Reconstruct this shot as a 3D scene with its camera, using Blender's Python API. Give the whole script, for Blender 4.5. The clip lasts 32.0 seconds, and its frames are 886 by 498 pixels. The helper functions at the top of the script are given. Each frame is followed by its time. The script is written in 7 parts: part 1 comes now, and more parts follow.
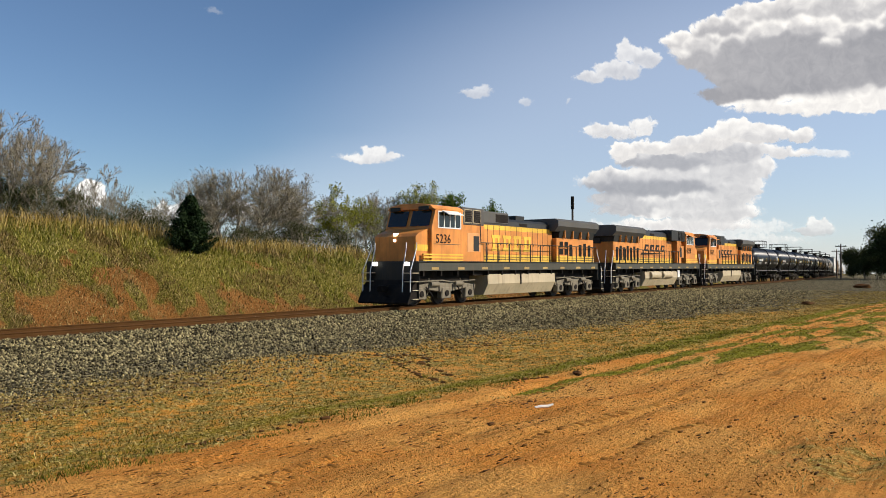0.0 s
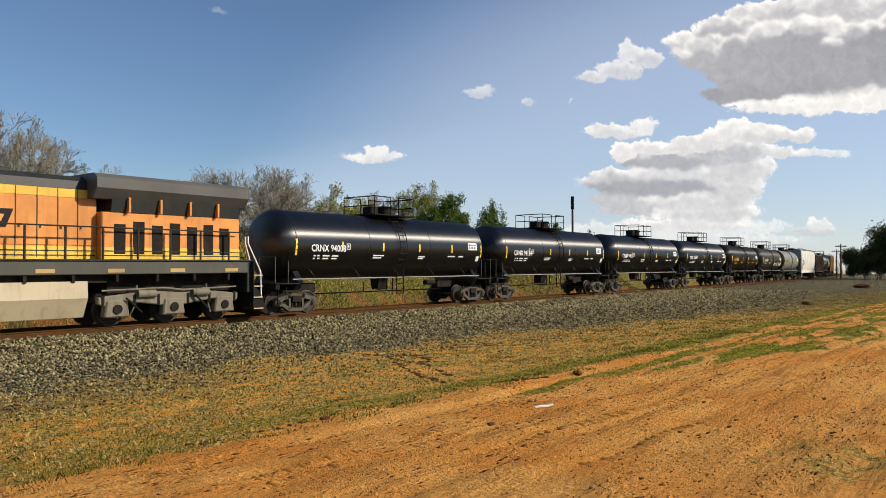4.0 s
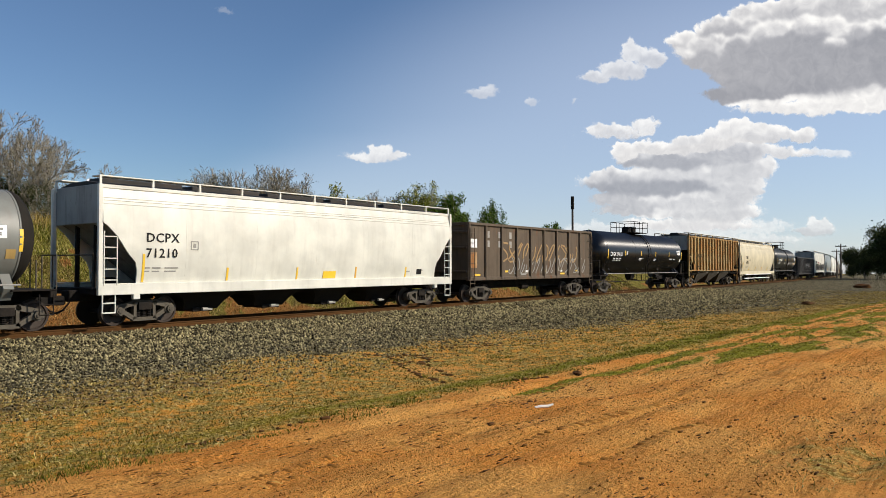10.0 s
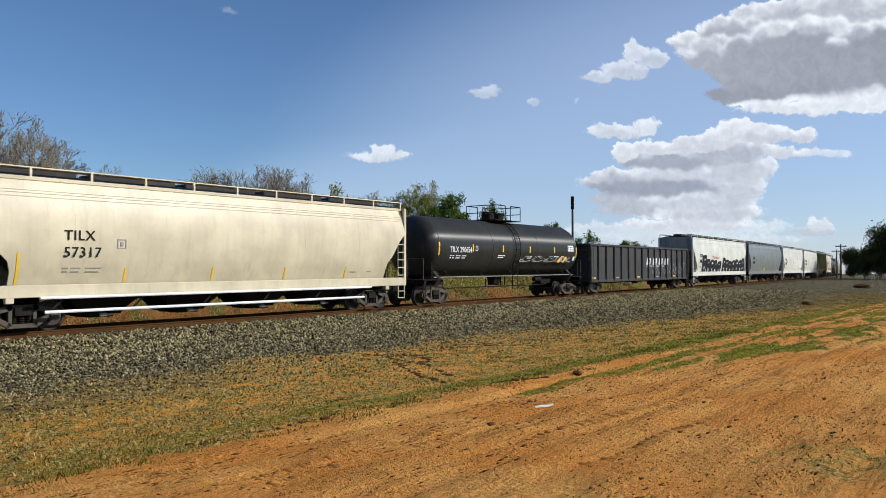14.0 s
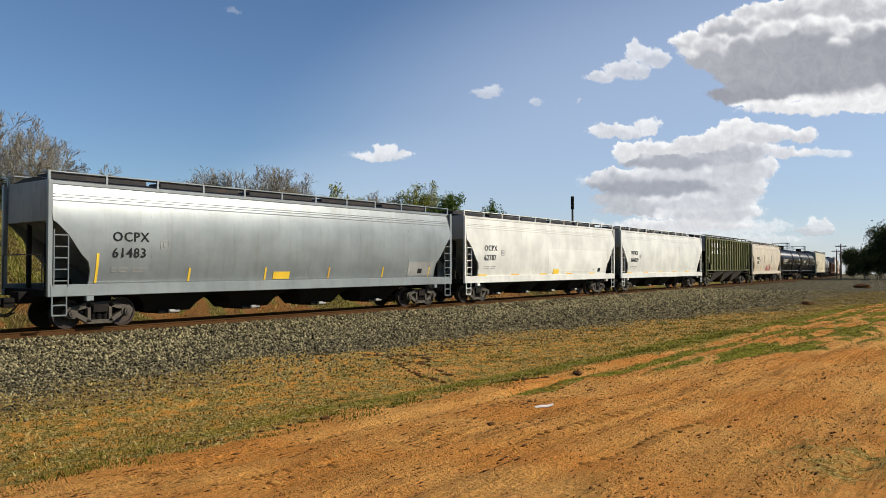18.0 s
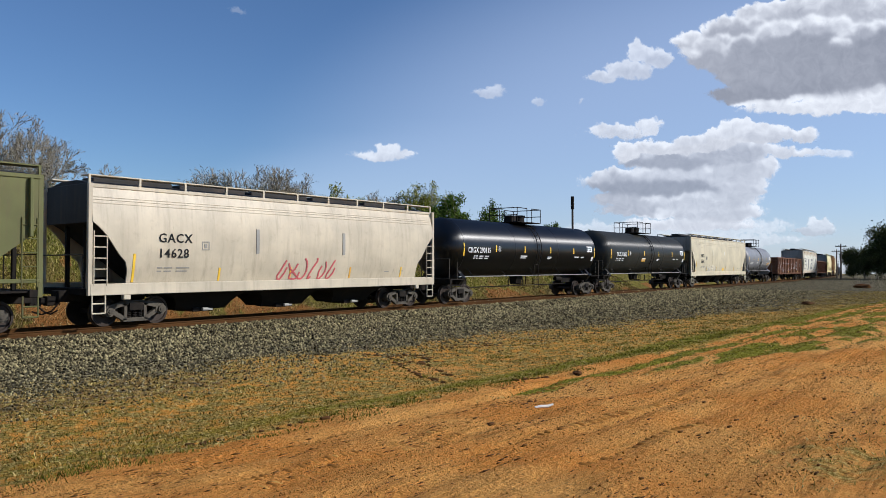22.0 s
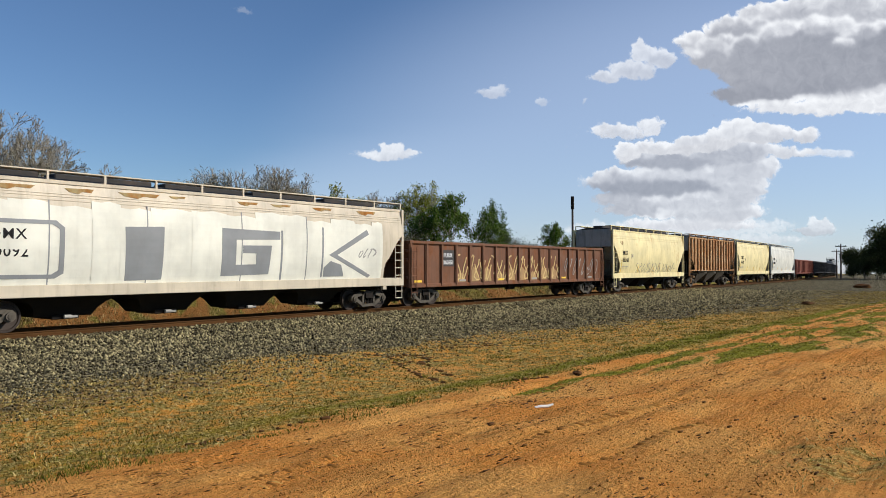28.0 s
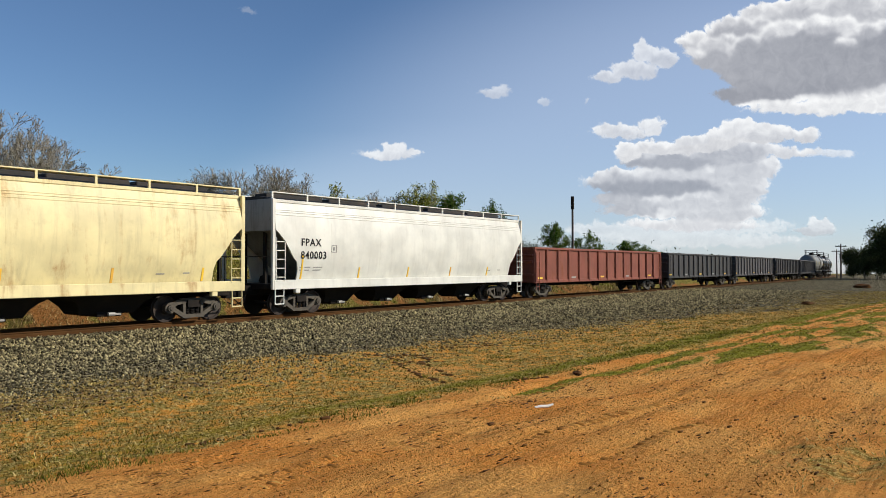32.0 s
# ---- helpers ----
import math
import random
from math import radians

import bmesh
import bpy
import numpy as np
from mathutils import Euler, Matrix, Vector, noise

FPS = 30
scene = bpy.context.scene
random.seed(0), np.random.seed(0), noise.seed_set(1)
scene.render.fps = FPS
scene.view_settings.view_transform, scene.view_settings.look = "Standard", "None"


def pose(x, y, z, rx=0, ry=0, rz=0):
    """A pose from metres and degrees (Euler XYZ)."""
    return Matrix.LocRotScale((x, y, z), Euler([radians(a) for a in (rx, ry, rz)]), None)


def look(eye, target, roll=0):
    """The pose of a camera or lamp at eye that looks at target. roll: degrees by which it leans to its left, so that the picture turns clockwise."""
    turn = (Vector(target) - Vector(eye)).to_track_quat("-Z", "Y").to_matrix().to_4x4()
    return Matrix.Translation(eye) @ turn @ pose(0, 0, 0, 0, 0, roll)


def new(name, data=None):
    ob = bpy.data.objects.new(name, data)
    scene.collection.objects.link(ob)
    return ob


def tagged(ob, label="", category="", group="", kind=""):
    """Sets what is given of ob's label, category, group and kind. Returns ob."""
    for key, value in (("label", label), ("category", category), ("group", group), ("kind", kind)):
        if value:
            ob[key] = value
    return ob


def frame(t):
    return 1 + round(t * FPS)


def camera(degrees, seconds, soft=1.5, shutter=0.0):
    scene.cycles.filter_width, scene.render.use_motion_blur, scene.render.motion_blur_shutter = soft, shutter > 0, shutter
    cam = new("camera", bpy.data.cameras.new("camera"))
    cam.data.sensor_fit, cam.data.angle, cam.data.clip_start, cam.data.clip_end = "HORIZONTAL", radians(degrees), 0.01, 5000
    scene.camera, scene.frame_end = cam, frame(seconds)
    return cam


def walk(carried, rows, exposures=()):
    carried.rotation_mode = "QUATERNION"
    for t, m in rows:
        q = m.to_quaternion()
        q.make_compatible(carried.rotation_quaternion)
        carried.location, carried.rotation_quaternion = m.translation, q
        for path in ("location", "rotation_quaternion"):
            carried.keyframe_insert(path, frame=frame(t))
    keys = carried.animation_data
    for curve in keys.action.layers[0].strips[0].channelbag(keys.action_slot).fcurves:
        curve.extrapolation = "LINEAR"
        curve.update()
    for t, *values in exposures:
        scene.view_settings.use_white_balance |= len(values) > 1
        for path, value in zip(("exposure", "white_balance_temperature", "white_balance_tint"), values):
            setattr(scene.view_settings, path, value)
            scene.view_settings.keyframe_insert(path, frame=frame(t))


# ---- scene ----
# The track: straight beside the camera, bending away and dipping with distance.
RAIL_Y, BEND, RISE, DIP, BEND_END = 24.164, 8.693e-4, 0.00127, -5.28e-5, 215.0
EYE = Vector((0.0, 0.0, 1.931))
AIM = Vector((0.78098, 0.62417, 0.02201))


def track(s):
    """Centre line of the track at s metres: y, z of the rail top, and both slopes."""
    e = min(max(s, 0.0), BEND_END)
    f = s - e if s > 0 else 0.0
    ky, kz = BEND * e, RISE + DIP * e
    return (RAIL_Y + 0.5 * BEND * e * e + ky * f, RISE * e + 0.5 * DIP * e * e + kz * f, ky, kz if s > 0 else 0.0)


# ---- camera ----
# the clip's own camera darkens a little after ten seconds and cools its white balance twice
EXPOSURES = ((0.0, 0.16, 6500, 12), (9.0, 0.16, 6450, 12), (11.0, 0.03, 6250, 12), (13.0, 0.01, 6250, 12), (14.0, 0.01, 5750, 11), (15.5, 0.03, 6100, 11.5), (17.0, 0.05, 6450, 12), (18.0, 0.05, 6150, 12), (19.0, 0.05, 6250, 12),
             (20.0, -0.02, 5700, 13), (21.0, -0.03, 5600, 13), (22.3, -0.02, 5700, 13), (23.0, -0.02, 6100, 13), (23.6, -0.02, 6450, 12), (24.3, -0.02, 6450, 12), (25.0, 0.01, 5550, 14), (26.5, 0.03, 5850, 12.5),
             (28.0, 0.03, 5950, 12), (29.0, 0.05, 6250, 12), (30.0, 0.05, 6450, 12), (31.0, 0.03, 6400, 11.5), (32.0, 0.03, 6100, 11.5))
cam = camera(60.665, 32.0, soft=0.8)
VIEW = look(EYE, EYE + AIM * 100, -0.08)
walk(cam, [(0.0, VIEW), (32.0, VIEW)], EXPOSURES)

# ---- sky, sun, exposure ----
SUN_AZ, SUN_EL = 33.0, 31.0     # degrees from -y towards +x, and above the horizon
scene.view_settings.exposure = 0.0
world = bpy.data.worlds.new("sky")
scene.world = world
world.use_nodes = True
wn = world.node_tree
sky = wn.nodes.new("ShaderNodeTexSky")
sky.sky_type, sky.sun_disc = "NISHITA", False
sky.sun_elevation = radians(SUN_EL)
sky.sun_rotation = radians(180 - SUN_AZ)
sky.air_density, sky.dust_density, sky.ozone_density = 1.0, 0.1, 4.6
wn.links.new(sky.outputs[0], wn.nodes["Background"].inputs[0])
wn.nodes["Background"].inputs[1].default_value = 0.092
sun_data = bpy.data.lights.new("sun", "SUN")
sun_data.energy, sun_data.angle, sun_data.color = 4.9, radians(0.5), (1.0, 0.9, 0.74)
sun = new("sun", sun_data)
TO_SUN = Vector((math.sin(radians(SUN_AZ)) * math.cos(radians(SUN_EL)), -math.cos(radians(SUN_AZ)) * math.cos(radians(SUN_EL)), math.sin(radians(SUN_EL))))
sun.matrix_world = look(TO_SUN * 100, (0, 0, 0))


# ---- material helpers ----
def node_mat(name, rough=0.6, metal=0.0):
    m = bpy.data.materials.new(name)
    m.use_nodes = True
    b = m.node_tree.nodes["Principled BSDF"]
    b.inputs["Roughness"].default_value, b.inputs["Metallic"].default_value = rough, metal
    return m, m.node_tree, b


def coords(nt, scale=(1, 1, 1)):
    tc, mp = nt.nodes.new("ShaderNodeTexCoord"), nt.nodes.new("ShaderNodeMapping")
    mp.inputs["Scale"].default_value = scale
    nt.links.new(tc.outputs["Object"], mp.inputs[0])
    return mp.outputs[0]


def noise_of(nt, vec, scale, detail=4.0, rough=0.55, distort=0.0):
    n = nt.nodes.new("ShaderNodeTexNoise")
    for key, v in (("Scale", scale), ("Detail", detail), ("Roughness", rough), ("Distortion", distort)):
        n.inputs[key].default_value = v
    nt.links.new(vec, n.inputs["Vector"])
    return n.outputs["Fac"]


def ramp_of(nt, fac, stops):
    r = nt.nodes.new("ShaderNodeValToRGB")
    e = r.color_ramp.elements
    while len(e) < len(stops):
        e.new(0.5)
    for el, (pos, col) in zip(e, stops):
        el.position = pos
        el.color = (*col, 1) if len(col) == 3 else col
    nt.links.new(fac, r.inputs[0])
    return r.outputs[0]


def step_of(nt, fac, lo, hi):
    r = nt.nodes.new("ShaderNodeMapRange")
    r.interpolation_type = "SMOOTHSTEP"
    r.inputs[1].default_value, r.inputs[2].default_value = lo, hi
    nt.links.new(fac, r.inputs[0])
    return r.outputs[0]


def mix_of(nt, fac, a, b):
    x = nt.nodes.new("ShaderNodeMix")
    x.data_type = "RGBA"
    for sock, v in ((x.inputs[0], fac), (x.inputs[6], a), (x.inputs[7], b)):
        if isinstance(v, bpy.types.NodeSocket):
            nt.links.new(v, sock)
        elif isinstance(v, (int, float)):
            sock.default_value = v
        else:
            sock.default_value = (*v, 1)
    return x.outputs[2]


def math_of(nt, op, a, b=0.0):
    x = nt.nodes.new("ShaderNodeMath")
    x.operation = op
    for sock, v in zip(x.inputs, (a, b)):
        if isinstance(v, bpy.types.NodeSocket):
            nt.links.new(v, sock)
        else:
            sock.default_value = v
    return x.outputs[0]


def bump_of(nt, b, height, strength, dist):
    x = nt.nodes.new("ShaderNodeBump")
    x.inputs["Strength"].default_value, x.inputs["Distance"].default_value = strength, dist
    nt.links.new(height, x.inputs["Height"])
    nt.links.new(x.outputs[0], b.inputs["Normal"])


def scaled(c, k):
    return tuple(min(1.0, v * k) for v in c)


def paint(name, col, rough=0.42, metal=0.0, rust=0.0, grime=0.35, fade=0.25, rust_col=(0.16, 0.055, 0.018), dirt_col=(0.12, 0.08, 0.05), streak=True, spec=0.5, wavy=0.0, brushed=0.0):
    """Weathered paint on steel: fading in broad patches, vertical grime streaks and rust where given."""
    m, nt, b = node_mat(name, rough, metal)
    v = coords(nt)
    base = mix_of(nt, step_of(nt, noise_of(nt, v, 0.7, 5), 0.3, 0.7), scaled(col, 1 - fade * 0.6), scaled(col, 1 + fade * 0.4))
    vs = coords(nt, (3.0, 3.0, 0.25)) if streak else coords(nt, (1.5, 1.5, 1.5))
    grim = math_of(nt, "MULTIPLY", step_of(nt, noise_of(nt, vs, 1.3, 6, 0.65), 0.45, 0.8), grime)
    c = mix_of(nt, grim, base, dirt_col)
    blot = math_of(nt, "MULTIPLY", step_of(nt, noise_of(nt, v, 2.6, 7, 0.7), 0.54, 0.72), grime * 0.45)
    c = mix_of(nt, blot, c, dirt_col)
    if rust:
        n2 = math_of(nt, "ADD", math_of(nt, "MULTIPLY", noise_of(nt, vs, 0.8, 8, 0.7, 0.4), 0.6), math_of(nt, "MULTIPLY", noise_of(nt, v, 1.1, 8, 0.65), 0.4))
        k = step_of(nt, n2, 0.66 - rust * 0.36, 0.84 - rust * 0.3)
        rc = mix_of(nt, noise_of(nt, v, 5.0, 5), scaled(rust_col, 0.6), scaled(rust_col, 1.7))
        c = mix_of(nt, k, c, rc)
        nt.links.new(math_of(nt, "ADD", math_of(nt, "MULTIPLY", k, 0.4), rough), b.inputs["Roughness"])
    nt.links.new(c, b.inputs["Base Color"])
    b.inputs["Specular IOR Level"].default_value = spec
    if brushed:
        # rolled plate draws highlights out along the shell
        tg = nt.nodes.new("ShaderNodeTangent")
        tg.direction_type, tg.axis = "RADIAL", "X"
        nt.links.new(tg.outputs[0], b.inputs["Tangent"])
        b.inputs["Anisotropic"].default_value, b.inputs["Anisotropic Rotation"].default_value = brushed, 0.25
        bump_of(nt, b, noise_of(nt, v, 1.2, 3), 0.05, 0.05)
    elif wavy:
        # plate that waves along its length draws highlights out into a band
        bump_of(nt, b, noise_of(nt, coords(nt, (1.0, 0.04, 0.04)), 9.0, 2), wavy, 0.05)
    else:
        bump_of(nt, b, noise_of(nt, v, 9.0, 4), 0.08, 0.01)
    return m


M = {}
M["orange"] = paint("orange_paint", (0.69, 0.27, 0.058), 0.45, grime=0.5, dirt_col=(0.26, 0.10, 0.035), fade=0.4, spec=0.35)
M["yellow"] = paint("yellow_paint", (0.80, 0.50, 0.06), 0.48, grime=0.5, dirt_col=(0.30, 0.17, 0.04), fade=0.4, spec=0.35)
M["peach"] = paint("faded_peach_paint", (0.74, 0.36, 0.13), 0.5, grime=0.25)
M["loco_dark"] = paint("dark_green_paint", (0.022, 0.024, 0.022), 0.5, spec=0.3, grime=0.2)
M["loco_grey"] = paint("grey_sill_paint", (0.050, 0.050, 0.034), 0.55, grime=0.4)
M["loco_roof"] = paint("faded_grey_roof_paint", (0.085, 0.085, 0.078), 0.55, spec=0.3, grime=0.3)
M["fuel"] = paint("dusty_silver_paint", (0.47, 0.39, 0.25), 0.55, grime=0.45)
M["truck_silver"] = paint("dusty_truck_paint", (0.20, 0.175, 0.125), 0.65, spec=0.2, grime=0.75, dirt_col=(0.05, 0.04, 0.03))
M["black"] = paint("black_gloss_paint", (0.004, 0.004, 0.004), 0.42, grime=0.05, fade=0.3, brushed=0.9, spec=0.8)
M["olive"] = paint("faded_olive_black_paint", (0.014, 0.012, 0.009), 0.45, grime=0.15, brushed=0.9, spec=0.22)
M["olive_grey"] = paint("faded_olive_grey_paint", (0.030, 0.028, 0.018), 0.5, grime=0.3, brushed=0.8, spec=0.22)
M["dark_grey"] = paint("dark_grey_paint", (0.032, 0.033, 0.028), 0.42, grime=0.2, brushed=0.9, spec=0.35)
M["mid_grey"] = paint("mid_grey_paint", (0.21, 0.215, 0.225), 0.46, grime=0.3)
M["light_grey"] = paint("light_grey_paint", (0.18, 0.185, 0.165), 0.5, grime=0.3)
M["white"] = paint("white_paint", (0.67, 0.66, 0.575), 0.45, grime=0.15)
M["cream"] = paint("cream_paint", (0.60, 0.53, 0.36), 0.48, grime=0.2)
M["beige"] = paint("dusty_beige_paint", (0.54, 0.47, 0.34), 0.52, rust=0.12, grime=0.35)
M["rusty_cream"] = paint("rust_streaked_cream_paint", (0.72, 0.62, 0.31), 0.55, rust=0.38, grime=0.3, rust_col=(0.30, 0.13, 0.03))
M["silver"] = paint("bare_silver_blue_metal", (0.25, 0.275, 0.265), 0.40, 0.3, grime=0.3)
M["green"] = paint("faded_green_paint", (0.125, 0.13, 0.045), 0.55, grime=0.55, rust=0.1, spec=0.25)
M["rust_hopper"] = paint("heavily_rusted_brown_paint", (0.34, 0.275, 0.12), 0.65, rust=0.80, grime=0.5, rust_col=(0.24, 0.10, 0.022), spec=0.25)
M["rust_pale"] = paint("pale_rust_brown_paint", (0.50, 0.37, 0.20), 0.65, spec=0.25, rust=0.9, grime=0.3, rust_col=(0.25, 0.115, 0.04))
M["brown"] = paint("brown_oxide_paint", (0.16, 0.075, 0.04), 0.7, rust=0.6, grime=0.55, spec=0.25, rust_col=(0.15, 0.055, 0.02), dirt_col=(0.05, 0.028, 0.018))
M["brown_dark"] = paint("dark_brown_oxide_paint", (0.115, 0.086, 0.058), 0.7, rust=0.35, grime=0.55, spec=0.2, dirt_col=(0.035, 0.028, 0.02))
M["red"] = paint("faded_red_paint", (0.22, 0.07, 0.045), 0.7, rust=0.45, grime=0.5, spec=0.25)
M["char"] = paint("charcoal_black_paint", (0.028, 0.027, 0.025), 0.6, rust=0.15, grime=0.4)
M["gon_dark"] = paint("weathered_black_paint", (0.055, 0.053, 0.05), 0.6, rust=0.2, grime=0.5)
M["under"] = paint("dusty_black_steel", (0.014, 0.012, 0.010), 0.75, spec=0.12, grime=0.2, streak=False)
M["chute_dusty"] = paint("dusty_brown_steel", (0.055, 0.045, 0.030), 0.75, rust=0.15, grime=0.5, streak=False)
# near-black steel for the smooth hoppers' chutes and the dark tank heads
M["chute"] = paint("flat_black_steel", (0.020, 0.018, 0.015), 0.8, grime=0.08, streak=False, spec=0.08)
# car-end soot, darkened further to paint in the shade of the ends
M["end_grime_shade"] = paint("sooty_shaded_end_paint", (0.035, 0.034, 0.032), 0.65, spec=0.2, grime=0.4)
M["wheel"] = paint("worn_wheel_steel", (0.045, 0.034, 0.027), 0.55, 0.3, spec=0.2, grime=0.3, streak=False)
M["bogie"] = paint("dusty_cast_steel", (0.085, 0.072, 0.052), 0.65, spec=0.3, grime=0.75, dirt_col=(0.018, 0.014, 0.010), streak=False)
M["tread"] = paint("polished_steel", (0.5, 0.48, 0.45), 0.3, 0.9, grime=0.1, streak=False)
M["end_pale"] = paint("sooty_pale_end_paint", (0.30, 0.295, 0.26), 0.6, grime=0.7, dirt_col=(0.05, 0.045, 0.035))
M["white_fresh"] = paint("fresh_white_paint", (0.74, 0.73, 0.64), 0.45, grime=0.06)
# roofs and hatches darkened to paint the shade beneath the running boards
M["roof_shade"] = paint("shade_dark_roof_paint", (0.035, 0.033, 0.030), 0.7, grime=0.5, spec=0.2, streak=False)
M["letter_white"] = paint("white_lettering_paint", (0.80, 0.80, 0.78), 0.5, grime=0.1)
M["letter_black"] = paint("black_lettering_paint", (0.012, 0.012, 0.012), 0.6, grime=0.1, spec=0.15)
M["letter_grey"] = paint("faded_grey_lettering_paint", (0.30, 0.29, 0.26), 0.55, grime=0.2)
M["letter_gold"] = paint("gold_lettering_paint", (0.75, 0.42, 0.05), 0.5, grime=0.2)
M["letter_ochre"] = paint("faded_ochre_lettering_paint", (0.42, 0.28, 0.09), 0.55, grime=0.3)
M["reflect"] = paint("yellow_reflective_tape", (0.85, 0.55, 0.04), 0.4, grime=0.15)
M["red_paint"] = paint("pink_red_spray_paint", (0.55, 0.11, 0.12), 0.5, grime=0.2)
M["rail_steel"] = paint("rusted_rail_steel", (0.085, 0.040, 0.013), 0.8, 0.0, grime=0.4, dirt_col=(0.03, 0.015, 0.006), streak=False, spec=0.08)
M["tie"] = paint("creosoted_timber", (0.085, 0.055, 0.030), 0.9, grime=0.4, streak=False, spec=0.1)
M["pole_wood"] = paint("weathered_pole_timber", (0.08, 0.065, 0.05), 0.85, grime=0.3)
glass_m, _, glass_b = node_mat("tinted_cab_glass", 0.06)
glass_b.inputs["Base Color"].default_value = (0.012, 0.016, 0.018, 1)
M["glass"] = glass_m
lamp_m, _, lamp_b = node_mat("lit_headlight_lens", 0.2)
lamp_b.inputs["Base Color"].default_value = (0.9, 0.85, 0.7, 1)
lamp_b.inputs["Emission Color"].default_value = (1.0, 0.92, 0.75, 1)
lamp_b.inputs["Emission Strength"].default_value = 3.0
M["lamp"] = lamp_m


# ---- mesh helpers ----
def part(name, bm, material, parent=None, label="", at=None):
    """Link a bmesh as one mesh object, under a thing or a part."""
    me = bpy.data.meshes.new(name)
    bm.to_mesh(me)
    bm.free()
    return linked(name, me, material, parent, label, at)


def linked(name, me, material, parent=None, label="", at=None):
    if material is not None and not me.materials:
        me.materials.append(material if isinstance(material, bpy.types.Material) else M[material])
    ob = new(name, me)
    if parent is not None:
        ob.parent = parent
    if at is not None:
        ob.matrix_basis = at
    if label:
        ob["label"] = label
    return ob


def box(bm, x0, x1, y0, y1, z0, z1):
    v = [bm.verts.new(c) for c in ((x0, y0, z0), (x1, y0, z0), (x1, y1, z0), (x0, y1, z0), (x0, y0, z1), (x1, y0, z1), (x1, y1, z1), (x0, y1, z1))]
    for f in ((3, 2, 1, 0), (4, 5, 6, 7), (0, 1, 5, 4), (1, 2, 6, 5), (2, 3, 7, 6), (3, 0, 4, 7)):
        bm.faces.new([v[i] for i in f])
    return v


def bar(bm, a, b, r, seg=6, r2=None):
    a, b = Vector(a), Vector(b)
    r2 = r if r2 is None else r2
    d = (b - a).normalized()
    u = d.orthogonal().normalized()
    w = d.cross(u)
    rings = []
    for p, q in ((a, r), (b, r2)):
        rings.append([bm.verts.new(p + (u * math.cos(2 * math.pi * i / seg) + w * math.sin(2 * math.pi * i / seg)) * q) for i in range(seg)])
    for i in range(seg):
        bm.faces.new((rings[0][i], rings[0][(i + 1) % seg], rings[1][(i + 1) % seg], rings[1][i]))
    bm.faces.new(rings[0][::-1])
    bm.faces.new(rings[1])


def prism(bm, pts, a, b, axis="x"):
    """Extrude a closed outline: (y, z) along x, or (x, z) along y."""
    def co(p, t):
        return (t, p[0], p[1]) if axis == "x" else (p[0], t, p[1])
    lo, hi = [bm.verts.new(co(p, a)) for p in pts], [bm.verts.new(co(p, b)) for p in pts]
    n = len(pts)
    for i in range(n):
        bm.faces.new((lo[i], lo[(i + 1) % n], hi[(i + 1) % n], hi[i]))
    bm.faces.new(lo[::-1])
    bm.faces.new(hi)


def lathe(bm, prof, seg=32, cy=0.0, cz=0.0):
    """Turn (x, r) pairs about the x axis at (cy, cz)."""
    rings = []
    for x, r in prof:
        if r < 1e-4:
            rings.append([bm.verts.new((x, cy, cz))])
        else:
            rings.append([bm.verts.new((x, cy + r * math.sin(2 * math.pi * i / seg), cz + r * math.cos(2 * math.pi * i / seg))) for i in range(seg)])
    for a, b in zip(rings, rings[1:]):
        for i in range(seg):
            j = (i + 1) % seg
            if len(a) == 1:
                bm.faces.new((a[0], b[j], b[i]))
            elif len(b) == 1:
                bm.faces.new((a[i], a[j], b[0]))
            else:
                bm.faces.new((a[i], a[j], b[j], b[i]))


def tidy(bm, bevel=0.0, smooth=False, angle=35):
    bmesh.ops.recalc_face_normals(bm, faces=bm.faces)
    if bevel:
        ed = [e for e in bm.edges if len(e.link_faces) == 2 and e.calc_face_angle() > radians(angle)]
        bmesh.ops.bevel(bm, geom=ed, offset=bevel, segments=1, affect="EDGES", clamp_overlap=True)
    if smooth:
        for f in bm.faces:
            f.smooth = True
    return bm


def boxes(*list_of):
    bm = bmesh.new()
    for b in list_of:
        box(bm, *b)
    return bm


def bars(r, *pairs, seg=6):
    bm = bmesh.new()
    for pts in pairs:
        for a, b in zip(pts, pts[1:]):
            bar(bm, a, b, r, seg)
    return bm


MESHES = {}


def shared(key, build, material):
    if key not in MESHES:
        me = bpy.data.meshes.new(key)
        bm = build()
        bm.to_mesh(me)
        bm.free()
        me.materials.append(M[material])
        MESHES[key] = me
    return MESHES[key]


def lettering(text, size, x, y, z, parent, material="letter_white", name="lettering", wide=1.0, space=1.0):
    """Raised letters on a thing's near side (facing -y); x, z is the lower left corner."""
    key = ("text", text, material, space, name)
    if key not in MESHES:
        cu = bpy.data.curves.new(name, "FONT")
        cu.offset = 0.010 if name != "road_number" else 0.004
        cu.body, cu.size, cu.extrude, cu.resolution_u, cu.space_character = text, 1.0, 0.006, 2, space
        tmp = new("tmp", cu)
        bpy.context.view_layer.update()
        me = bpy.data.meshes.new_from_object(tmp.evaluated_get(bpy.context.evaluated_depsgraph_get()))
        bpy.data.objects.remove(tmp)
        me.materials.clear()
        me.materials.append(M[material])
        MESHES[key] = me
    ob = new(name, MESHES[key])
    ob.parent = parent
    ob.matrix_basis = Matrix.Translation((x, y, z)) @ Euler((radians(90), 0, 0)).to_matrix().to_4x4() @ Matrix.Diagonal((size * wide, size, 1, 1))
    return ob


# ---- running gear ----
WHEEL_R = 0.457
SPINNING = []     # (wheelset, its thing)


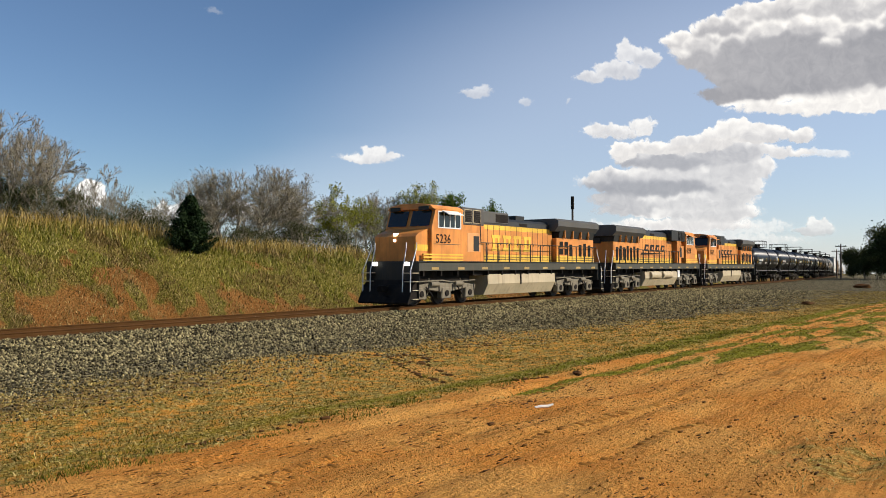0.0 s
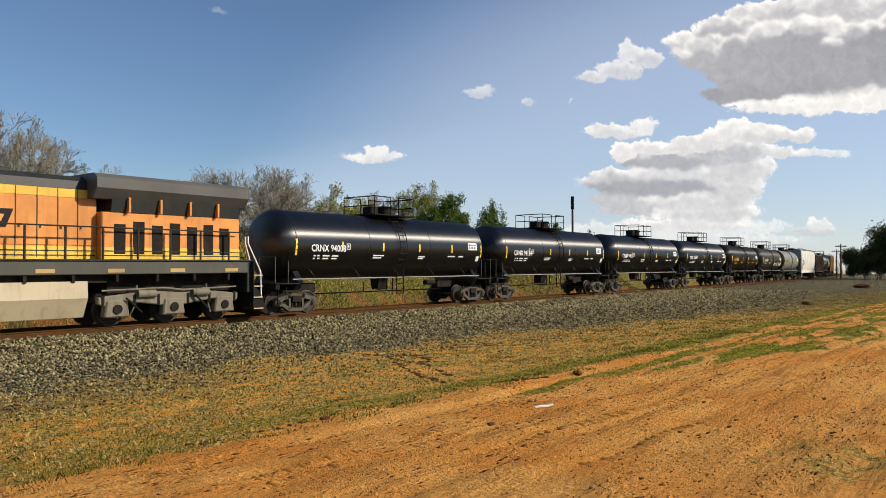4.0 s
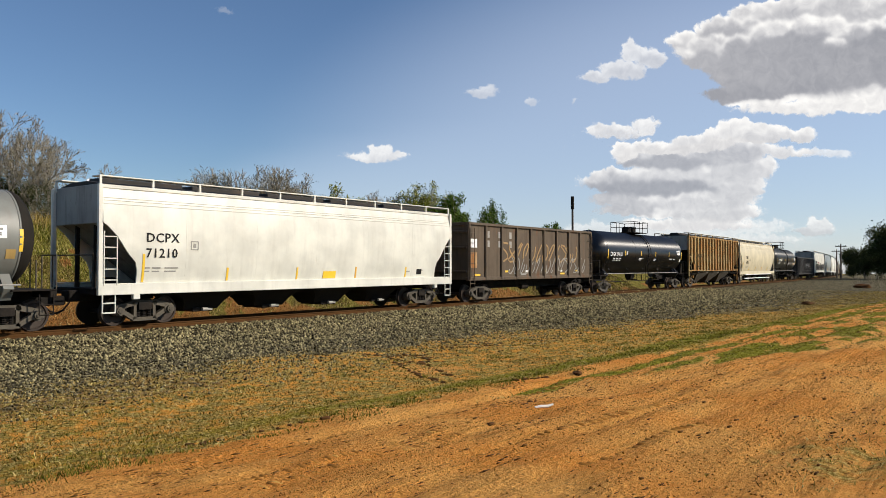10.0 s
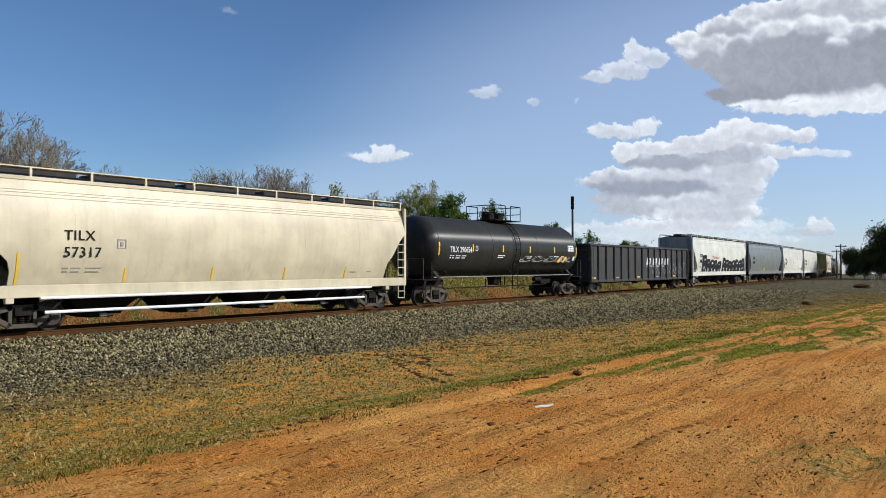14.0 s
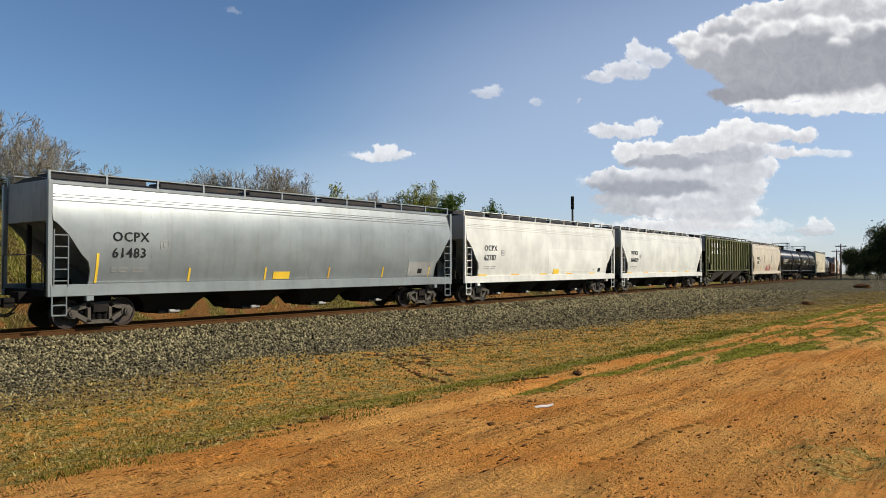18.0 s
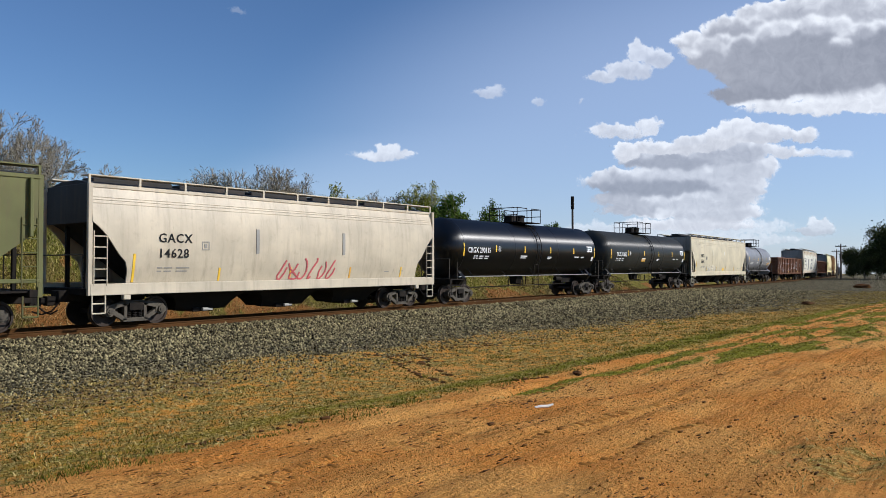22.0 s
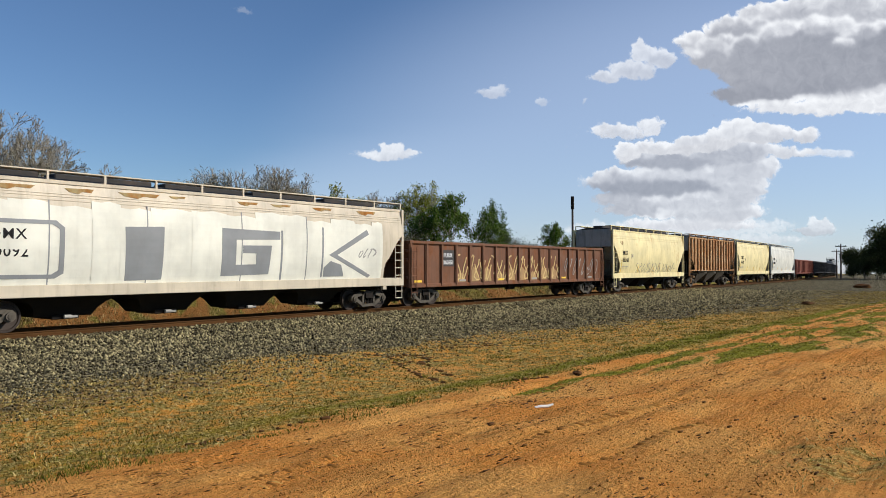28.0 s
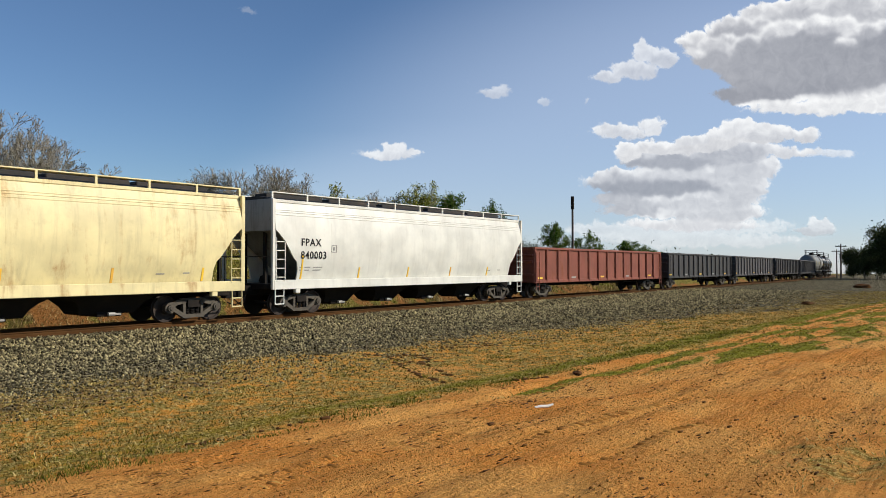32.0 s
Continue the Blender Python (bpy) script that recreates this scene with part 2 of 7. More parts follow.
def wheelset_mesh(r=WHEEL_R):
    bm = bmesh.new()
    bar(bm, (0, -1.02, 0), (0, 1.02, 0), 0.075, 10)
    for sgn in (-1, 1):
        n = 24
        prof = ((0.66, r + 0.028), (0.70, r + 0.028), (0.715, r), (0.80, r - 0.006), (0.80, r - 0.07), (0.765, r - 0.09), (0.75, 0.18), (0.81, 0.14), (0.81, 0.02), (0.66, 0.02))
        rings = [[bm.verts.new((q * math.cos(2 * math.pi * i / n), sgn * y, q * math.sin(2 * math.pi * i / n))) for i in range(n)] for y, q in prof]
        for a, b in zip(rings, rings[1:] + rings[:1]):
            for i in range(n):
                bm.faces.new((a[i], a[(i + 1) % n], b[(i + 1) % n], b[i]))
    return tidy(bm)


def side_frame_mesh(y):
    """Cast side frame: arched top, sloping legs to the axle boxes, open windows."""
    bm = bmesh.new()
    w = 0.09
    a = 0.89
    for x0, z0, x1, z1, t in ((-a, 0.60, -0.3, 0.74, 0.08), (a, 0.60, 0.3, 0.74, 0.08), (-a + 0.1, 0.48, -0.36, 0.22, 0.07), (a - 0.1, 0.48, 0.36, 0.22, 0.07), (-0.42, 0.2, 0.42, 0.2, 0.06),
                              (-0.34, 0.2, -0.34, 0.76, 0.05), (0.34, 0.2, 0.34, 0.76, 0.05), (-0.44, 0.74, 0.44, 0.74, 0.07)):
        d = Vector((x1 - x0, 0, z1 - z0)).normalized()
        n = Vector((-d.z, 0, d.x)) * t
        p0, p1 = Vector((x0, 0, z0)), Vector((x1, 0, z1))
        prism(bm, [((p0 + n).x, (p0 + n).z), ((p0 - n).x, (p0 - n).z), ((p1 - n).x, (p1 - n).z), ((p1 + n).x, (p1 + n).z)], y - w, y + w, "y")
    for sx in (-a, a):
        prism(bm, [(sx + 0.2 * math.cos(i * math.pi / 4 + 0.39), 0.5 + 0.19 * math.sin(i * math.pi / 4 + 0.39)) for i in range(8)], y - 0.11, y + 0.11, "y")
    return tidy(bm)


def coil(bm, x, y):
    """A stout coil spring: one turned shape with a bulge for each turn."""
    prof = [(0.0, 0.26)]
    for k in range(6):
        z = 0.27 + k * 0.055
        prof += [(0.062, z), (0.09, z + 0.017), (0.062, z + 0.04)]
    prof.append((0.0, 0.61))
    rings = [[bm.verts.new((x + q * math.cos(i * 0.785), y + q * math.sin(i * 0.785), z)) for i in range(8)] for q, z in prof[1:-1]]
    for a, b in zip(rings, rings[1:]):
        for i in range(8):
            bm.faces.new((a[i], a[(i + 1) % 8], b[(i + 1) % 8], b[i]))
    bm.faces.new(rings[0])
    bm.faces.new(rings[-1])


def one_coil(y):
    bm = bmesh.new()
    coil(bm, 0, y)
    return tidy(bm)


def cap_mesh():
    bm = bmesh.new()
    bar(bm, (0, -0.05, 0), (0, 0.05, 0), 0.12, 12)
    bar(bm, (0, -0.075, 0), (0, 0.075, 0), 0.07, 8)
    return bm


def freight_truck(thing, x):
    bol = linked("truck", shared("bolster", lambda: boxes((-0.24, 0.24, -1.15, 1.15, 0.5, 0.74), (-0.4, 0.4, -0.2, 0.2, 0.70, 0.86)), "under"), None, thing, at=pose(x, 0, 0))
    for y in (-1.0, 1.0):
        linked("side_frame", shared("side_frame%g" % y, lambda: side_frame_mesh(y), "bogie"), None, bol)
        for sx in (-0.2, 0.0, 0.2):
            linked("spring", shared("spring%g" % y, lambda: one_coil(y), "under"), None, bol, at=pose(sx, 0, 0))
    for sx in (-0.89, 0.89):
        w = linked("wheelset", shared("wheelset", wheelset_mesh, "wheel"), None, bol, at=pose(sx, 0, WHEEL_R))
        SPINNING.append((w, thing, sx, WHEEL_R))
        linked("bearing_cap", shared("cap", cap_mesh, "bogie"), None, bol, at=pose(sx, -1.13, 0.49))
    return bol


def coupler(thing, x, sgn):
    bm = boxes((min(x, x + sgn * 0.55), max(x, x + sgn * 0.55), -0.08, 0.08, 0.74, 0.94), (min(x + sgn * 0.45, x + sgn * 0.8), max(x + sgn * 0.45, x + sgn * 0.8), -0.16, 0.16, 0.70, 0.99))
    part("coupler", tidy(bm, 0.02), "under", thing)
    part("brake_hose", bars(0.025, [(x, -0.35, 0.8), (x + sgn * 0.25, -0.4, 0.55), (x + sgn * 0.5, -0.3, 0.45), (x + sgn * 0.75, -0.2, 0.55)]), "under", thing)


def ladder_pts(x0, x1, y, z0, z1, n):
    out = [[(x0, y, z0), (x0, y, z1)], [(x1, y, z0), (x1, y, z1)]]
    return out + [[(x0, y, z0 + (z1 - z0) * (i + 0.5) / n), (x1, y, z0 + (z1 - z0) * (i + 0.5) / n)] for i in range(n)]


def ladder(thing, x0, x1, y, z0, z1, n, material, r=0.022):
    lad = part("ladder", bars(r, *ladder_pts(x0, x1, y, z0, z1, n)[:2]), material, thing)
    for p in ladder_pts(x0, x1, y, z0, z1, n)[2:]:
        part("rung", bars(r * 0.9, p), material, lad)
    return lad


def thing_at(name, label, category, group=""):
    ob = new(name)
    ob.empty_display_size = 0.5
    return tagged(ob, label, category, group, "thing")


CARS = []     # (thing, place in the train, half the truck spacing)


# ---- tank car ----
def tank_car(mid, half, paint_name, label, mark="", number="", letters="letter_white", r=1.43, cz=2.76, seams=2, graffiti=None, heads=""):
    """half: half the shell's straight length; the heads bulge beyond it."""
    th = thing_at("tank_car", label, "railway car", "cars of the train")
    p = paint_name
    prof = [(-half - 0.70 * math.cos(a) + 0.05, r * math.sin(a)) for a in np.linspace(0, math.pi / 2, 9)]
    bm = bmesh.new()
    if heads:
        for sgn in (-1, 1):
            hb = bmesh.new()
            lathe(hb, [(sgn * x - sgn * 0.0, q + 0.006) if q else (sgn * x + sgn * -0.008, 0.0) for x, q in [(-v[0] + 0.008, v[1]) for v in prof]], 40, 0, cz)
            part("tank_head", tidy(hb, 0, True), heads, th)
    full = prof + [(x, r) for x in np.linspace(-half + 0.06, half - 0.06, 9)[1:-1]] + [(-x, q) for x, q in reversed(prof)]
    lathe(bm, full, 40, 0, cz)
    shell = part("tank_shell", tidy(bm, 0, True), p, th)
    for x in (-half * 0.33, half * 0.33, -half + 0.08, half - 0.08)[:2 + seams]:
        bm = bmesh.new()
        lathe(bm, [(x - 0.03, r), (x - 0.03, r + 0.006), (x + 0.03, r + 0.006), (x + 0.03, r)], 40, 0, cz)
        part("weld_band", tidy(bm, 0, True), p, shell)
    # yellow reflective strips on the near side
    for i in range(6):
        x = -half + 0.06 + i * (2 * half - 0.12) / 5
        bm = bmesh.new()
        h0, h1 = (-0.20, 0.16) if 0 < i < 5 else (-0.42, 0.22)
        a0, a1 = math.asin(h0 / r), math.asin(h1 / r)
        pts = [(-(r + 0.006) * math.cos(a0 + (a1 - a0) * k / 4), cz + (r + 0.006) * math.sin(a0 + (a1 - a0) * k / 4)) for k in range(5)]
        pts += [(y + 0.004 + 0.004, z) for y, z in reversed(pts)]
        prism(bm, pts, x - 0.05, x + 0.05)
        part("reflective_strip", bm, "reflect", th)
    # stub sills, bolsters, side running boards
    for sgn in (-1, 1):
        xe = sgn * (half + 0.95)
        part("stub_sill", tidy(boxes((min(xe, sgn * (half - 2.2)), max(xe, sgn * (half - 2.2)), -0.2, 0.2, 0.82, 1.2)), 0.02), "under", th)
        part("saddle", prismed([(-1.35, 1.28), (-1.1, 0.95), (1.1, 0.95), (1.35, 1.28), (1.0, cz - r + 0.38), (0, cz - r + 0.04), (-1.0, cz - r + 0.38)], sgn * (half - 0.35) - 0.14, sgn * (half - 0.35) + 0.14), p, th)
        part("end_sill", tidy(boxes((min(xe, xe - sgn * 0.2), max(xe, xe - sgn * 0.2), -1.4, 1.4, 1.0, 1.22)), 0.02), "under", th)
        part("end_platform", tidy(boxes((min(xe, sgn * (half - 0.3)), max(xe, sgn * (half - 0.3)), -1.42, 1.42, 1.20, 1.25)), 0.01), "under", th)
        coupler(th, xe, sgn)
        for sy in (-1, 1):
            part("end_handrail", bars(0.02, [(xe, sy * 1.35, 1.25), (xe, sy * 1.35, 2.25), (xe, sy * 0.4, 2.25), (xe, sy * 0.4, 1.25)]), "bogie", th)
            part("grab_post", bars(0.02, [(xe - sgn * 0.6, sy * 1.4, 1.25), (xe - sgn * 0.6, sy * 1.4, 2.1)]), "bogie", th)
        part("sill_step", bars(0.02, [(xe - sgn * 0.1, -1.4, 1.1), (xe - sgn * 0.1, -1.4, 0.5), (xe - sgn * 0.5, -1.4, 0.5), (xe - sgn * 0.5, -1.4, 1.1)], [(xe - sgn * 0.1, -1.4, 0.8), (xe - sgn * 0.5, -1.4, 0.8)]), "under", th)
        freight_truck(th, sgn * (half - 0.35))
    part("side_rail", bars(0.026, [(-half, -1.25, cz - r + 0.06), (half, -1.25, cz - r + 0.06)]), "letter_grey", th)
    for i in range(5):
        x = -half + 1.2 + i * (2 * half - 2.4) / 4
        part("rail_bracket", bars(0.02, [(x, -1.25, cz - r + 0.12), (x - 0.25, -1.08, cz - r + 0.5)]), p, th)
    part("brake_rigging", bars(0.03, [(-half + 2.0, -0.3, 0.75), (half - 2.0, -0.3, 0.75)], [(-1.6, -0.5, 0.8), (-1.6, -0.5, 1.2)], [(1.2, -0.5, 0.8), (1.2, -0.5, 1.2)]), "under", th)
    bm = bmesh.new()
    bar(bm, (half - 3.6, -0.5, 1.1), (half - 2.9, -0.5, 1.1), 0.13, 12)
    part("air_reservoir", bm, "under", th)
    part("outlet", prismed([(-0.3, cz - r + 0.05), (-0.18, 0.82), (0.18, 0.82), (0.3, cz - r + 0.05)], -0.3, 0.3), "under", th)
    for way in ([(-0.9, -0.9, 0.85), (-0.3, 0, 0.85)], [(0.1, -0.4, 0.8), (0.1, -0.4, 1.36)], [(0.5, -0.4, 0.8), (0.5, -0.4, 1.36)]):
        part("outlet_rod", bars(0.03, way), "under", th)
    # top platform, manway housing and handrails
    top = cz + r
    plat = part("top_platform", tidy(boxes((-1.35, 1.35, -0.95, 0.95, top + 0.02, top + 0.07)), 0.01), "under", th)
    bm = bmesh.new()
    bar(bm, (0.35, 0, top), (0.35, 0, top + 0.42), 0.36, 16)
    bar(bm, (0.35, 0, top + 0.42), (0.35, 0, top + 0.50), 0.40, 16)
    part("manway", tidy(bm), "under", th)
    part("valve_housing", tidy(boxes((-0.85, -0.35, -0.28, 0.28, top, top + 0.46)), 0.05), "under", th)
    for sy in (-0.95, 0.95):
        for x in (-1.35, -0.25, 0.3, 1.35):
            part("rail_post", bars(0.022, [(x, sy, top + 0.05), (x, sy, top + 0.86)]), "under", plat)
        part("handrail", bars(0.024, [(-1.35, sy, top + 0.86), (-0.25, sy, top + 0.86)], [(0.3, sy, top + 0.86), (1.35, sy, top + 0.86)]), "under", plat)
    for sx in (-1.35, 1.35):
        part("handrail", bars(0.024, [(sx, -0.95, top + 0.86), (sx, 0.95, top + 0.86)], [(sx, -0.95, top + 0.45), (sx, 0.95, top + 0.45)]), "under", plat)
    # curved ladder over the flank
    lad = None
    pts = [(-(r + 0.10) * math.cos(t), cz + (r + 0.10) * math.sin(t)) for t in np.linspace(radians(62), radians(-32), 10)]
    for x in (-0.24, 0.24):
        lad = part("ladder", bars(0.022, [(x, y, z) for y, z in pts] + [(x, pts[-1][0], 0.62)]), "bogie" if p in ("light_grey", "mid_grey") else "under", th)
    for y, z in pts + [(pts[-1][0], 1.1), (pts[-1][0], 0.66)]:
        part("rung", bars(0.018, [(-0.24, y, z), (0.24, y, z)]), "under", lad)
    # placards, stencils
    y = -r - 0.006

    def on_shell(x, z, w, h, mname, nm):
        a = math.asin(max(-0.98, min(0.98, (z - cz) / r)))
        b = math.asin(max(-0.98, min(0.98, (z + h - cz) / r)))
        q = [(-(r + 0.008) * math.cos(t), cz + (r + 0.008) * math.sin(t)) for t in np.linspace(a, b, 4)]
        bm = bmesh.new()
        prism(bm, q + [(u + 0.008, v) for u, v in reversed(q)], x, x + w)
        return part(nm, bm, mname, th)
    on_shell(half - 1.2, cz - 0.05, 0.75, 0.36, "letter_white", "stencil_panel")
    for k in range(3):
        on_shell(half - 1.15 + k * 0.22, cz + 0.02, 0.12, 0.1, p, "stencil_bar")
        on_shell(half - 1.15 + k * 0.22, cz + 0.17, 0.16, 0.07, p, "stencil_bar")
    on_shell(half - 0.45, cz - 0.62, 0.26, 0.26, letters, "placard")
    for x, z, w in ((-half + 1.0, cz - 0.46, 0.12), (-half + 1.2, cz - 0.46, 0.14), (-half + 1.5, cz - 0.46, 0.38), (-half + 2.02, cz - 0.46, 0.36), (-half + 1.0, cz - 0.57, 0.1), (-half + 1.22, cz - 0.57, 0.14), (-half + 1.5, cz - 0.57, 0.34), (-half + 2.02, cz - 0.57, 0.3),
                    (-1.9, cz - 0.42, 0.7), (-1.9, cz - 0.52, 0.55), (1.2, cz - 0.45, 0.5), (1.2, cz - 0.53, 0.4), (half - 2.9, cz - 0.42, 0.6), (half - 2.0, cz - 0.42, 0.4)):
        on_shell(x, z, w, 0.055, letters, "stencil_bar")
    if mark:
        x0 = -half + (0.40 if mark == "CRGX" else 0.95 if half > 7 else 0.82)
        lettering(mark + " " + number, 0.40, x0, y + 0.004, cz - 0.26, th, letters, wide=0.84, space=1.05)
        xb = -half + 0.06 + (2 * half - 0.12) / 5 + 0.22
        for q in ((0, 0.22, -0.16, -0.13), (0, 0.22, 0.06, 0.09), (0, 0.03, -0.13, 0.06), (0.19, 0.22, -0.13, 0.06), (0.08, 0.14, -0.08, 0.03)):
            on_shell(xb + q[0], cz + q[2], q[1] - q[0], q[3] - q[2], letters, "stencil_bar")
    if "notice" in label:
        on_shell(-half + 5.8, cz - 0.62, 0.75, 0.26, "letter_gold", "notice_panel")
    if graffiti:
        scribble(th, graffiti, 0.2, half - 0.9, y + 0.03, cz - 0.72, 0.34, 9, 0.017)
        scribble(th, "letter_gold", half - 2.6, half - 1.3, y + 0.02, cz - 0.72, 0.3, 2, 0.05, 9)
    CARS.append((th, mid, half - 0.35))
    return th


def prismed(pts, a, b, axis="x"):
    bm = bmesh.new()
    prism(bm, pts, a, b, axis)
    return tidy(bm)


def scribble(th, material, x0, x1, y, z, h, n, thick=0.045, seed=3, name="graffiti"):
    """Sprayed strokes: looping painted bands that form no letters."""
    rnd = random.Random(seed)
    step = (x1 - x0) / n
    for i in range(n):
        cx = x0 + (i + 0.5) * step
        pts = []
        ph, k = rnd.uniform(0, 6.28), rnd.choice((1, 1, 2))
        for j in range(9):
            t = j / 8
            pts.append((cx + step * 0.5 * math.sin(ph + t * 5.0 * k) * rnd.uniform(0.7, 1.1), z + h * (0.5 + 0.48 * math.cos(ph * 0.7 + t * 4.2))))
        bm = bmesh.new()
        rows = []
        for j, a in enumerate(pts):
            p0, p1 = pts[max(0, j - 1)], pts[min(8, j + 1)]
            d = Vector((p1[0] - p0[0], 0, p1[1] - p0[1]))
            if d.length < 1e-4:
                d = Vector((1, 0, 0))
            nrm = Vector((-d.z, 0, d.x)).normalized() * thick
            yy = y - 0.001 * j / 8
            rows.append([bm.verts.new((a[0] + s * nrm.x, yy + o, a[1] + s * nrm.z)) for s, o in ((1, 0.006), (1, -0.004), (-1, -0.004), (-1, 0.006))])
        for a, b in zip(rows, rows[1:]):
            for q in range(4):
                bm.faces.new((a[q], a[(q + 1) % 4], b[(q + 1) % 4], b[q]))
        bm.faces.new(rows[0])
        bm.faces.new(rows[-1])
        part(name, tidy(bm), material, th)


# ---- covered hopper ----
CURVED_PARTS = {"side_seam", "stencil_bar", "reflective_strip", "end_mark", "graffiti", "graffiti_shape", "graffiti_panel", "worn_patch", "notice_panel", "dark_plate", "repaint_patch", "rust_patch"}


def hopper_car(mid, half, paint_name, label, mark="", number="", letters="letter_black", ribs=0, chutes=3, top=4.36, sill=1.02, curved=True, open_frame=False, decor=None, roof="", cut=1.45, seams=6, name="covered_hopper_car", lx=0.0, bulge=0.15, end="end_pale", low_strips=False):
    """half: half the length over the side sheets. ribs: outside posts on each side; else smooth bulged sides."""
    th = thing_at(name, label, "railway car", "cars of the train")
    p = paint_name
    W = 1.54
    # near and far side sheets, with the lower corners cut away at the ends
    low, knee = sill + (0.52 if ribs else 0.34), sill + (top - sill) * 0.52
    amp = bulge if curved else 0.05

    def tuck(z):
        """How far the side draws in from its widest line, at a height."""
        u = min(1.0, max(0.0, (z - low) / (top - low)))
        return amp * (2 * abs(u - 0.5)) ** 2.2
    Wt = W + 0.05 - amp if curved else W
    outline = [(-half + 0.06, top), (-half + 0.06, knee + 0.35), (-half + 0.25, knee), (-half + cut, low + 0.35), (-half + cut, low), (half - cut, low), (half - cut, low + 0.35), (half - 0.25, knee), (half - 0.06, knee + 0.35), (half - 0.06, top)]
    if curved:
        cut = 1.22
        outline = [(-half + 0.06, top), (-half + 0.06, knee + 0.52), (-half + 0.22, knee + 0.40), (-half + 0.50, knee + 0.12), (-half + 0.92, low + 0.92), (-half + 1.14, low + 0.70), (-half + cut, low + 0.42)]
        outline += [(-half + cut, low), (half - cut, low)] + [(-x, z) for x, z in reversed(outline)]
    for sgn, nm in ((-1, "side_sheet"), (1, "side_sheet")):
        bm = bmesh.new()
        prism(bm, outline, sgn * W, sgn * (W - 0.06), "y")
        tidy(bm)
        if curved:
            bmesh.ops.subdivide_edges(bm, edges=[e for e in bm.edges if abs(e.verts[0].co.z - e.verts[1].co.z) > 1.2], cuts=5)
            bmesh.ops.triangulate(bm, faces=bm.faces)
            for q in range(1, 12):
                bmesh.ops.bisect_plane(bm, geom=bm.verts[:] + bm.edges[:] + bm.faces[:], plane_co=(0, 0, low + (top - low) * q / 12), plane_no=(0, 0, 1))
            for v in bm.verts:
                v.co.y += sgn * (0.05 - tuck(v.co.z))
            bm.normal_update()
            for e in bm.edges:
                e.smooth = not (len(e.link_faces) == 2 and e.calc_face_angle() > radians(30))
            for f in bm.faces:
                f.smooth = True
        part(nm, bm, p, th)
    # top chord, sill
    for sgn in (-1, 1):
        part("top_chord", tidy(boxes((-half + 0.02, half - 0.02, *sorted((sgn * (Wt - 0.08), sgn * (Wt + 0.035))), top - 0.02, top + 0.10)), 0.015), p, th)
        part("side_sill", tidy(boxes((-half, half, *sorted((sgn * (W - 0.10), sgn * (W + 0.02))), low - 0.10 if ribs else sill, low + 0.02)), 0.015), p, th)
        if curved:
            for dz, thick in ((0.30, 0.022), (0.38, 0.022), (0.48, 0.035)):
                yo = W + 0.05 - tuck(top - dz) + 0.014
                part("upper_rub_strip", tidy(boxes((-half + 0.08, half - 0.08, *sorted((sgn * (yo - 0.06), sgn * yo)), top - dz - thick, top - dz)), 0.006), p, th)
    # roof and running board
    bm = bmesh.new()
    prism(bm, [(-Wt, top + 0.02), (Wt, top + 0.02), (Wt - 0.1, top + 0.12), (0.5, top + 0.26), (-0.5, top + 0.26), (-Wt + 0.1, top + 0.12)], -half + 0.1, half - 0.1)
    part("roof", tidy(bm), roof or "roof_shade", th)
    for x in np.linspace(-half + 2.1, half - 2.1, 5):
        part("hatch_cover", tidy(boxes((x - half * 0.17, x + half * 0.17, -0.36, 0.36, top + 0.24, top + 0.42)), 0.03), roof or "roof_shade", th)
    for sgn in (-1, 1):
        y = sgn * (Wt - 0.02)
        board = part("running_board", tidy(boxes((-half, half, y - 0.03 if sgn < 0 else y - 0.45, y + 0.45 if sgn < 0 else y + 0.03, top + 0.345, top + 0.385)), 0.005), "white" if p == "rust_hopper" else p, th)
        n = max(6, round(2 * half / 1.75))
        for i in range(n + 1):
            x = -half + 0.04 + i * (2 * half - 0.08) / n
            linked("board_post", shared("post_%s%g" % (p, top), lambda: boxes((-0.035, 0.035, -0.03, 0.03, top + 0.06, top + 0.35)), p), None, board, at=pose(x, y, 0))
    # ends: end sheet, slope sheet, posts, ladder
    for sgn in (-1, 1):
        xe = sgn * (half - 0.09)
        bm = bmesh.new()
        prism(bm, [(sgn * (half - 0.15), top + 0.1), (sgn * (half - 0.15), knee + 0.55), (sgn * (half - 0.5), knee + 0.35), (sgn * (half - 3.0), sill + 0.2), (sgn * (half - 3.1), sill + 0.3), (sgn * (half - 0.62), knee + 0.48), (sgn * (half - 0.21), knee + 0.62), (sgn * (half - 0.21), top + 0.1)], -W + 0.03 + amp, W - 0.03 - amp, "y")
        part("slope_sheet", tidy(bm), end if not ribs else "under", th)
        part("end_sheet", tidy(boxes((min(xe, xe + sgn * 0.05), max(xe, xe + sgn * 0.05), -Wt + 0.02, Wt - 0.02, knee + 0.5, top + 0.12)), 0.01), end, th)
        for y in (-W + 0.05, W - 0.05):
            part("corner_post", tidy(boxes((sgn * half - 0.07, sgn * half + 0.07, y - 0.06, y + 0.06, sill, top + 0.1)), 0.01), p, th)
        for y in (-0.6, 0.6):
            part("end_post", tidy(boxes((sgn * (half - 0.35) - 0.06, sgn * (half - 0.35) + 0.06, y - 0.06, y + 0.06, sill + 0.2, knee + 0.6)), 0.01), "under", th)
        xo = sgn * (half + 0.35)
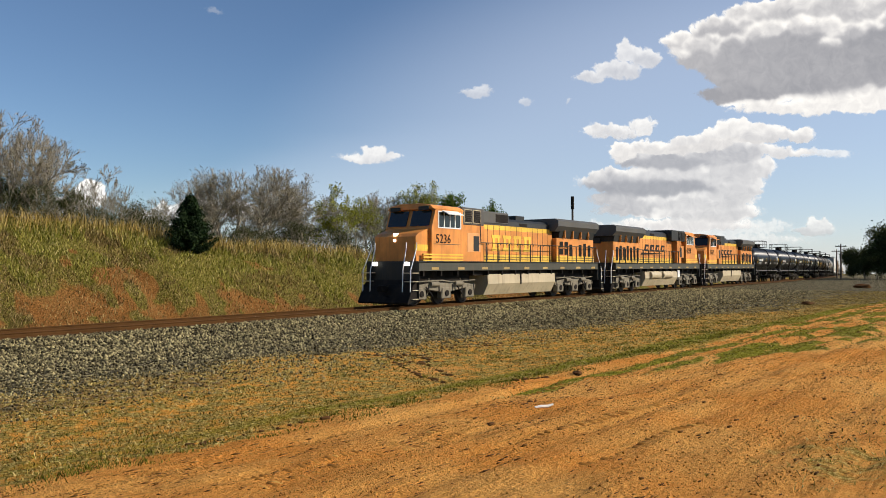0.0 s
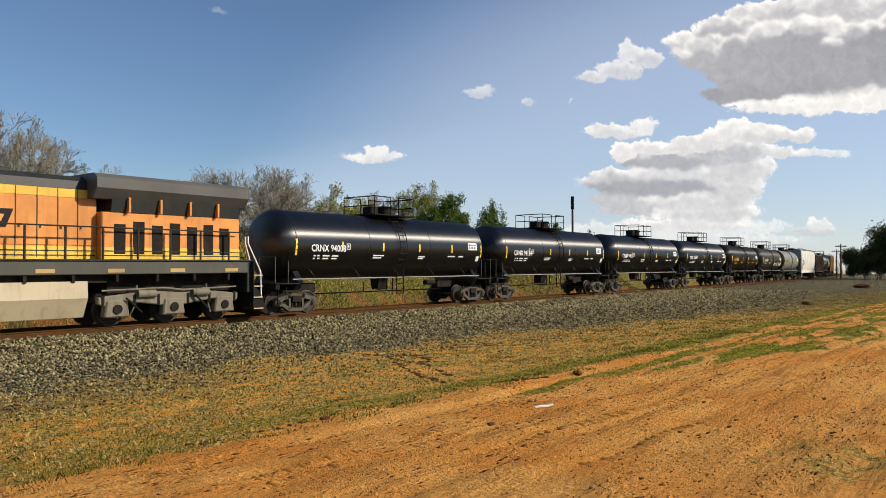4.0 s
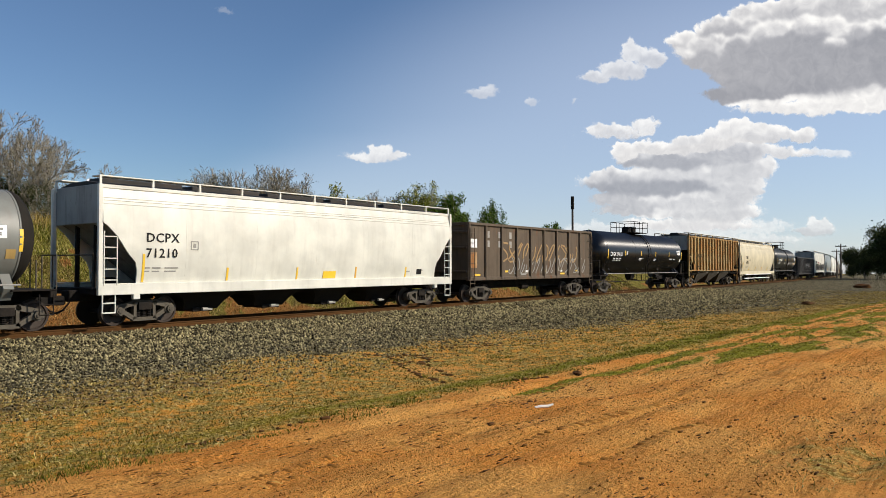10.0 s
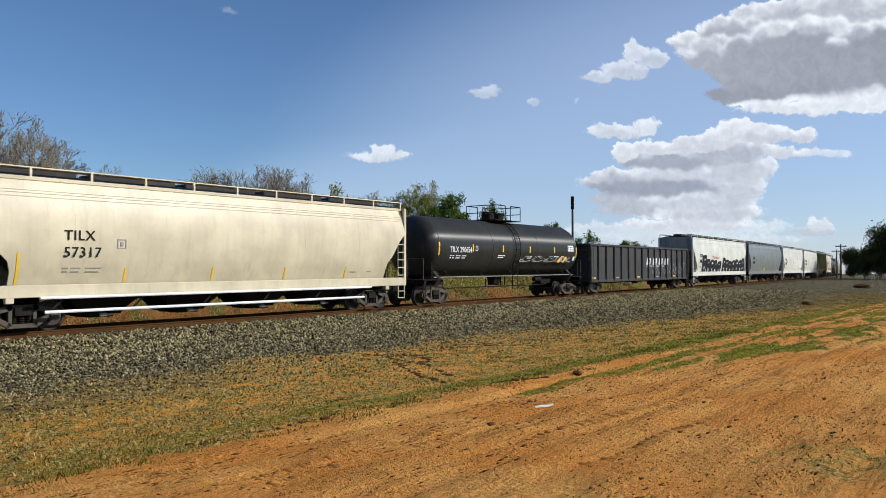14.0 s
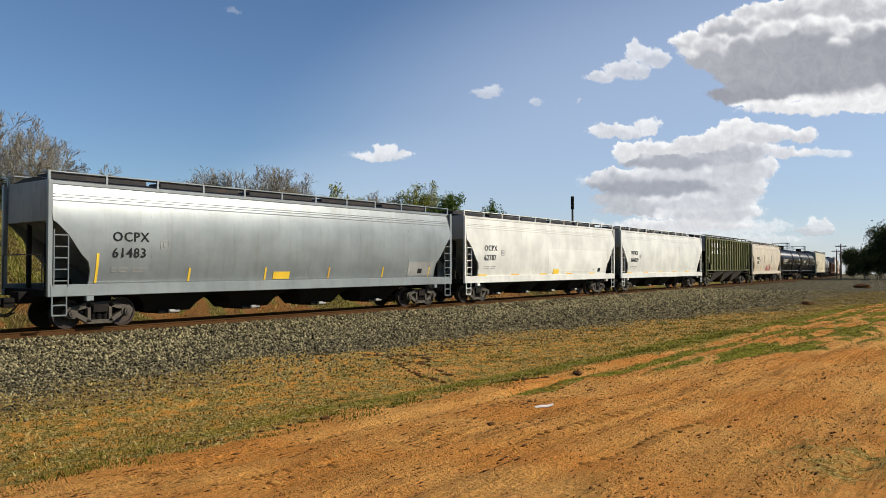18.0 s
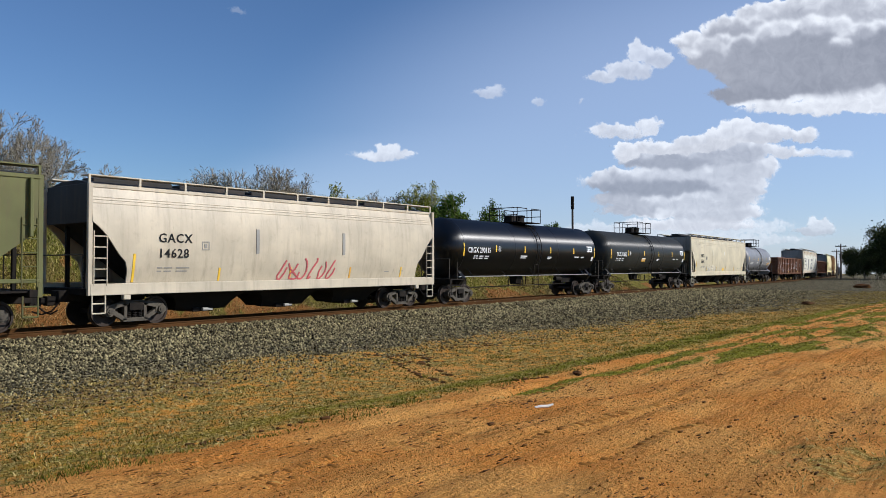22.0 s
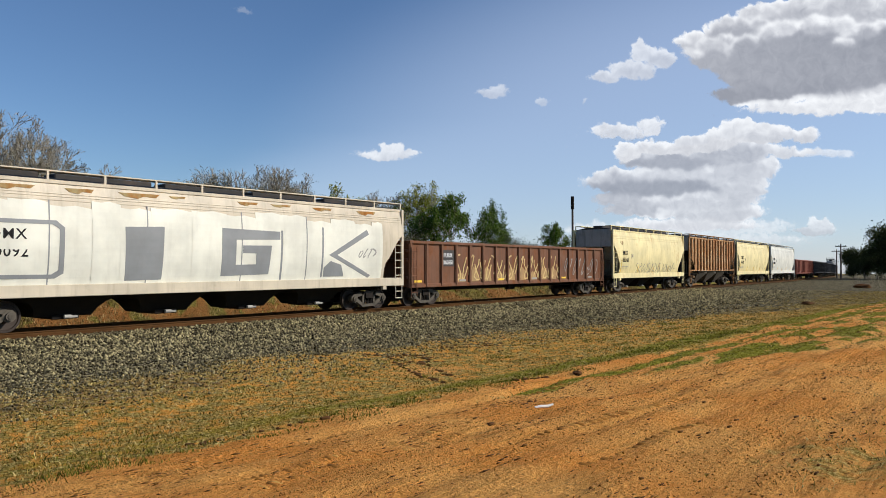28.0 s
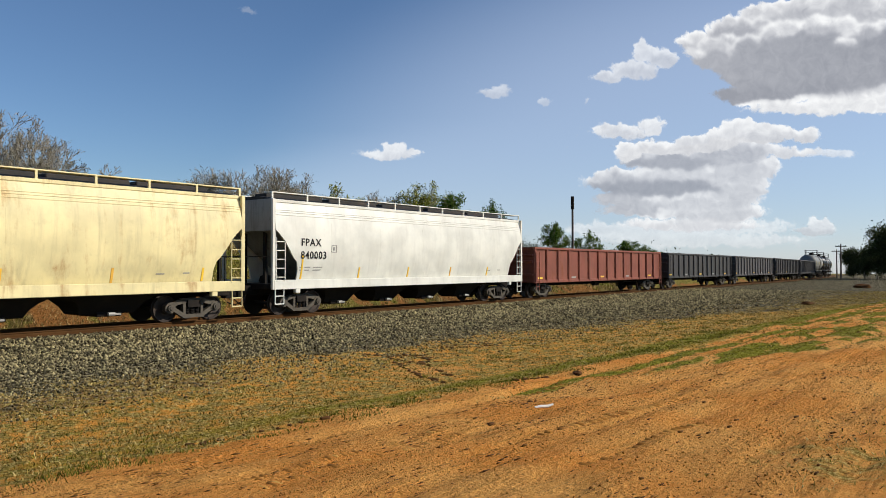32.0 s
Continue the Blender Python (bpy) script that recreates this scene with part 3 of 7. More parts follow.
        part("end_sill", tidy(boxes((min(xo, sgn * (half - 2.6)), max(xo, sgn * (half - 2.6)), -0.22, 0.22, 0.8, 1.16), (min(sgn * half, sgn * (half - 0.3)), max(sgn * half, sgn * (half - 0.3)), -W, W, sill, sill + 0.22)), 0.02), "under", th)
        part("shear_plate", boxes((min(sgn * half, sgn * (half - 2.4)), max(sgn * half, sgn * (half - 2.4)), -W + 0.1, W - 0.1, sill + 0.14, sill + 0.2)), "under", th)
        coupler(th, xo, sgn)
        ladder(th, sgn * half - sgn * 0.10, sgn * half - sgn * 0.52, -W - 0.02, sill + 0.30, knee + 0.25 + (0.25 if ribs else 0), 5, p)
        part("sill_step", bars(0.025, [(sgn * half - sgn * 0.06, -W, sill + 0.05), (sgn * half - sgn * 0.06, -W, sill - 0.55), (sgn * half - sgn * 0.48, -W, sill - 0.55), (sgn * half - sgn * 0.48, -W, sill + 0.05)], [(sgn * half - sgn * 0.06, -W, sill - 0.25), (sgn * half - sgn * 0.48, -W, sill - 0.25)]), p, th)
        part("end_handrail", bars(0.02, [(sgn * (half + 0.12), -1.3, sill + 0.2), (sgn * (half + 0.12), -1.3, sill + 1.25), (sgn * (half + 0.12), 1.3, sill + 1.25), (sgn * (half + 0.12), 1.3, sill + 0.2)]), "bogie", th)
        freight_truck(th, sgn * (half - 1.75))
        part("jack_pad", tidy(boxes((sgn * (half - 1.2) - 0.12, sgn * (half - 1.2) + 0.12, -W - 0.01, -W + 0.15, sill - 0.16, sill + 0.04)), 0.02), p, th)
    part("brake_cylinder", prismed([(0.0 + 0.2 * math.cos(i * 0.785), 1.35 + 0.2 * math.sin(i * 0.785)) for i in range(8)], -half + 0.7, -half + 1.3), "under", th)
    # discharge chutes
    span = 2 * (half - 2.75)
    pit = span / chutes
    for i in range(chutes):
        xc = -half + 2.75 + (i + 0.5) * pit
        hw = pit / 2 - 0.02
        if ribs:
            q = [(xc - hw, low - 0.06), (xc + hw, low - 0.06), (xc + hw - 0.1, low - 0.3), (xc + 0.55, 0.42), (xc - 0.35, 0.42), (xc - hw + 0.1, low - 0.3)]
        else:
            side = [(hw, sill + 0.12), (hw - 0.06, 1.02), (hw - 0.28, 0.95), (hw - 0.52, 0.82), (hw - 0.70, 0.64), (hw - 0.82, 0.38)]
            q = [(xc + u, z) for u, z in side] + [(xc - u, z) for u, z in reversed(side)]
        bm = prismed(q, -W + 0.16, W - 0.16, "y")
        for v in bm.verts:
            foot = 0.45 if ribs else 0.34
            v.co.y *= foot + (0.55 if ribs else 0.50) * min(1.0, max(0.0, (v.co.z - 0.4) / 0.75))
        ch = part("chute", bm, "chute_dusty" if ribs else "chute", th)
        part("outlet_gate", tidy(boxes((xc - 0.42, xc + 0.42, -0.62, 0.62, 0.30, 0.44)), 0.02), "under", ch)
        bm = bmesh.new()
        bar(bm, (xc - 0.1, -0.72, 0.38), (xc + 0.12, -0.72, 0.38), 0.06, 8)
        box(bm, xc + 0.1, xc + 0.34, -0.7, -0.6, 0.34, 0.40)
        part("gate_shaft", bm, "letter_grey" if not ribs else "bogie", ch)
    if open_frame:
        part("lower_pipe", bars(0.05, [(-half + 2.2, -W + 0.1, 0.58), (half - 2.6, -W + 0.1, 0.58)], seg=8), "letter_white", th)
        part("upper_pipe", bars(0.045, [(-half + 2.0, -W - 0.05, 1.0), (half - 2.3, -W - 0.05, 1.0)], seg=8), "letter_white", th)
        for x in np.linspace(-half + 2.4, half - 2.8, 6):
            part("pipe_hanger", bars(0.035, [(x, -W + 0.1, 0.66), (x + 0.5, -W + 0.12, sill + 0.05)]), "under", th)
    # side posts
    if ribs:
        for sgn in (-1, 1):
            for i in range(ribs):
                x = -half + 0.30 + i * (2 * half - 0.6) / (ribs - 1)
                zb = low - 0.02 if abs(x) < half - cut else low + 0.35 + (abs(x) - half + cut) / (cut - 0.25) * (knee - low - 0.35)
                zb = min(zb, knee + 0.2)
                linked("side_post", shared("hrib_%s%.2f_%.2f" % (p, zb, top), lambda: tidy(boxes((-0.05, 0.05, -0.10, 0.10, zb, top)), 0.015), p), None, th, at=pose(x, sgn * (W + 0.04), 0))
    else:
        for i in range(1, seams):
            x = -half + i * 2 * half / seams
            if abs(x) < half - cut:
                part("side_seam", boxes((x - 0.012, x + 0.012, -W - 0.052, -W + 0.03, low + 0.1, low + 2.3)), p, th)
        for x, z, w in ((-half + 2.3 + lx, low + 0.48, 0.18), (-half + 2.55 + lx, low + 0.48, 0.3), (-half + 3.0 + lx, low + 0.48, 0.5), (-half + 2.3 + lx, low + 0.37, 0.16), (-half + 2.55 + lx, low + 0.37, 0.26), (-half + 3.0 + lx, low + 0.37, 0.42), (half - 3.4, low + 0.28, 0.3), (half - 2.4, low + 0.3, 0.24)):
            part("stencil_bar", boxes((x, x + w, -W - 0.062, -W + 0.02, z, z + 0.04)), "letter_grey" if letters != "letter_white" else letters, th)
        for i in range(6):
            x = -half + 1.42 + i * 3.25
            if x > half - 1.6:
                break
            if low_strips:
                part("reflective_strip", boxes((x - 0.15, x + 0.65, -W - 0.064, -W + 0.03, low + 0.03, low + 0.10)), "reflect" if i % 2 == 0 else "letter_gold", th)
            else:
                part("reflective_strip", boxes((x - 0.04, x + 0.04, -W - 0.064, -W + 0.03, low + 0.04, low + (0.95 if i == 0 else 0.5))), "reflect" if i != 3 else "letter_gold", th)
    yl = -W - (0.012 if ribs else 0.062)
    if mark:
        lettering(mark, 0.42, -half + 2.3 + lx, yl, low + 1.34, th, letters, space=1.12)
        lettering(number, 0.42, -half + 2.3 + lx, yl, low + 0.84, th, letters, space=1.12)
    bm = bmesh.new()
    for q in () if ribs else ((0, 0.3, 0, 0.03), (0, 0.3, 0.27, 0.3), (0, 0.03, 0.03, 0.27), (0.27, 0.3, 0.03, 0.27), (0.1, 0.2, 0.08, 0.22)):
        box(bm, -half + 3.95 + lx + q[0], -half + 3.95 + lx + q[1], yl, yl + 0.03, low + 1.1 + q[2], low + 1.1 + q[3])
    if not ribs:
        part("end_mark", bm, "letter_grey", th)
    if decor:
        decor(th, half, W, low, top)
    if curved:
        # what is painted on or fixed to the side follows its curve
        for ob in th.children:
            kind = ob.name.split(".")[0]
            if kind in ("lettering", "old_mark"):
                ob.matrix_basis = Matrix.Translation((0, tuck(ob.matrix_basis.translation.z + 0.15), 0)) @ ob.matrix_basis
            elif kind in CURVED_PARTS:
                bm = bmesh.new()
                bm.from_mesh(ob.data)
                z0, z1 = min(v.co.z for v in bm.verts), max(v.co.z for v in bm.verts)
                for q in range(1, int((z1 - z0) / 0.22)):
                    bmesh.ops.bisect_plane(bm, geom=bm.verts[:] + bm.edges[:] + bm.faces[:], plane_co=(0, 0, z0 + 0.22 * q), plane_no=(0, 0, 1))
                for v in bm.verts:
                    v.co.y += tuck(v.co.z)
                bm.to_mesh(ob.data)
                bm.free()
    CARS.append((th, mid, half - 1.75))
    return th


# ---- gondola ----
def gondola(mid, half, paint_name, label, top=3.1, floor=0.95, posts=14, mark="", number="", letters="letter_white", decor=None, load=None):
    th = thing_at("gondola_car", label, "railway car", "cars of the train")
    p = paint_name
    W = 1.45
    for sgn in (-1, 1):
        part("side_sheet", boxes((-half + 0.1, half - 0.1, min(sgn * W, sgn * (W - 0.05)), max(sgn * W, sgn * (W - 0.05)), floor, top - 0.05)), p, th)
        part("top_chord", tidy(boxes((-half + 0.05, half - 0.05, min(sgn * (W - 0.1), sgn * (W + 0.10)), max(sgn * (W - 0.1), sgn * (W + 0.10)), top - 0.14, top)), 0.02), p, th)
        part("side_sill", tidy(boxes((-half + 0.05, half - 0.05, min(sgn * (W - 0.1), sgn * (W + 0.07)), max(sgn * (W - 0.1), sgn * (W + 0.07)), floor - 0.06, floor + 0.12)), 0.02), p, th)
        for i in range(posts):
            x = -half + 0.14 + i * (2 * half - 0.28) / (posts - 1)
            linked("side_post", shared("grib_%s%.2f" % (p, top), lambda: post_mesh(floor, top - 0.1), p), None, th, at=pose(x, sgn * (W + 0.03), 0))
        xe = sgn * half
        part("end_wall", tidy(boxes((min(xe - sgn * 0.1, xe - sgn * 0.16), max(xe - sgn * 0.1, xe - sgn * 0.16), -W, W, floor, top - 0.02), (min(xe, xe - sgn * 0.16), max(xe, xe - sgn * 0.16), -W, W, top - 0.16, top - 0.005)), 0.01), p, th)
        for z in (floor + 0.35, (floor + top) / 2 + 0.1, top - 0.55):
            part("end_rib", tidy(boxes((min(xe + sgn * 0.02, xe - sgn * 0.12), max(xe + sgn * 0.02, xe - sgn * 0.12), -W + 0.03, W - 0.03, z, z + 0.14)), 0.02), p, th)
        xo = sgn * (half + 0.3)
        part("centre_sill_end", tidy(boxes((min(xo, sgn * (half - 0.6)), max(xo, sgn * (half - 0.6)), -0.22, 0.22, 0.74, 1.08)), 0.02), "under", th)
        coupler(th, xo, sgn)
        ladder(th, xe - sgn * 0.12, xe - sgn * 0.52, -W - 0.13, floor - 0.45, top - 0.3, 6, p)
        freight_truck(th, sgn * (half - 1.75))
        part("bolster_web", prismed([(-W, floor), (W, floor), (0.6, 0.78), (-0.6, 0.78)], sgn * (half - 1.75) - 0.12, sgn * (half - 1.75) + 0.12), "under", th)
    part("floor_plate", boxes((-half + 0.14, half - 0.14, -W + 0.04, W - 0.04, floor - 0.02, floor + 0.05)), p, th)
    part("centre_sill", tidy(boxes((-half + 0.5, half - 0.5, -0.22, 0.22, 0.66, floor)), 0.02), "under", th)
    part("brake_rigging", bars(0.03, [(-half + 2.8, -0.8, 0.72), (half - 3.5, -0.8, 0.72)], [(-0.8, -0.8, 0.5), (-0.8, -0.8, 0.9)], [(0.6, -0.9, 0.55), (0.6, -0.9, 0.95)]), "under", th)
    bm = bmesh.new()
    bar(bm, (-0.9, -0.85, 0.72), (-0.2, -0.85, 0.72), 0.15, 10)
    part("air_reservoir", bm, "under", th)
    gap = (2 * half - 0.28) / (posts - 1)
    for i in range(0, posts - 1, 3):
        x = -half + 0.14 + (i + 0.5) * gap
        part("reflective_strip", boxes((x - 0.28, x + 0.28, -W - 0.02, -W + 0.02, floor + 0.18, floor + 0.28)), "reflect" if i % 2 == 0 else "letter_grey", th)
    x = -half + 0.14 + gap * 0.5
    if mark:
        lettering(mark, 0.29, -half + 2.74, -W - 0.012, top - 0.75, th, letters)
        lettering(number, 0.29, -half + 2.70, -W - 0.012, top - 1.1, th, letters)
    if decor:
        decor(th, half, W, floor, top, gap)
    CARS.append((th, mid, half - 1.75))
    return th


def post_mesh(z0, z1):
    bm = bmesh.new()
    pts = ((-0.10, -0.03), (-0.06, 0.075), (0.06, 0.075), (0.10, -0.03))
    lo = [bm.verts.new((x, -y, z0)) for x, y in pts]
    hi = [bm.verts.new((x, -y, z1)) for x, y in pts]
    lo2 = [bm.verts.new((x, y, z0)) for x, y in pts]
    hi2 = [bm.verts.new((x, y, z1)) for x, y in pts]
    for a, b in ((lo, hi), (lo2, hi2)):
        for i in range(4):
            bm.faces.new((a[i], a[(i + 1) % 4], b[(i + 1) % 4], b[i]))
        bm.faces.new(a)
        bm.faces.new(b)
    return tidy(bm)


# ---- locomotives ----
def springy(x, y, z0, z1):
    bm = bmesh.new()
    bar(bm, (x, y, z0), (x, y, z1), 0.1, 8)
    return bm


def loco_truck(th, x):
    fr = part("truck", tidy(boxes((x - 2.5, x + 2.5, -0.75, 0.75, 0.75, 1.05)), 0.03), "under", th)
    for sy in (-1.12, 1.12):
        bm = bmesh.new()
        prism(bm, [(x - 2.6, 0.95), (x - 2.6, 0.72), (x - 2.3, 0.62), (x - 1.6, 0.78), (x - 0.4, 0.62), (x + 0.4, 0.62), (x + 1.6, 0.78), (x + 2.3, 0.62), (x + 2.6, 0.72), (x + 2.6, 0.95), (x + 1.2, 1.08), (x - 1.2, 1.08)], sy - 0.1, sy + 0.1, "y")
        part("truck_side_frame", tidy(bm, 0.03), "truck_silver", fr)
        for k in (-2.0, 0.0, 2.0):
            bm = bmesh.new()
            prism(bm, [(x + k - 0.34, 0.84), (x + k - 0.42, 0.30), (x + k + 0.42, 0.30), (x + k + 0.34, 0.84)], sy - 0.16, sy + 0.16, "y")
            part("axle_box", tidy(bm, 0.04), "truck_silver", fr)
            bm = bmesh.new()
            bar(bm, (x + k, sy - 0.2, 0.56), (x + k, sy + 0.2, 0.56), 0.15, 14)
            part("bearing_cap", bm, "under", fr)
        for k in (-1.0, 1.0):
            bm = bmesh.new()
            bar(bm, (x + k - 0.32, sy * 1.12, 1.02), (x + k + 0.32, sy * 1.12, 1.02), 0.13, 12)
            part("brake_cylinder", bm, "truck_silver", fr)
            part("sand_pipe", bars(0.03, [(x + k * 1.3, sy * 1.05, 1.3), (x + k * 1.35, sy * 1.05, 0.7), (x + k * 1.5, sy, 0.3)]), "truck_silver", fr)
        for k in (-2.45, -1.4, -0.55, 0.55, 1.4, 2.45):
            part("suspension_spring", springy(x + k, sy * 1.02, 0.66, 1.0), "under", fr)
        part("brake_lever", bars(0.035, [(x - 1.75, sy * 1.2, 0.9), (x - 1.2, sy * 1.2, 0.42)]), "under", fr)
        part("brake_lever", bars(0.035, [(x + 0.75, sy * 1.2, 0.95), (x + 1.3, sy * 1.2, 0.42)]), "under", fr)
        part("air_pipe", bars(0.03, [(x - 2.5, sy * 1.1, 1.15), (x - 0.4, sy * 1.16, 1.2), (x + 0.3, sy * 1.16, 1.12), (x + 2.5, sy * 1.1, 1.18)]), "truck_silver", fr)
    for k in (-2.0, 0.0, 2.0):
        w = linked("wheelset", shared("loco_wheelset", lambda: wheelset_mesh(0.52), "wheel"), None, fr, at=pose(x + k, 0, 0.52))
        SPINNING.append((w, th, k, 0.52))


def locomotive(mid, d, number, label, old=True, tanks=False):
    """d is 1 when the cab leads to the left (-x), -1 when it points to the right."""
    th = thing_at("locomotive", label, "locomotive", "locomotives of the train")

    def bx(x0, x1, y0, y1, z0, z1):
        a, b = sorted((d * x0, d * x1))
        return (a, b, y0, y1, z0, z1)

    def px_(pts):
        return [(d * x, z) for x, z in pts]
    # underframe
    part("underframe", tidy(boxes(bx(-9.6, 9.6, -1.5, 1.5, 1.66, 2.08)), 0.02), "loco_grey", th)
    for i in range(14):
        x = -9.2 + i * 1.38
        part("frame_bracket", boxes(bx(x, x + 0.09, -1.46, -1.2, 1.42, 1.7)), "under", th)
    part("sill_stripe", boxes(bx(-5.95, 4.15, -1.004, -0.985, 2.24, 2.27), bx(-5.95, 4.15, -1.004, -0.985, 2.38, 2.41), bx(4.2, 9.35, -1.322, -1.31, 2.24, 2.27), bx(4.2, 9.35, -1.322, -1.31, 2.38, 2.41)), "loco_dark", th)
    part("walkway", tidy(boxes(bx(-9.75, 9.75, -1.55, 1.55, 2.08, 2.13)), 0.01), "loco_dark", th)
    for i in range(9):
        x = -8.6 + i * 2.15
        part("sill_patch", boxes(bx(x, x + 0.55, -1.512, -1.45, 1.72, 1.84)), "letter_ochre", th)
    part("fuel_tank", prismed([(-1.42, 1.46), (-1.45, 0.95), (-1.15, 0.36), (1.15, 0.36), (1.45, 0.95), (1.42, 1.46)], -3.66, 3.72), "fuel", th)
    part("tank_strap", tidy(boxes(bx(-0.35, -0.25, -1.48, 1.48, 0.9, 1.5)), 0.01), "under", th)
    part("frame_gear", boxes(bx(-4.6, 4.6, -1.2, 1.2, 1.4, 1.7), bx(-9.4, -4.6, -0.9, 0.9, 1.05, 1.66), bx(4.6, 9.4, -0.9, 0.9, 1.05, 1.66)), "under", th)
    if tanks:
        for x in (-2.1, 0.55):
            bm = bmesh.new()
            bar(bm, (d * x, -1.36, 1.18), (d * (x + 2.1), -1.36, 1.18), 0.3, 16)
            part("air_reservoir", tidy(bm), "fuel", th)
        part("filter_box", tidy(boxes(bx(-4.2, -3.75, -1.5, -0.9, 0.95, 1.55)), 0.03), "letter_white", th)
    for x in (-7.1, 6.75):
        loco_truck(th, d * x)
    # nose and cab
    nose = [(-9.5, 2.13), (-9.55, 3.3), (-9.35, 3.45), (-8.55, 3.72), (-8.55, 2.13)]
    part("nose", prismed(px_(nose), -1.28, 1.28, "y"), "orange", th)
    part("nose_stripe", boxes(bx(-9.57, -8.6, -1.295, -1.2, 2.62, 2.92), ), "yellow", th)
    cab = [(-8.55, 2.13), (-8.55, 3.72), (-8.25, 4.62), (-8.05, 4.72), (-5.95, 4.72), (-5.95, 2.13)]
    cb = part("cab", prismed(px_(cab), -1.46, 1.46, "y"), "orange", th)
    bm = bmesh.new()
    prism(bm, [(-1.5, 4.66), (-1.25, 4.86), (-0.6, 4.96), (0.6, 4.96), (1.25, 4.86), (1.5, 4.66)], *sorted((d * -8.4, d * -5.9)))
    part("cab_roof", tidy(bm, 0.02), "orange", th)
    for sy in (-1, 1):
        y0, y1 = sorted((sy * 1.452, sy * 1.472))
        yf0, yf1 = sorted((sy * 1.45, sy * 1.49))
        part("window_frame", tidy(boxes(bx(-8.06, -6.15, yf0, yf1, 3.74, 3.80), bx(-8.06, -6.15, yf0, yf1, 4.52, 4.58), bx(-8.06, -7.99, yf0, yf1, 3.8, 4.52), bx(-7.60, -7.53, yf0, yf1, 3.8, 4.52), bx(-6.70, -6.63, yf0, yf1, 3.8, 4.52), bx(-6.22, -6.15, yf0, yf1, 3.8, 4.52)), 0.006), "letter_white", cb)
        for a, b in ((-7.99, -7.60), (-7.53, -6.70), (-6.63, -6.22)):
            part("window_pane", boxes(bx(a, b, y0, y1, 3.80, 4.52)), "glass", cb)
        part("sunshade", prismed([(sy * 1.46, 4.62), (sy * 1.86, 4.44), (sy * 1.86, 4.40), (sy * 1.46, 4.58)], *sorted((d * -7.75, d * -6.45))), "letter_white" if old else "orange", cb)
        part("window_bar", boxes(bx(-7.12, -7.06, yf0, yf1, 3.8, 4.52)), "letter_white", cb)
    for sy in (-1, 1):
        bm = bmesh.new()
        q = [(-8.575, 3.84), (-8.315, 4.6), (-8.285, 4.6), (-8.545, 3.84)]
        y0, y1 = sorted((sy * 0.12, sy * 1.3))
        prism(bm, px_(q), y0, y1, "y")
        part("windscreen", tidy(bm), "glass", cb)
    part("cab_stripe", boxes(bx(-9.2, -5.95, -1.473, -1.40, 2.14, 2.20), bx(-9.2, -5.95, -1.473, -1.40, 2.27, 2.36), bx(-9.2, -5.95, -1.473, -1.40, 2.42, 2.49)), "yellow", cb)
    part("side_door_line", boxes(bx(-8.4, -6.2, -1.472, -1.4, 2.95, 2.975)), "loco_grey", cb)
    lettering(number, 0.62, (-8.25 if d > 0 else 6.1), -1.475, 3.02, cb, "letter_black", name="road_number")
    # headlights, number boards, ditch lights
    for z in (3.40, 3.12):
        bm = bmesh.new()
        bar(bm, (d * -9.6, 0, z), (d * -9.3, 0, z), 0.075, 12)
        part("headlight", bm, "lamp" if d > 0 and mid < -250 else "glass", th)
    for sy in (-1, 1):
        bm = bmesh.new()
        bar(bm, (d * -9.95, sy * 1.0, 2.0), (d * -9.74, sy * 1.0, 2.0), 0.1, 12)
        part("ditch_light", bm, "lamp" if d > 0 and mid < -250 else "glass", th)
        part("number_board", tidy(boxes(bx(-8.5, -8.3, sy * 0.9 - 0.3, sy * 0.9 + 0.3, 4.62, 4.8)), 0.01), "loco_dark", th)
    # hood
    hz = 4.14 if old else 4.28
    part("hood", tidy(boxes(bx(-5.95, 4.2, -0.98, 0.98, 2.13, hz)), 0.03), "orange", th)
    part("hood_top", prismed([(-0.98, hz), (-0.94, hz + 0.26), (-0.7, hz + 0.42), (0.7, hz + 0.42), (0.94, hz + 0.26), (0.98, hz)], *sorted((d * -4.1, d * 4.2))), "loco_dark", th)
    part("hood_band", boxes(bx(-3.95, 4.15, -0.992, -0.9, hz - 0.26, hz - 0.01)), "yellow", th)
    part("hood_stripe", boxes(bx(-5.95, 9.4, -0.99, -0.9, 2.14, 2.52)), "yellow", th)
    for i in range(13):
        x = -3.6 + i * 0.6
        part("hood_door", tidy(boxes(bx(x + 0.015, x + 0.585, -1.0, -0.97, 2.56, hz - 0.3)), 0.008), "orange", th)
        part("door_gap", boxes(bx(x - 0.012, x + 0.012, -0.996, -0.97, 2.2, hz - 0.02)), "loco_dark", th)
        part("door_latch", boxes(bx(x + 0.06, x + 0.12, -1.012, -0.99, 3.05, 3.17)), "loco_dark", th)
    # inertial and blower housings behind the cab
    part("equipment_box", tidy(boxes(bx(-5.93 if old else -4.95, -3.9, -1.40, 1.40, 2.13, 4.0)), 0.02), "orange", th)
    if old:
        part("brake_housing", tidy(boxes(bx(-4.2, -0.85, -1.0, 1.0, 4.2, 4.86)), 0.05), "loco_roof", th)
        part("housing_vent", boxes(bx(-2.2, -0.95, -1.012, -0.95, 4.3, 4.74)), "under", th)
    else:
        part("handbrake_wheel", tidy(boxes(bx(-5.9, -5.6, -1.2, -0.98, 2.5, 3.6)), 0.03), "under", th)
    part("equipment_door", tidy(boxes(bx(-5.5, -4.3, -1.415, -1.38, 2.62, 3.6)), 0.01), "peach" if old else "orange", th)
    part("door_vent", boxes(bx(-4.95, -4.45, -1.425, -1.40, 2.66, 3.45)), "loco_dark", th)
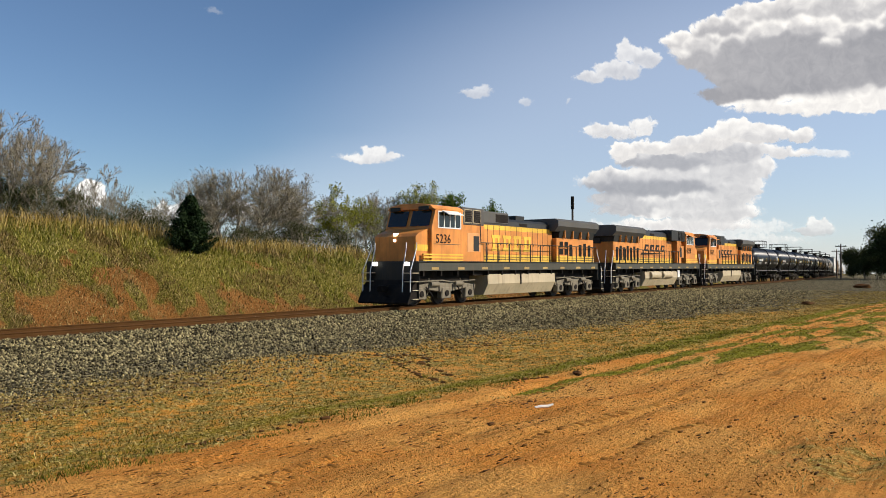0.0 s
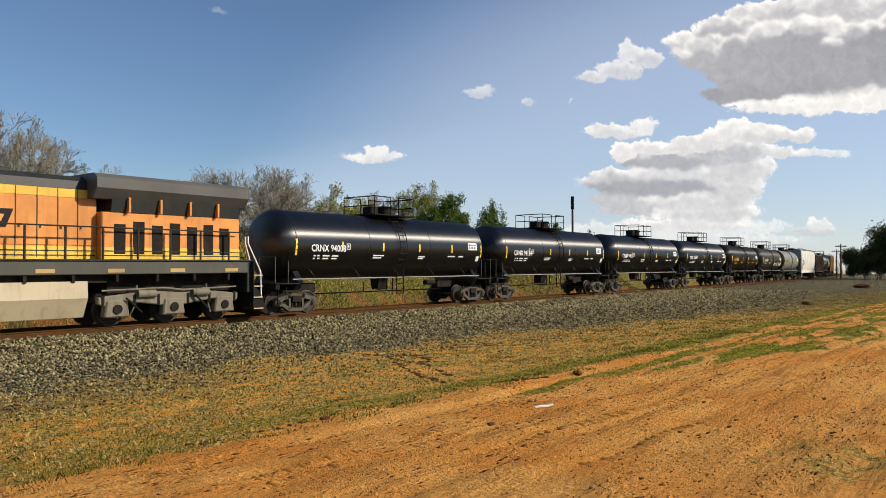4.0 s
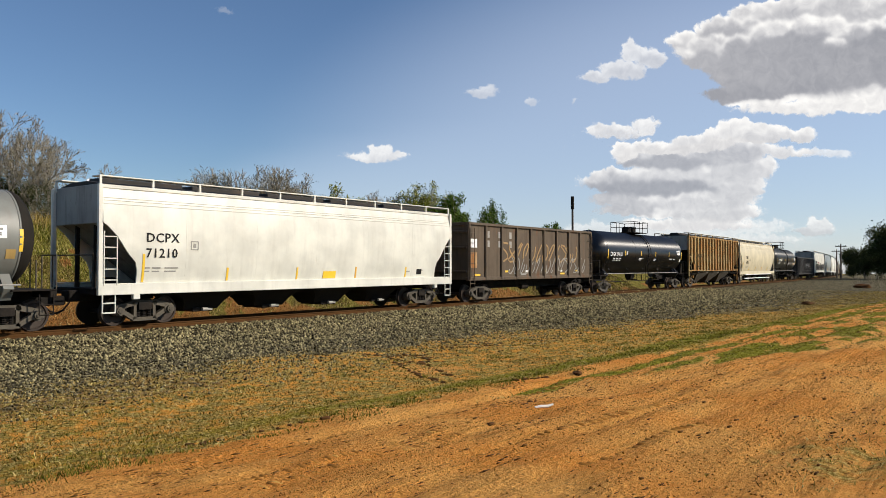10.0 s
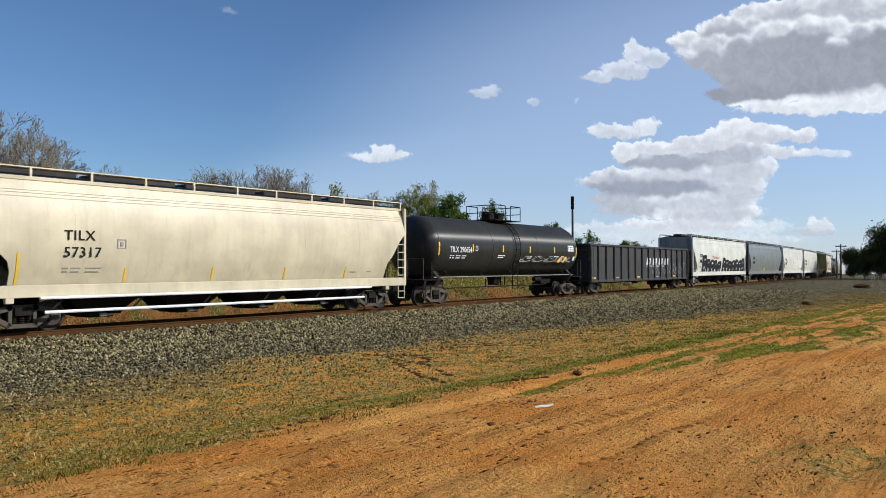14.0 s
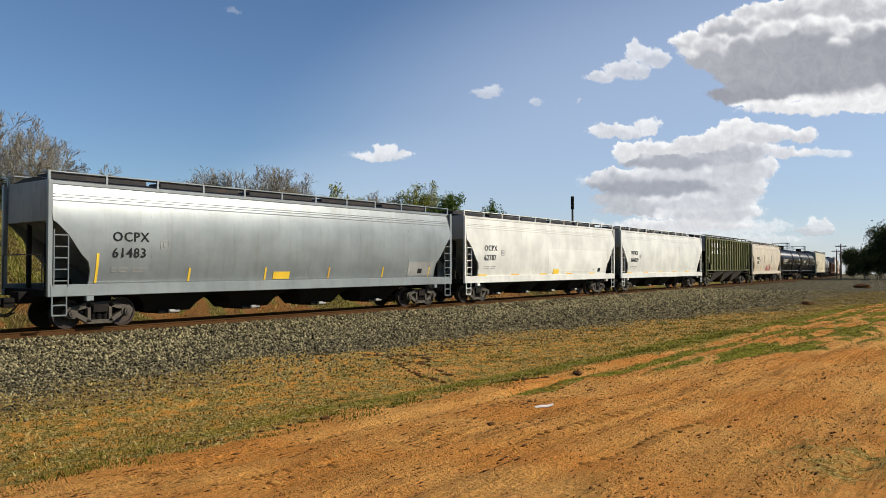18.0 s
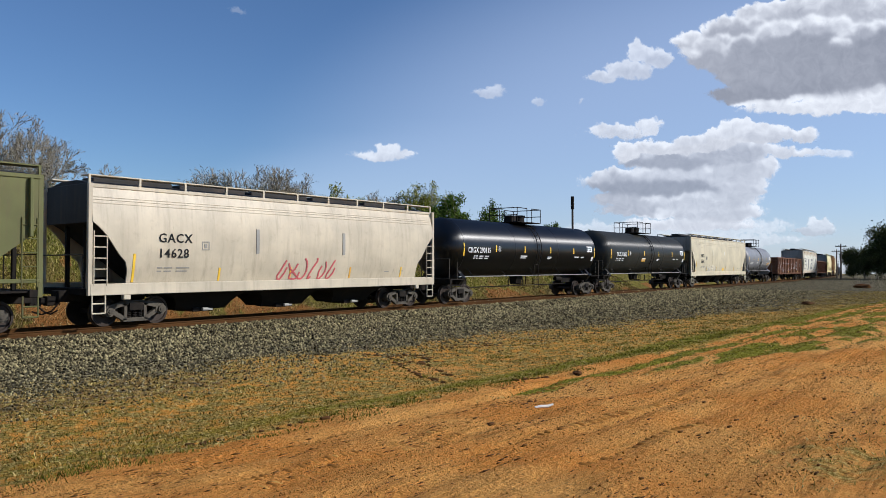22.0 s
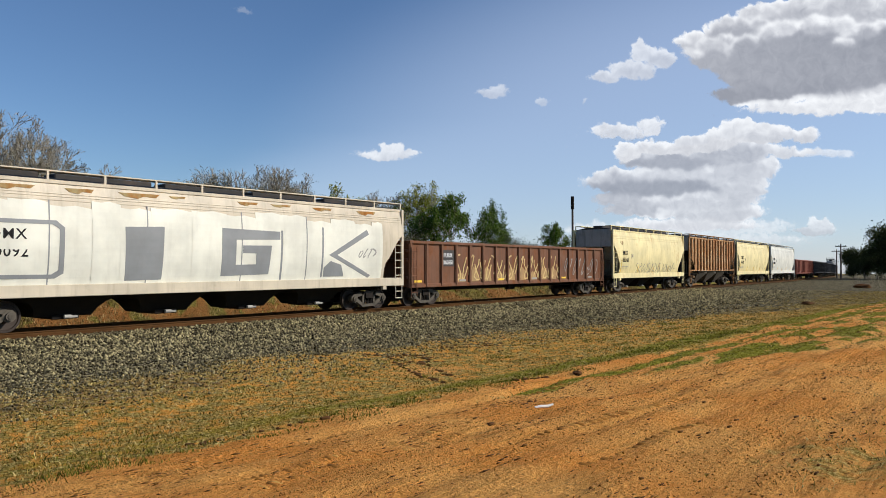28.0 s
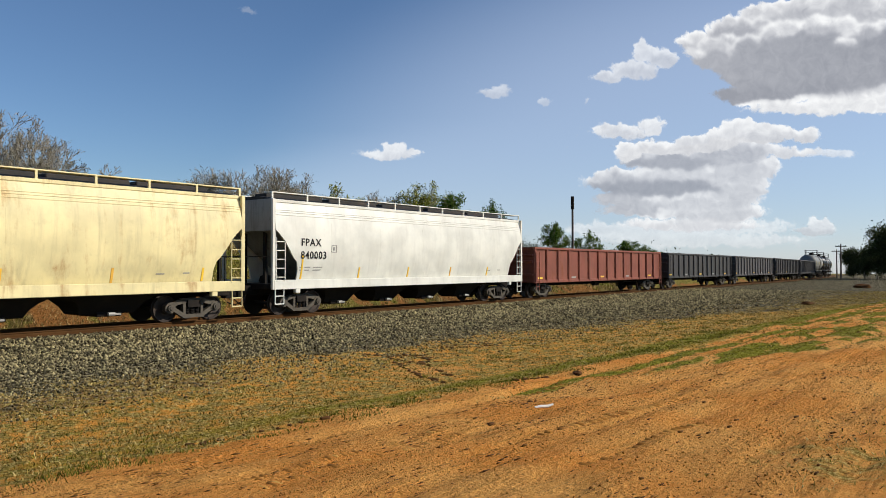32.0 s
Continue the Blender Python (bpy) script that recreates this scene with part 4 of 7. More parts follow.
    part("blower_housing", tidy(boxes(bx(-5.93, -3.9 if old else -2.6, -1.38, 1.38, 4.0, 4.90)), 0.04), "loco_roof" if old else "loco_dark", th)
    for x in (-5.75, -4.95):
        gr = part("intake_grille", tidy(boxes(bx(x, x + 0.7, -1.41, -1.37, 4.10, 4.80)), 0.01), "fuel" if old else "loco_dark", th)
        part("grille_panel", boxes(bx(x + 0.05, x + 0.65, -1.416, -1.40, 4.14, 4.76)), "under", gr)
        for k in range(6):
            part("louvre", boxes(bx(x + 0.06, x + 0.64, -1.43, -1.414, 4.18 + k * 0.1, 4.205 + k * 0.1)), "end_grime_shade", gr)
    part("side_intake", boxes(bx(0.4, 1.2, -0.985, -0.93, hz + 0.02, hz + 0.2)), "under", th)
    part("exhaust_stack", tidy(boxes(bx(0.9, 1.9, -0.4, 0.4, hz + 0.38, 4.85)), 0.03), "loco_dark", th)
    bm = bmesh.new()
    for k, yy in enumerate((-0.25, 0.0, 0.25)):
        bar(bm, (d * 0.2, yy, 4.72), (d * -0.35, yy, 4.76), 0.03, 8, 0.09)
    box(bm, *bx(0.1, 0.25, -0.35, 0.35, hz + 0.38, 4.74))
    part("horn", bm, "loco_dark", th)
    # radiator section
    part("radiator_base", tidy(boxes(bx(4.2, 9.35, -1.30, 1.30, 2.13, 3.62)), 0.03), "orange", th)
    part("radiator_neck", prismed([(-1.30, 3.62), (-1.38, 4.05), (1.38, 4.05), (1.30, 3.62)], *sorted((d * 4.5, d * 9.3))), "loco_dark", th)
    part("radiator", prismed([(-1.34, 4.02), (-1.60, 4.34), (-1.60, 4.66), (-1.38, 4.80), (1.38, 4.80), (1.60, 4.66), (1.60, 4.34), (1.34, 4.02)], *sorted((d * 3.9, d * 9.55))), "loco_roof", th)
    for k in range(4):
        x = 5.0 + k * 1.1
        part("neck_brace", tidy(boxes(bx(x, x + 0.08, -1.47, -1.2, 3.62, 4.1)), 0.01), "orange", th)
    part("radiator_stripe", boxes(bx(4.2, 9.35, -1.312, -1.2, 2.14, 2.52)), "yellow", th)
    for k, x in enumerate((4.6, 5.25, 5.9, 6.55, 7.2, 7.85, 8.5)):
        if old and k < 2:
            for z in (2.6, 3.05):
                part("louvre_panel", boxes(bx(x, x + 0.45, -1.315, -1.25, z, z + 0.36)), "under", th)
        elif k != 3 or not old:
            part("louvre_panel", boxes(bx(x, x + 0.38, -1.315, -1.25, 2.5 if old else 2.3, 3.25 + 0.1 * (k % 2))), "under", th)
    part("rear_lamp_box", tidy(boxes(bx(9.3, 9.45, -0.35, 0.35, 3.5, 3.9)), 0.02), "loco_dark", th)
    # company emblem drawn as plain slabs
    for k in range(4):
        a = (-2.62 + k * 1.12) if d > 0 else (-2.7 + k * 1.2)
        if old:
            part("emblem_slab", tidy(boxes((a, a + 0.86, -1.02, -0.99, 2.72, 2.9), (a, a + 0.86, -1.02, -0.99, 3.42, 3.6), (a + 0.1, a + 0.34, -1.02, -0.99, 2.9, 3.42), (a + 0.58, a + 0.8, -1.02, -0.99, 2.9, 3.42)), 0.0), "yellow", th)
        else:
            bm = bmesh.new()
            prism(bm, [(a, 3.05), (a + 0.8, 3.05), (a + 1.0, 3.58), (a + 0.2, 3.58)], -1.02, -0.99, "y")
            part("emblem_slab", tidy(bm), "letter_black", th)
            part("emblem_notch", prismed([(a + 0.38, 3.2), (a + 0.66, 3.2), (a + 0.76, 3.42), (a + 0.46, 3.42)], -1.026, -1.015, "y"), "orange", th)
    if not old:
        part("emblem_underline", prismed([(-3.4, 2.78), (1.2, 2.88), (1.2, 2.92), (-3.2, 2.94)], -1.02, -0.99, "y"), "letter_black", th)
    # handrails
    for i in range(12):
        x = -3.9 + i * 1.15
        if x < 9.3:
            part("handrail_post", bars(0.036, [(d * x, -1.5, 2.1), (d * x, -1.5, 3.12)]), "loco_dark", th)
    part("handrail", bars(0.024, [(d * -4.4, -1.5, 3.12), (d * 9.3, -1.5, 3.12)], [(d * -4.4, -1.5, 3.12), (d * -4.4, -1.45, 4.3)]), "loco_dark", th)
    for i in range(8):
        x = -3.9 + i * 1.7
        part("handrail_post", bars(0.028, [(d * x, 1.5, 2.1), (d * x, 1.5, 3.12)]), "loco_dark", th)
    part("handrail", bars(0.024, [(d * -4.4, 1.5, 3.12), (d * 9.3, 1.5, 3.12)]), "loco_dark", th)
    # pilots, steps, couplers
    for e in (-1, 1):
        xe = e * 9.75
        part("end_plate", tidy(boxes(bx(min(xe, xe - e * 0.2), max(xe, xe - e * 0.2), -1.5, 1.5, 0.95, 2.1)), 0.02), "loco_dark", th)
        part("plow", prismed(px_([(xe, 1.25), (xe + e * 0.3, 1.0), (xe + e * 0.72, 0.2), (xe + e * 0.66, 0.12), (xe - e * 0.1, 0.5)]), -1.55, 1.55, "y"), "under", th)
        coupler(th, d * (xe + e * 0.1), e * d)
        for sy in (-1.35, 1.35):
            st = part("step_well", tidy(boxes(bx(min(xe, xe + e * 0.45), max(xe, xe + e * 0.45), sy - 0.28, sy + 0.28, 0.34, 0.38)), 0.005), "fuel", th)
            for z in (0.75, 1.15, 1.55):
                part("step_tread", tidy(boxes(bx(min(xe, xe + e * 0.4), max(xe, xe + e * 0.4), sy - 0.28, sy + 0.28, z, z + 0.04)), 0.005), "fuel", st)
            part("step_stringer", boxes(bx(min(xe - e * 0.02, xe), max(xe - e * 0.02, xe), sy - 0.3, sy + 0.3, 0.34, 2.1)), "loco_dark", st)
            part("step_rail", bars(0.028, [(d * (xe + e * 0.45), sy * 1.1, 0.4), (d * (xe + e * 0.42), sy * 1.1, 1.7), (d * (xe - e * 0.1), sy * 1.05, 2.75), (d * (xe - e * 0.1), sy * 1.05, 3.0)]), "letter_white", th)
            part("step_rail", bars(0.028, [(d * (xe + e * 0.45), sy * 0.75, 0.4), (d * (xe + e * 0.42), sy * 0.75, 1.7), (d * (xe + e * 0.12), sy * 0.72, 2.75), (d * (xe + e * 0.12), sy * 0.72, 3.0)]), "letter_white", th)
    CARS.append((th, mid, 6.9))
    return th


# ---- the train ----
def big_shapes(th, half, W, low, top):
    """Whitewash over most of the side, with large grey block shapes on it."""
    y = -W - 0.066
    rnd = random.Random(3)
    x = -half + 1.35
    while x < half - 1.5:
        w = min(rnd.uniform(0.9, 1.5), half - 1.4 - x)
        h = rnd.uniform(2.35, 2.6)
        part("graffiti_panel", prismed([(x - 0.02, low + 0.02), (x + w, low + 0.02), (x + w, low + h - 0.08), (x + w * 0.6, low + h), (x + w * 0.3, low + h - 0.05), (x - 0.02, low + h - 0.02)], y, y + 0.05, "y"), "graffiti_white", th)
        x += w
    for x in (-half + 3.5, -half + 6.6, -half + 10.3, -half + 13.4):
        part("side_seam", boxes((x - 0.02, x + 0.02, y - 0.004, y, low, low + 2.5)), "graffiti_grey", th)
    x0 = -half + 1.2
    for q in ([(x0, low + 1.9), (x0 + 2.5, low + 1.9), (x0 + 2.75, low + 1.7), (x0 + 2.75, low + 0.35), (x0 + 2.5, low + 0.2), (x0, low + 0.2), (x0, low + 0.32), (x0 + 2.4, low + 0.32), (x0 + 2.6, low + 0.45), (x0 + 2.6, low + 1.65), (x0 + 2.4, low + 1.78), (x0, low + 1.78)],
              [(-3.72, low + 0.1), (-2.45, low + 0.12), (-2.40, low + 1.85), (-3.76, low + 1.8)],
              [(-0.15, low + 0.2), (1.95, low + 0.25), (2.05, low + 1.32), (0.75, low + 1.3), (0.75, low + 1.02), (1.35, low + 1.02), (1.35, low + 0.62), (0.45, low + 0.6), (0.45, low + 1.5), (2.45, low + 1.55), (2.45, low + 1.85), (-0.15, low + 1.9)],
              [(2.5, low - 0.1), (2.58, low - 0.1), (2.58, low + 1.9), (2.5, low + 1.9)], [(4.6, low + 0.1), (4.68, low + 0.1), (4.7, low + 2.1), (4.62, low + 2.1)],
              [(5.0, low + 1.0), (7.2, low + 2.1), (7.32, low + 1.9), (5.45, low + 1.0), (7.5, low + 0.15), (7.36, low + 0.04)],
              [(4.75, low + 0.12), (5.9, low + 0.12), (5.7, low + 0.6), (5.1, low + 0.75), (4.75, low + 0.5)]):
        part("graffiti_shape", prismed(q, y - 0.008, y - 0.001, "y"), "graffiti_grey", th)
    scribble(th, "letter_grey", 6.7, 7.8, y, low + 0.9, 0.4, 4, 0.025, 8)
    for k in range(8):
        x, w, h = -half + 1.6 + k * 2.05 + rnd.uniform(-0.4, 0.4), rnd.uniform(0.5, 1.5), rnd.uniform(0.06, 0.18)
        part("rust_patch", prismed([(x, top - 0.12), (x + w, top - 0.1), (x + w * 0.9, top - 0.12 - h * 0.6), (x + w * 0.6, top - 0.12 - h * 0.5), (x + w * 0.45, top - 0.12 - h), (x + w * 0.15, top - 0.12 - h * 0.7)], -W - 0.066, -W + 0.03, "y"), "rust_hopper", th)


M["letter_worn"] = paint("worn_off_lettering_paint", (0.26, 0.25, 0.14), 0.6, grime=0.5)
M["graffiti_pale"] = paint("faded_pale_yellow_spray_paint", (0.58, 0.42, 0.16), 0.6, grime=0.5)
M["graffiti_faint"] = paint("worn_ochre_spray_paint", (0.36, 0.22, 0.08), 0.65, grime=0.6)
M["graffiti_white"] = paint("dull_white_wash_paint", (0.70, 0.69, 0.58), 0.6, grime=0.12)
M["graffiti_grey"] = paint("flat_grey_spray_paint", (0.22, 0.23, 0.23), 0.6, grime=0.1)


def wild_letters(th, half, W, low, top):
    """Heavy black rounded shapes with white outlines that form no words."""
    y = -W - 0.066
    rnd = random.Random(5)
    x = -half + 2.7
    low -= 0.22

    def blob(cx, cz, rx, rz, lean, wob, lift, material):
        ph = rnd.uniform(0, 6.28)
        pts = []
        for i in range(18):
            a = 2 * math.pi * i / 18
            c, s = math.cos(a), math.sin(a)
            k = 1 + wob * math.sin(3 * a + ph)
            px, pz = rx * k * math.copysign(abs(c) ** 0.55, c), rz * k * math.copysign(abs(s) ** 0.55, s)
            pts.append((cx + px + lean * pz, max(cz + pz, low - 0.1)))
        part("graffiti_shape", prismed(pts, y - lift - 0.004, y - lift, "y"), material, th)

    for k in range(12):
        w = rnd.uniform(1.08, 1.42)
        if k == 5:
            x += 0.45
        h = rnd.uniform(1.3, 1.65) * (1.15 if k == 0 else 1.0)
        lean, cz, cx = rnd.uniform(-0.12, 0.16), low + h / 2 + rnd.uniform(-0.04, 0.06), x + w / 2
        blob(cx, cz, w * 0.62, h * 0.56, lean, 0.05, 0.001 * (k % 3), "graffiti_white")
        blob(cx, cz, w * 0.54, h * 0.49, lean, 0.06, 0.008 + 0.001 * (k % 3), "letter_black")
        for j in range(2):
            zz = cz + (0.22 if j else -0.2) * h
            blob(cx + rnd.uniform(-0.1, 0.12), zz, w * rnd.uniform(0.08, 0.2), h * rnd.uniform(0.03, 0.08), lean, 0.15, 0.016, "graffiti_white" if (k + j) % 4 else "graffiti_grey")
        part("graffiti_shape", prismed([(cx + 0.02, low - 0.05), (cx + 0.1, low - 0.05), (cx + 0.06 + lean, cz - 0.1 * h), (cx - 0.02 + lean, cz - 0.1 * h)], y - 0.022, y - 0.017, "y"), "graffiti_white", th)
        x += w + 0.02
    scribble(th, "red_paint", -half + 1.9, -half + 3.1, y, low + 0.0, 0.3, 5, 0.035, 4)
    scribble(th, "red_paint", -half + 6.0, -half + 8.4, y, low + 1.45, 0.25, 5, 0.025, 5)
    scribble(th, "red_paint", half - 2.0, half - 1.4, y, low + 0.2, 1.2, 2, 0.03, 6)


def red_tag(th, half, W, low, top):
    scribble(th, "red_paint", -1.08, 1.97, -W - 0.066, low + 0.02, 0.85, 6, 0.035, 7)
    for x in (-2.16, 2.27):
        part("worn_patch", boxes((x, x + 0.14, -W - 0.07, -W, low + 1.0, low + 1.9)), "letter_grey", th)


def black_tag(th, half, W, low, top):
    scribble(th, "graffiti_grey", -half + 4.2, half - 2.6, -W - 0.066, low + 0.02, 0.75, 14, 0.014, 12)
    lettering("5 0", 0.36, -half + 1.2, -W - 0.064, top - 0.95, th, "rust_pale", name="old_mark")


def pale_tag(th, half, W, low, top):
    scribble(th, "letter_white", -half + 4.3, -half + 7.8, -W - 0.066, low + 0.04, 0.55, 9, 0.016, 21)
    for k in range(2):
        part("worn_patch", boxes((-half + 6.6 + k * 4.0, -half + 6.72 + k * 4.0, -W - 0.066, -W, low + 1.6, low + 2.0)), "letter_white", th)
    part("notice_panel", boxes((0.25, 0.93, -W - 0.066, -W, low + 0.12, low + 0.34)), "reflect", th)


def notice(th, half, W, low, top):
    part("notice_panel", boxes((-half + 9.3, -half + 10.0, -W - 0.07, -W, low + 0.06, low + 0.34)), "reflect", th)
    part("dark_plate", boxes((half - 2.6, half - 2.25, -W - 0.066, -W, low + 0.16, low + 0.40)), "letter_black", th)


def patch(th, half, W, low, top):
    notice(th, half, W, low, top)
    part("repaint_patch", boxes((-half + 8.6, half - 1.3, -W - 0.058, -W, low + 0.22, low + 1.55)), "white_fresh", th)


def silver_patch(th, half, W, low, top):
    part("notice_panel", boxes((-half + 8.3, -half + 9.1, -W - 0.07, -W, low + 0.06, low + 0.34)), "reflect", th)
    part("repaint_patch", boxes((half - 3.2, half - 1.4, -W - 0.064, -W, low + 0.1, low + 0.72)), "end_pale", th)
    part("dark_plate", boxes((half - 2.5, half - 2.2, -W - 0.07, -W, low + 0.2, low + 0.42)), "letter_black", th)


def split_marks(th, half, W, low, top):
    """Reporting marks broken up by the side posts."""
    for x, rows in ((2.42, ("AD", "52")), (3.30, ("MX", "60"))):
        for text, z in zip(rows, (low + 1.15, low + 0.62)):
            lettering(text, 0.42, -half + x, -W - 0.008, z, th, "letter_black", wide=0.85)
        for k in range(2):
            part("stencil_bar", boxes((-half + x, -half + x + 0.5, -W - 0.008, -W, low + 0.30 + k * 0.13, low + 0.34 + k * 0.13)), "letter_black", th)
    part("notice_panel", boxes((half - 3.2, half - 2.85, -W - 0.008, -W, low + 0.2, low + 0.5)), "letter_white", th)


def spaced_letters(th, half, W, low, top):
    """Two rows of large single letters between the posts."""
    for count, z in ((10, top - 0.75), (8, top - 1.4)):
        for i in range(count):
            x = -half + 1.55 + i * (2 * half - 0.6) / 17
            part("emblem_slab", boxes((x + 0.14, x + 0.38, -W - 0.014, -W, z, z + 0.40)), "letter_white" if i < 3 else "letter_worn", th)


def tall_gon_marks(th, half, W, floor, top, gap):
    for r in range(2):
        for i in range(3):
            x = -half + 0.3 + gap + i * gap / 1.4
            part("emblem_slab", boxes((x, x + 0.24, -W - 0.012, -W, top - 0.75 - r * 0.5, top - 0.4 - r * 0.5)), "letter_grey", th)
    part("end_panel", boxes((-half + 0.28, -half + 0.9, -W - 0.02, -W, floor + 1.65, floor + 2.1)), "letter_white", th)
    part("end_panel", boxes((-half + 0.28, -half + 0.9, -W - 0.02, -W, floor + 0.6, floor + 1.4)), "rust_pale", th)
    scribble(th, "letter_grey", -half + 4.0, half - 0.8, -W - 0.015, floor + 0.25, 0.95, 16, 0.03, 31)
    scribble(th, "graffiti_faint", -half + 3.2, half - 2.0, -W - 0.012, floor + 0.9, 1.1, 12, 0.05, 33)
    for k in range(5):
        x = -half + 0.5 + (k + 1.5) * gap * 1.35
        part("stencil_bar", boxes((x, x + 0.3, -W - 0.014, -W, floor + 0.35, floor + 0.45)), "letter_white" if k % 2 else "reflect", th)


def slab_marks(th, half, W, floor, top, gap):
    for i in range(4):
        x = -half + 10.2 + i * gap * 1.0
        part("emblem_slab", prismed([(x, floor + 1.15), (x + 0.8, floor + 1.15), (x + 1.0, floor + 1.65), (x + 0.2, floor + 1.65)], -W - 0.02, -W, "y"), "letter_white", th)
        part("emblem_notch", prismed([(x + 0.36, floor + 1.3), (x + 0.64, floor + 1.3), (x + 0.74, floor + 1.5), (x + 0.46, floor + 1.5)], -W - 0.026, -W - 0.015, "y"), "char", th)
    part("emblem_underline", boxes((-half + 10.2, -half + 10.2 + 3 * gap, -W - 0.02, -W, floor + 1.02, floor + 1.07)), "letter_white", th)
    scribble(th, "letter_grey", half - 8.5, half - 0.8, -W - 0.015, floor + 0.4, 1.0, 12, 0.022, 41)


def round_marks(th, half, W, floor, top, gap):
    x, z = half - 4.2, floor + 1.1
    bm = bmesh.new()
    n = 28
    ring = [(0.62, -W - 0.012), (0.62, -W - 0.02), (0.46, -W - 0.02), (0.46, -W - 0.012)]
    rows = [[bm.verts.new((x + r * math.cos(2 * math.pi * i / n), y, z + r * math.sin(2 * math.pi * i / n))) for i in range(n)] for r, y in ring]
    for a, b in zip(rows, rows[1:] + rows[:1]):
        for i in range(n):
            bm.faces.new((a[i], a[(i + 1) % n], b[(i + 1) % n], b[i]))
    box(bm, x - 0.46, x + 0.46, -W - 0.02, -W - 0.01, z - 0.06, z + 0.06)
    box(bm, x - 0.06, x + 0.06, -W - 0.0205, -W - 0.01, z - 0.46, z + 0.46)
    part("round_emblem", tidy(bm), "letter_white", th)
    scribble(th, "letter_white", half - 9.4, half - 5.6, -W - 0.015, floor + 0.6, 1.0, 7, 0.025, 51)
    scribble(th, "letter_white", -half + 1.0, half - 10.0, -W - 0.015, floor + 0.3, 1.2, 7, 0.025, 52)
    part("notice_panel", boxes((half - 1.7, half - 1.2, -W - 0.02, -W, floor + 0.9, floor + 1.3)), "letter_white", th)


def gold_tag(th, half, W, floor, top, gap):
    for k in range(9):
        x = -half + 3.75 + k * gap
        h = 0.5 + 0.35 * math.sin(k * 2.1) ** 2
        part("graffiti_shape", prismed([(x, floor + 0.16), (x + gap * 0.7, floor + 0.16), (x + gap * 0.62, floor + 0.16 + h * 0.7), (x + gap * 0.3, floor + 0.16 + h), (x + 0.1, floor + 0.16 + h * 0.6)], -W - 0.012, -W - 0.004, "y"), "graffiti_faint", th)
    scribble(th, "graffiti_pale", -half + 3.7, half - 6.0, -W - 0.015, floor + 0.2, 1.35, 20, 0.038, 61)
    scribble(th, "letter_grey", half - 5.6, half - 0.8, -W - 0.015, floor + 0.35, 1.1, 8, 0.025, 62)
    part("number_panel", boxes((-half + 2.66, -half + 3.66, -W - 0.008, -W, top - 1.2, top - 0.4)), "char", th)


locomotive(-260.6, 1, "5236", "orange and yellow diesel locomotive with dark roof leading the train", True)
locomotive(-238.7, -1, "4278", "orange diesel locomotive with black slanted emblem running backwards", False, True)
locomotive(-217.4, 1, "3767", "orange diesel locomotive with grey fuel tank coupled third", False)
TANKS = ((-199.1, 6.4, "black", "glossy black tank car with yellow reflective strips", "CRNX", "94008", None),
         (-184.0, 6.3, "black", "glossy black tank car with white lettering", "CRNX", "94134", None),
         (-168.95, 6.38, "black", "glossy black tank car with white lettering", "CRNX", "94011", None),
         (-154.0, 6.25, "black", "glossy black tank car with white lettering", "CRNX", "94034", None),
         (-139.27, 6.0, "olive", "faded olive-black tank car with gold lettering", "UTLX", "302418", None),
         (-124.37, 5.92, "olive_grey", "faded olive-grey tank car with white scribbles below", "GATX", "64576", "letter_white"),
         (-109.74, 6.15, "light_grey", "light grey tank car with faded lettering", "UTLX", "640364", None),
         (-57.77, 7.62, "black", "long glossy black tank car with white lettering", "CRGX", "290123", None),
         (-2.7, 7.25, "dark_grey", "charcoal grey tank car with scuffed flank", "TILX", "290654", "letter_grey"),
         (153.0, 7.56, "black", "long glossy black tank car with white lettering", "CRGX", "290115", None),
         (170.9, 7.77, "dark_grey", "dark grey tank car with yellow notice", "TILX", "292882", None),
         (208.2, 6.0, "mid_grey", "blue-grey tank car with scuffed flank", "", "", "letter_grey"))
for mid, half, colour, lab, mark, num, graf in TANKS:
    tank_car(mid, half, colour, lab, mark, num, "letter_gold" if colour == "olive" else "letter_ochre" if colour == "light_grey" else "letter_white", graffiti=graf, r=1.56 if half > 7 else 1.43, cz=2.85 if half > 7 else 2.76, heads="chute" if colour == "light_grey" else "")
for k in range(3):
    tank_car(466.0 + k * 15.5, 6.3, ("light_grey", "black", "black")[k], ("light grey tank car far down the train", "black tank car far down the train", "black tank car far down the train")[k])
hopper_car(-92.53, 8.9, "white", "white covered hopper car with smooth bulged sides", "DCPX", "71210", decor=notice, chutes=4, lx=-0.82)
gondola(-75.0, 7.15, "brown_dark", "tall dark brown gondola car with ribbed sides and graffiti", 4.15, 1.2, 10, decor=tall_gon_marks)
hopper_car(-39.85, 8.3, "rust_hopper", "heavily rusted ribbed covered hopper car", "", "", "letter_grey", ribs=18, chutes=3, curved=False, top=4.45, lx=0.15, decor=split_marks)
hopper_car(-21.48, 9.06, "cream", "cream covered hopper car with white lower pipe", "TILX", "57317", chutes=4, open_frame=True, top=4.42, lx=0.37, bulge=0.30, end="end_grime_shade")
gondola(16.4, 9.95, "char", "black gondola car with white slanted emblem and graffiti", 3.38, 0.85, 16, decor=slab_marks)
hopper_car(37.1, 9.5, "white", "white covered hopper car with bold black graffiti", "OCPX", "70817", decor=wild_letters, chutes=4, lx=-0.44)
hopper_car(57.75, 9.66, "silver", "bare silver covered hopper car with smooth sides", "OCPX", "61483", chutes=4, lx=-0.43, bulge=0.22, decor=silver_patch)
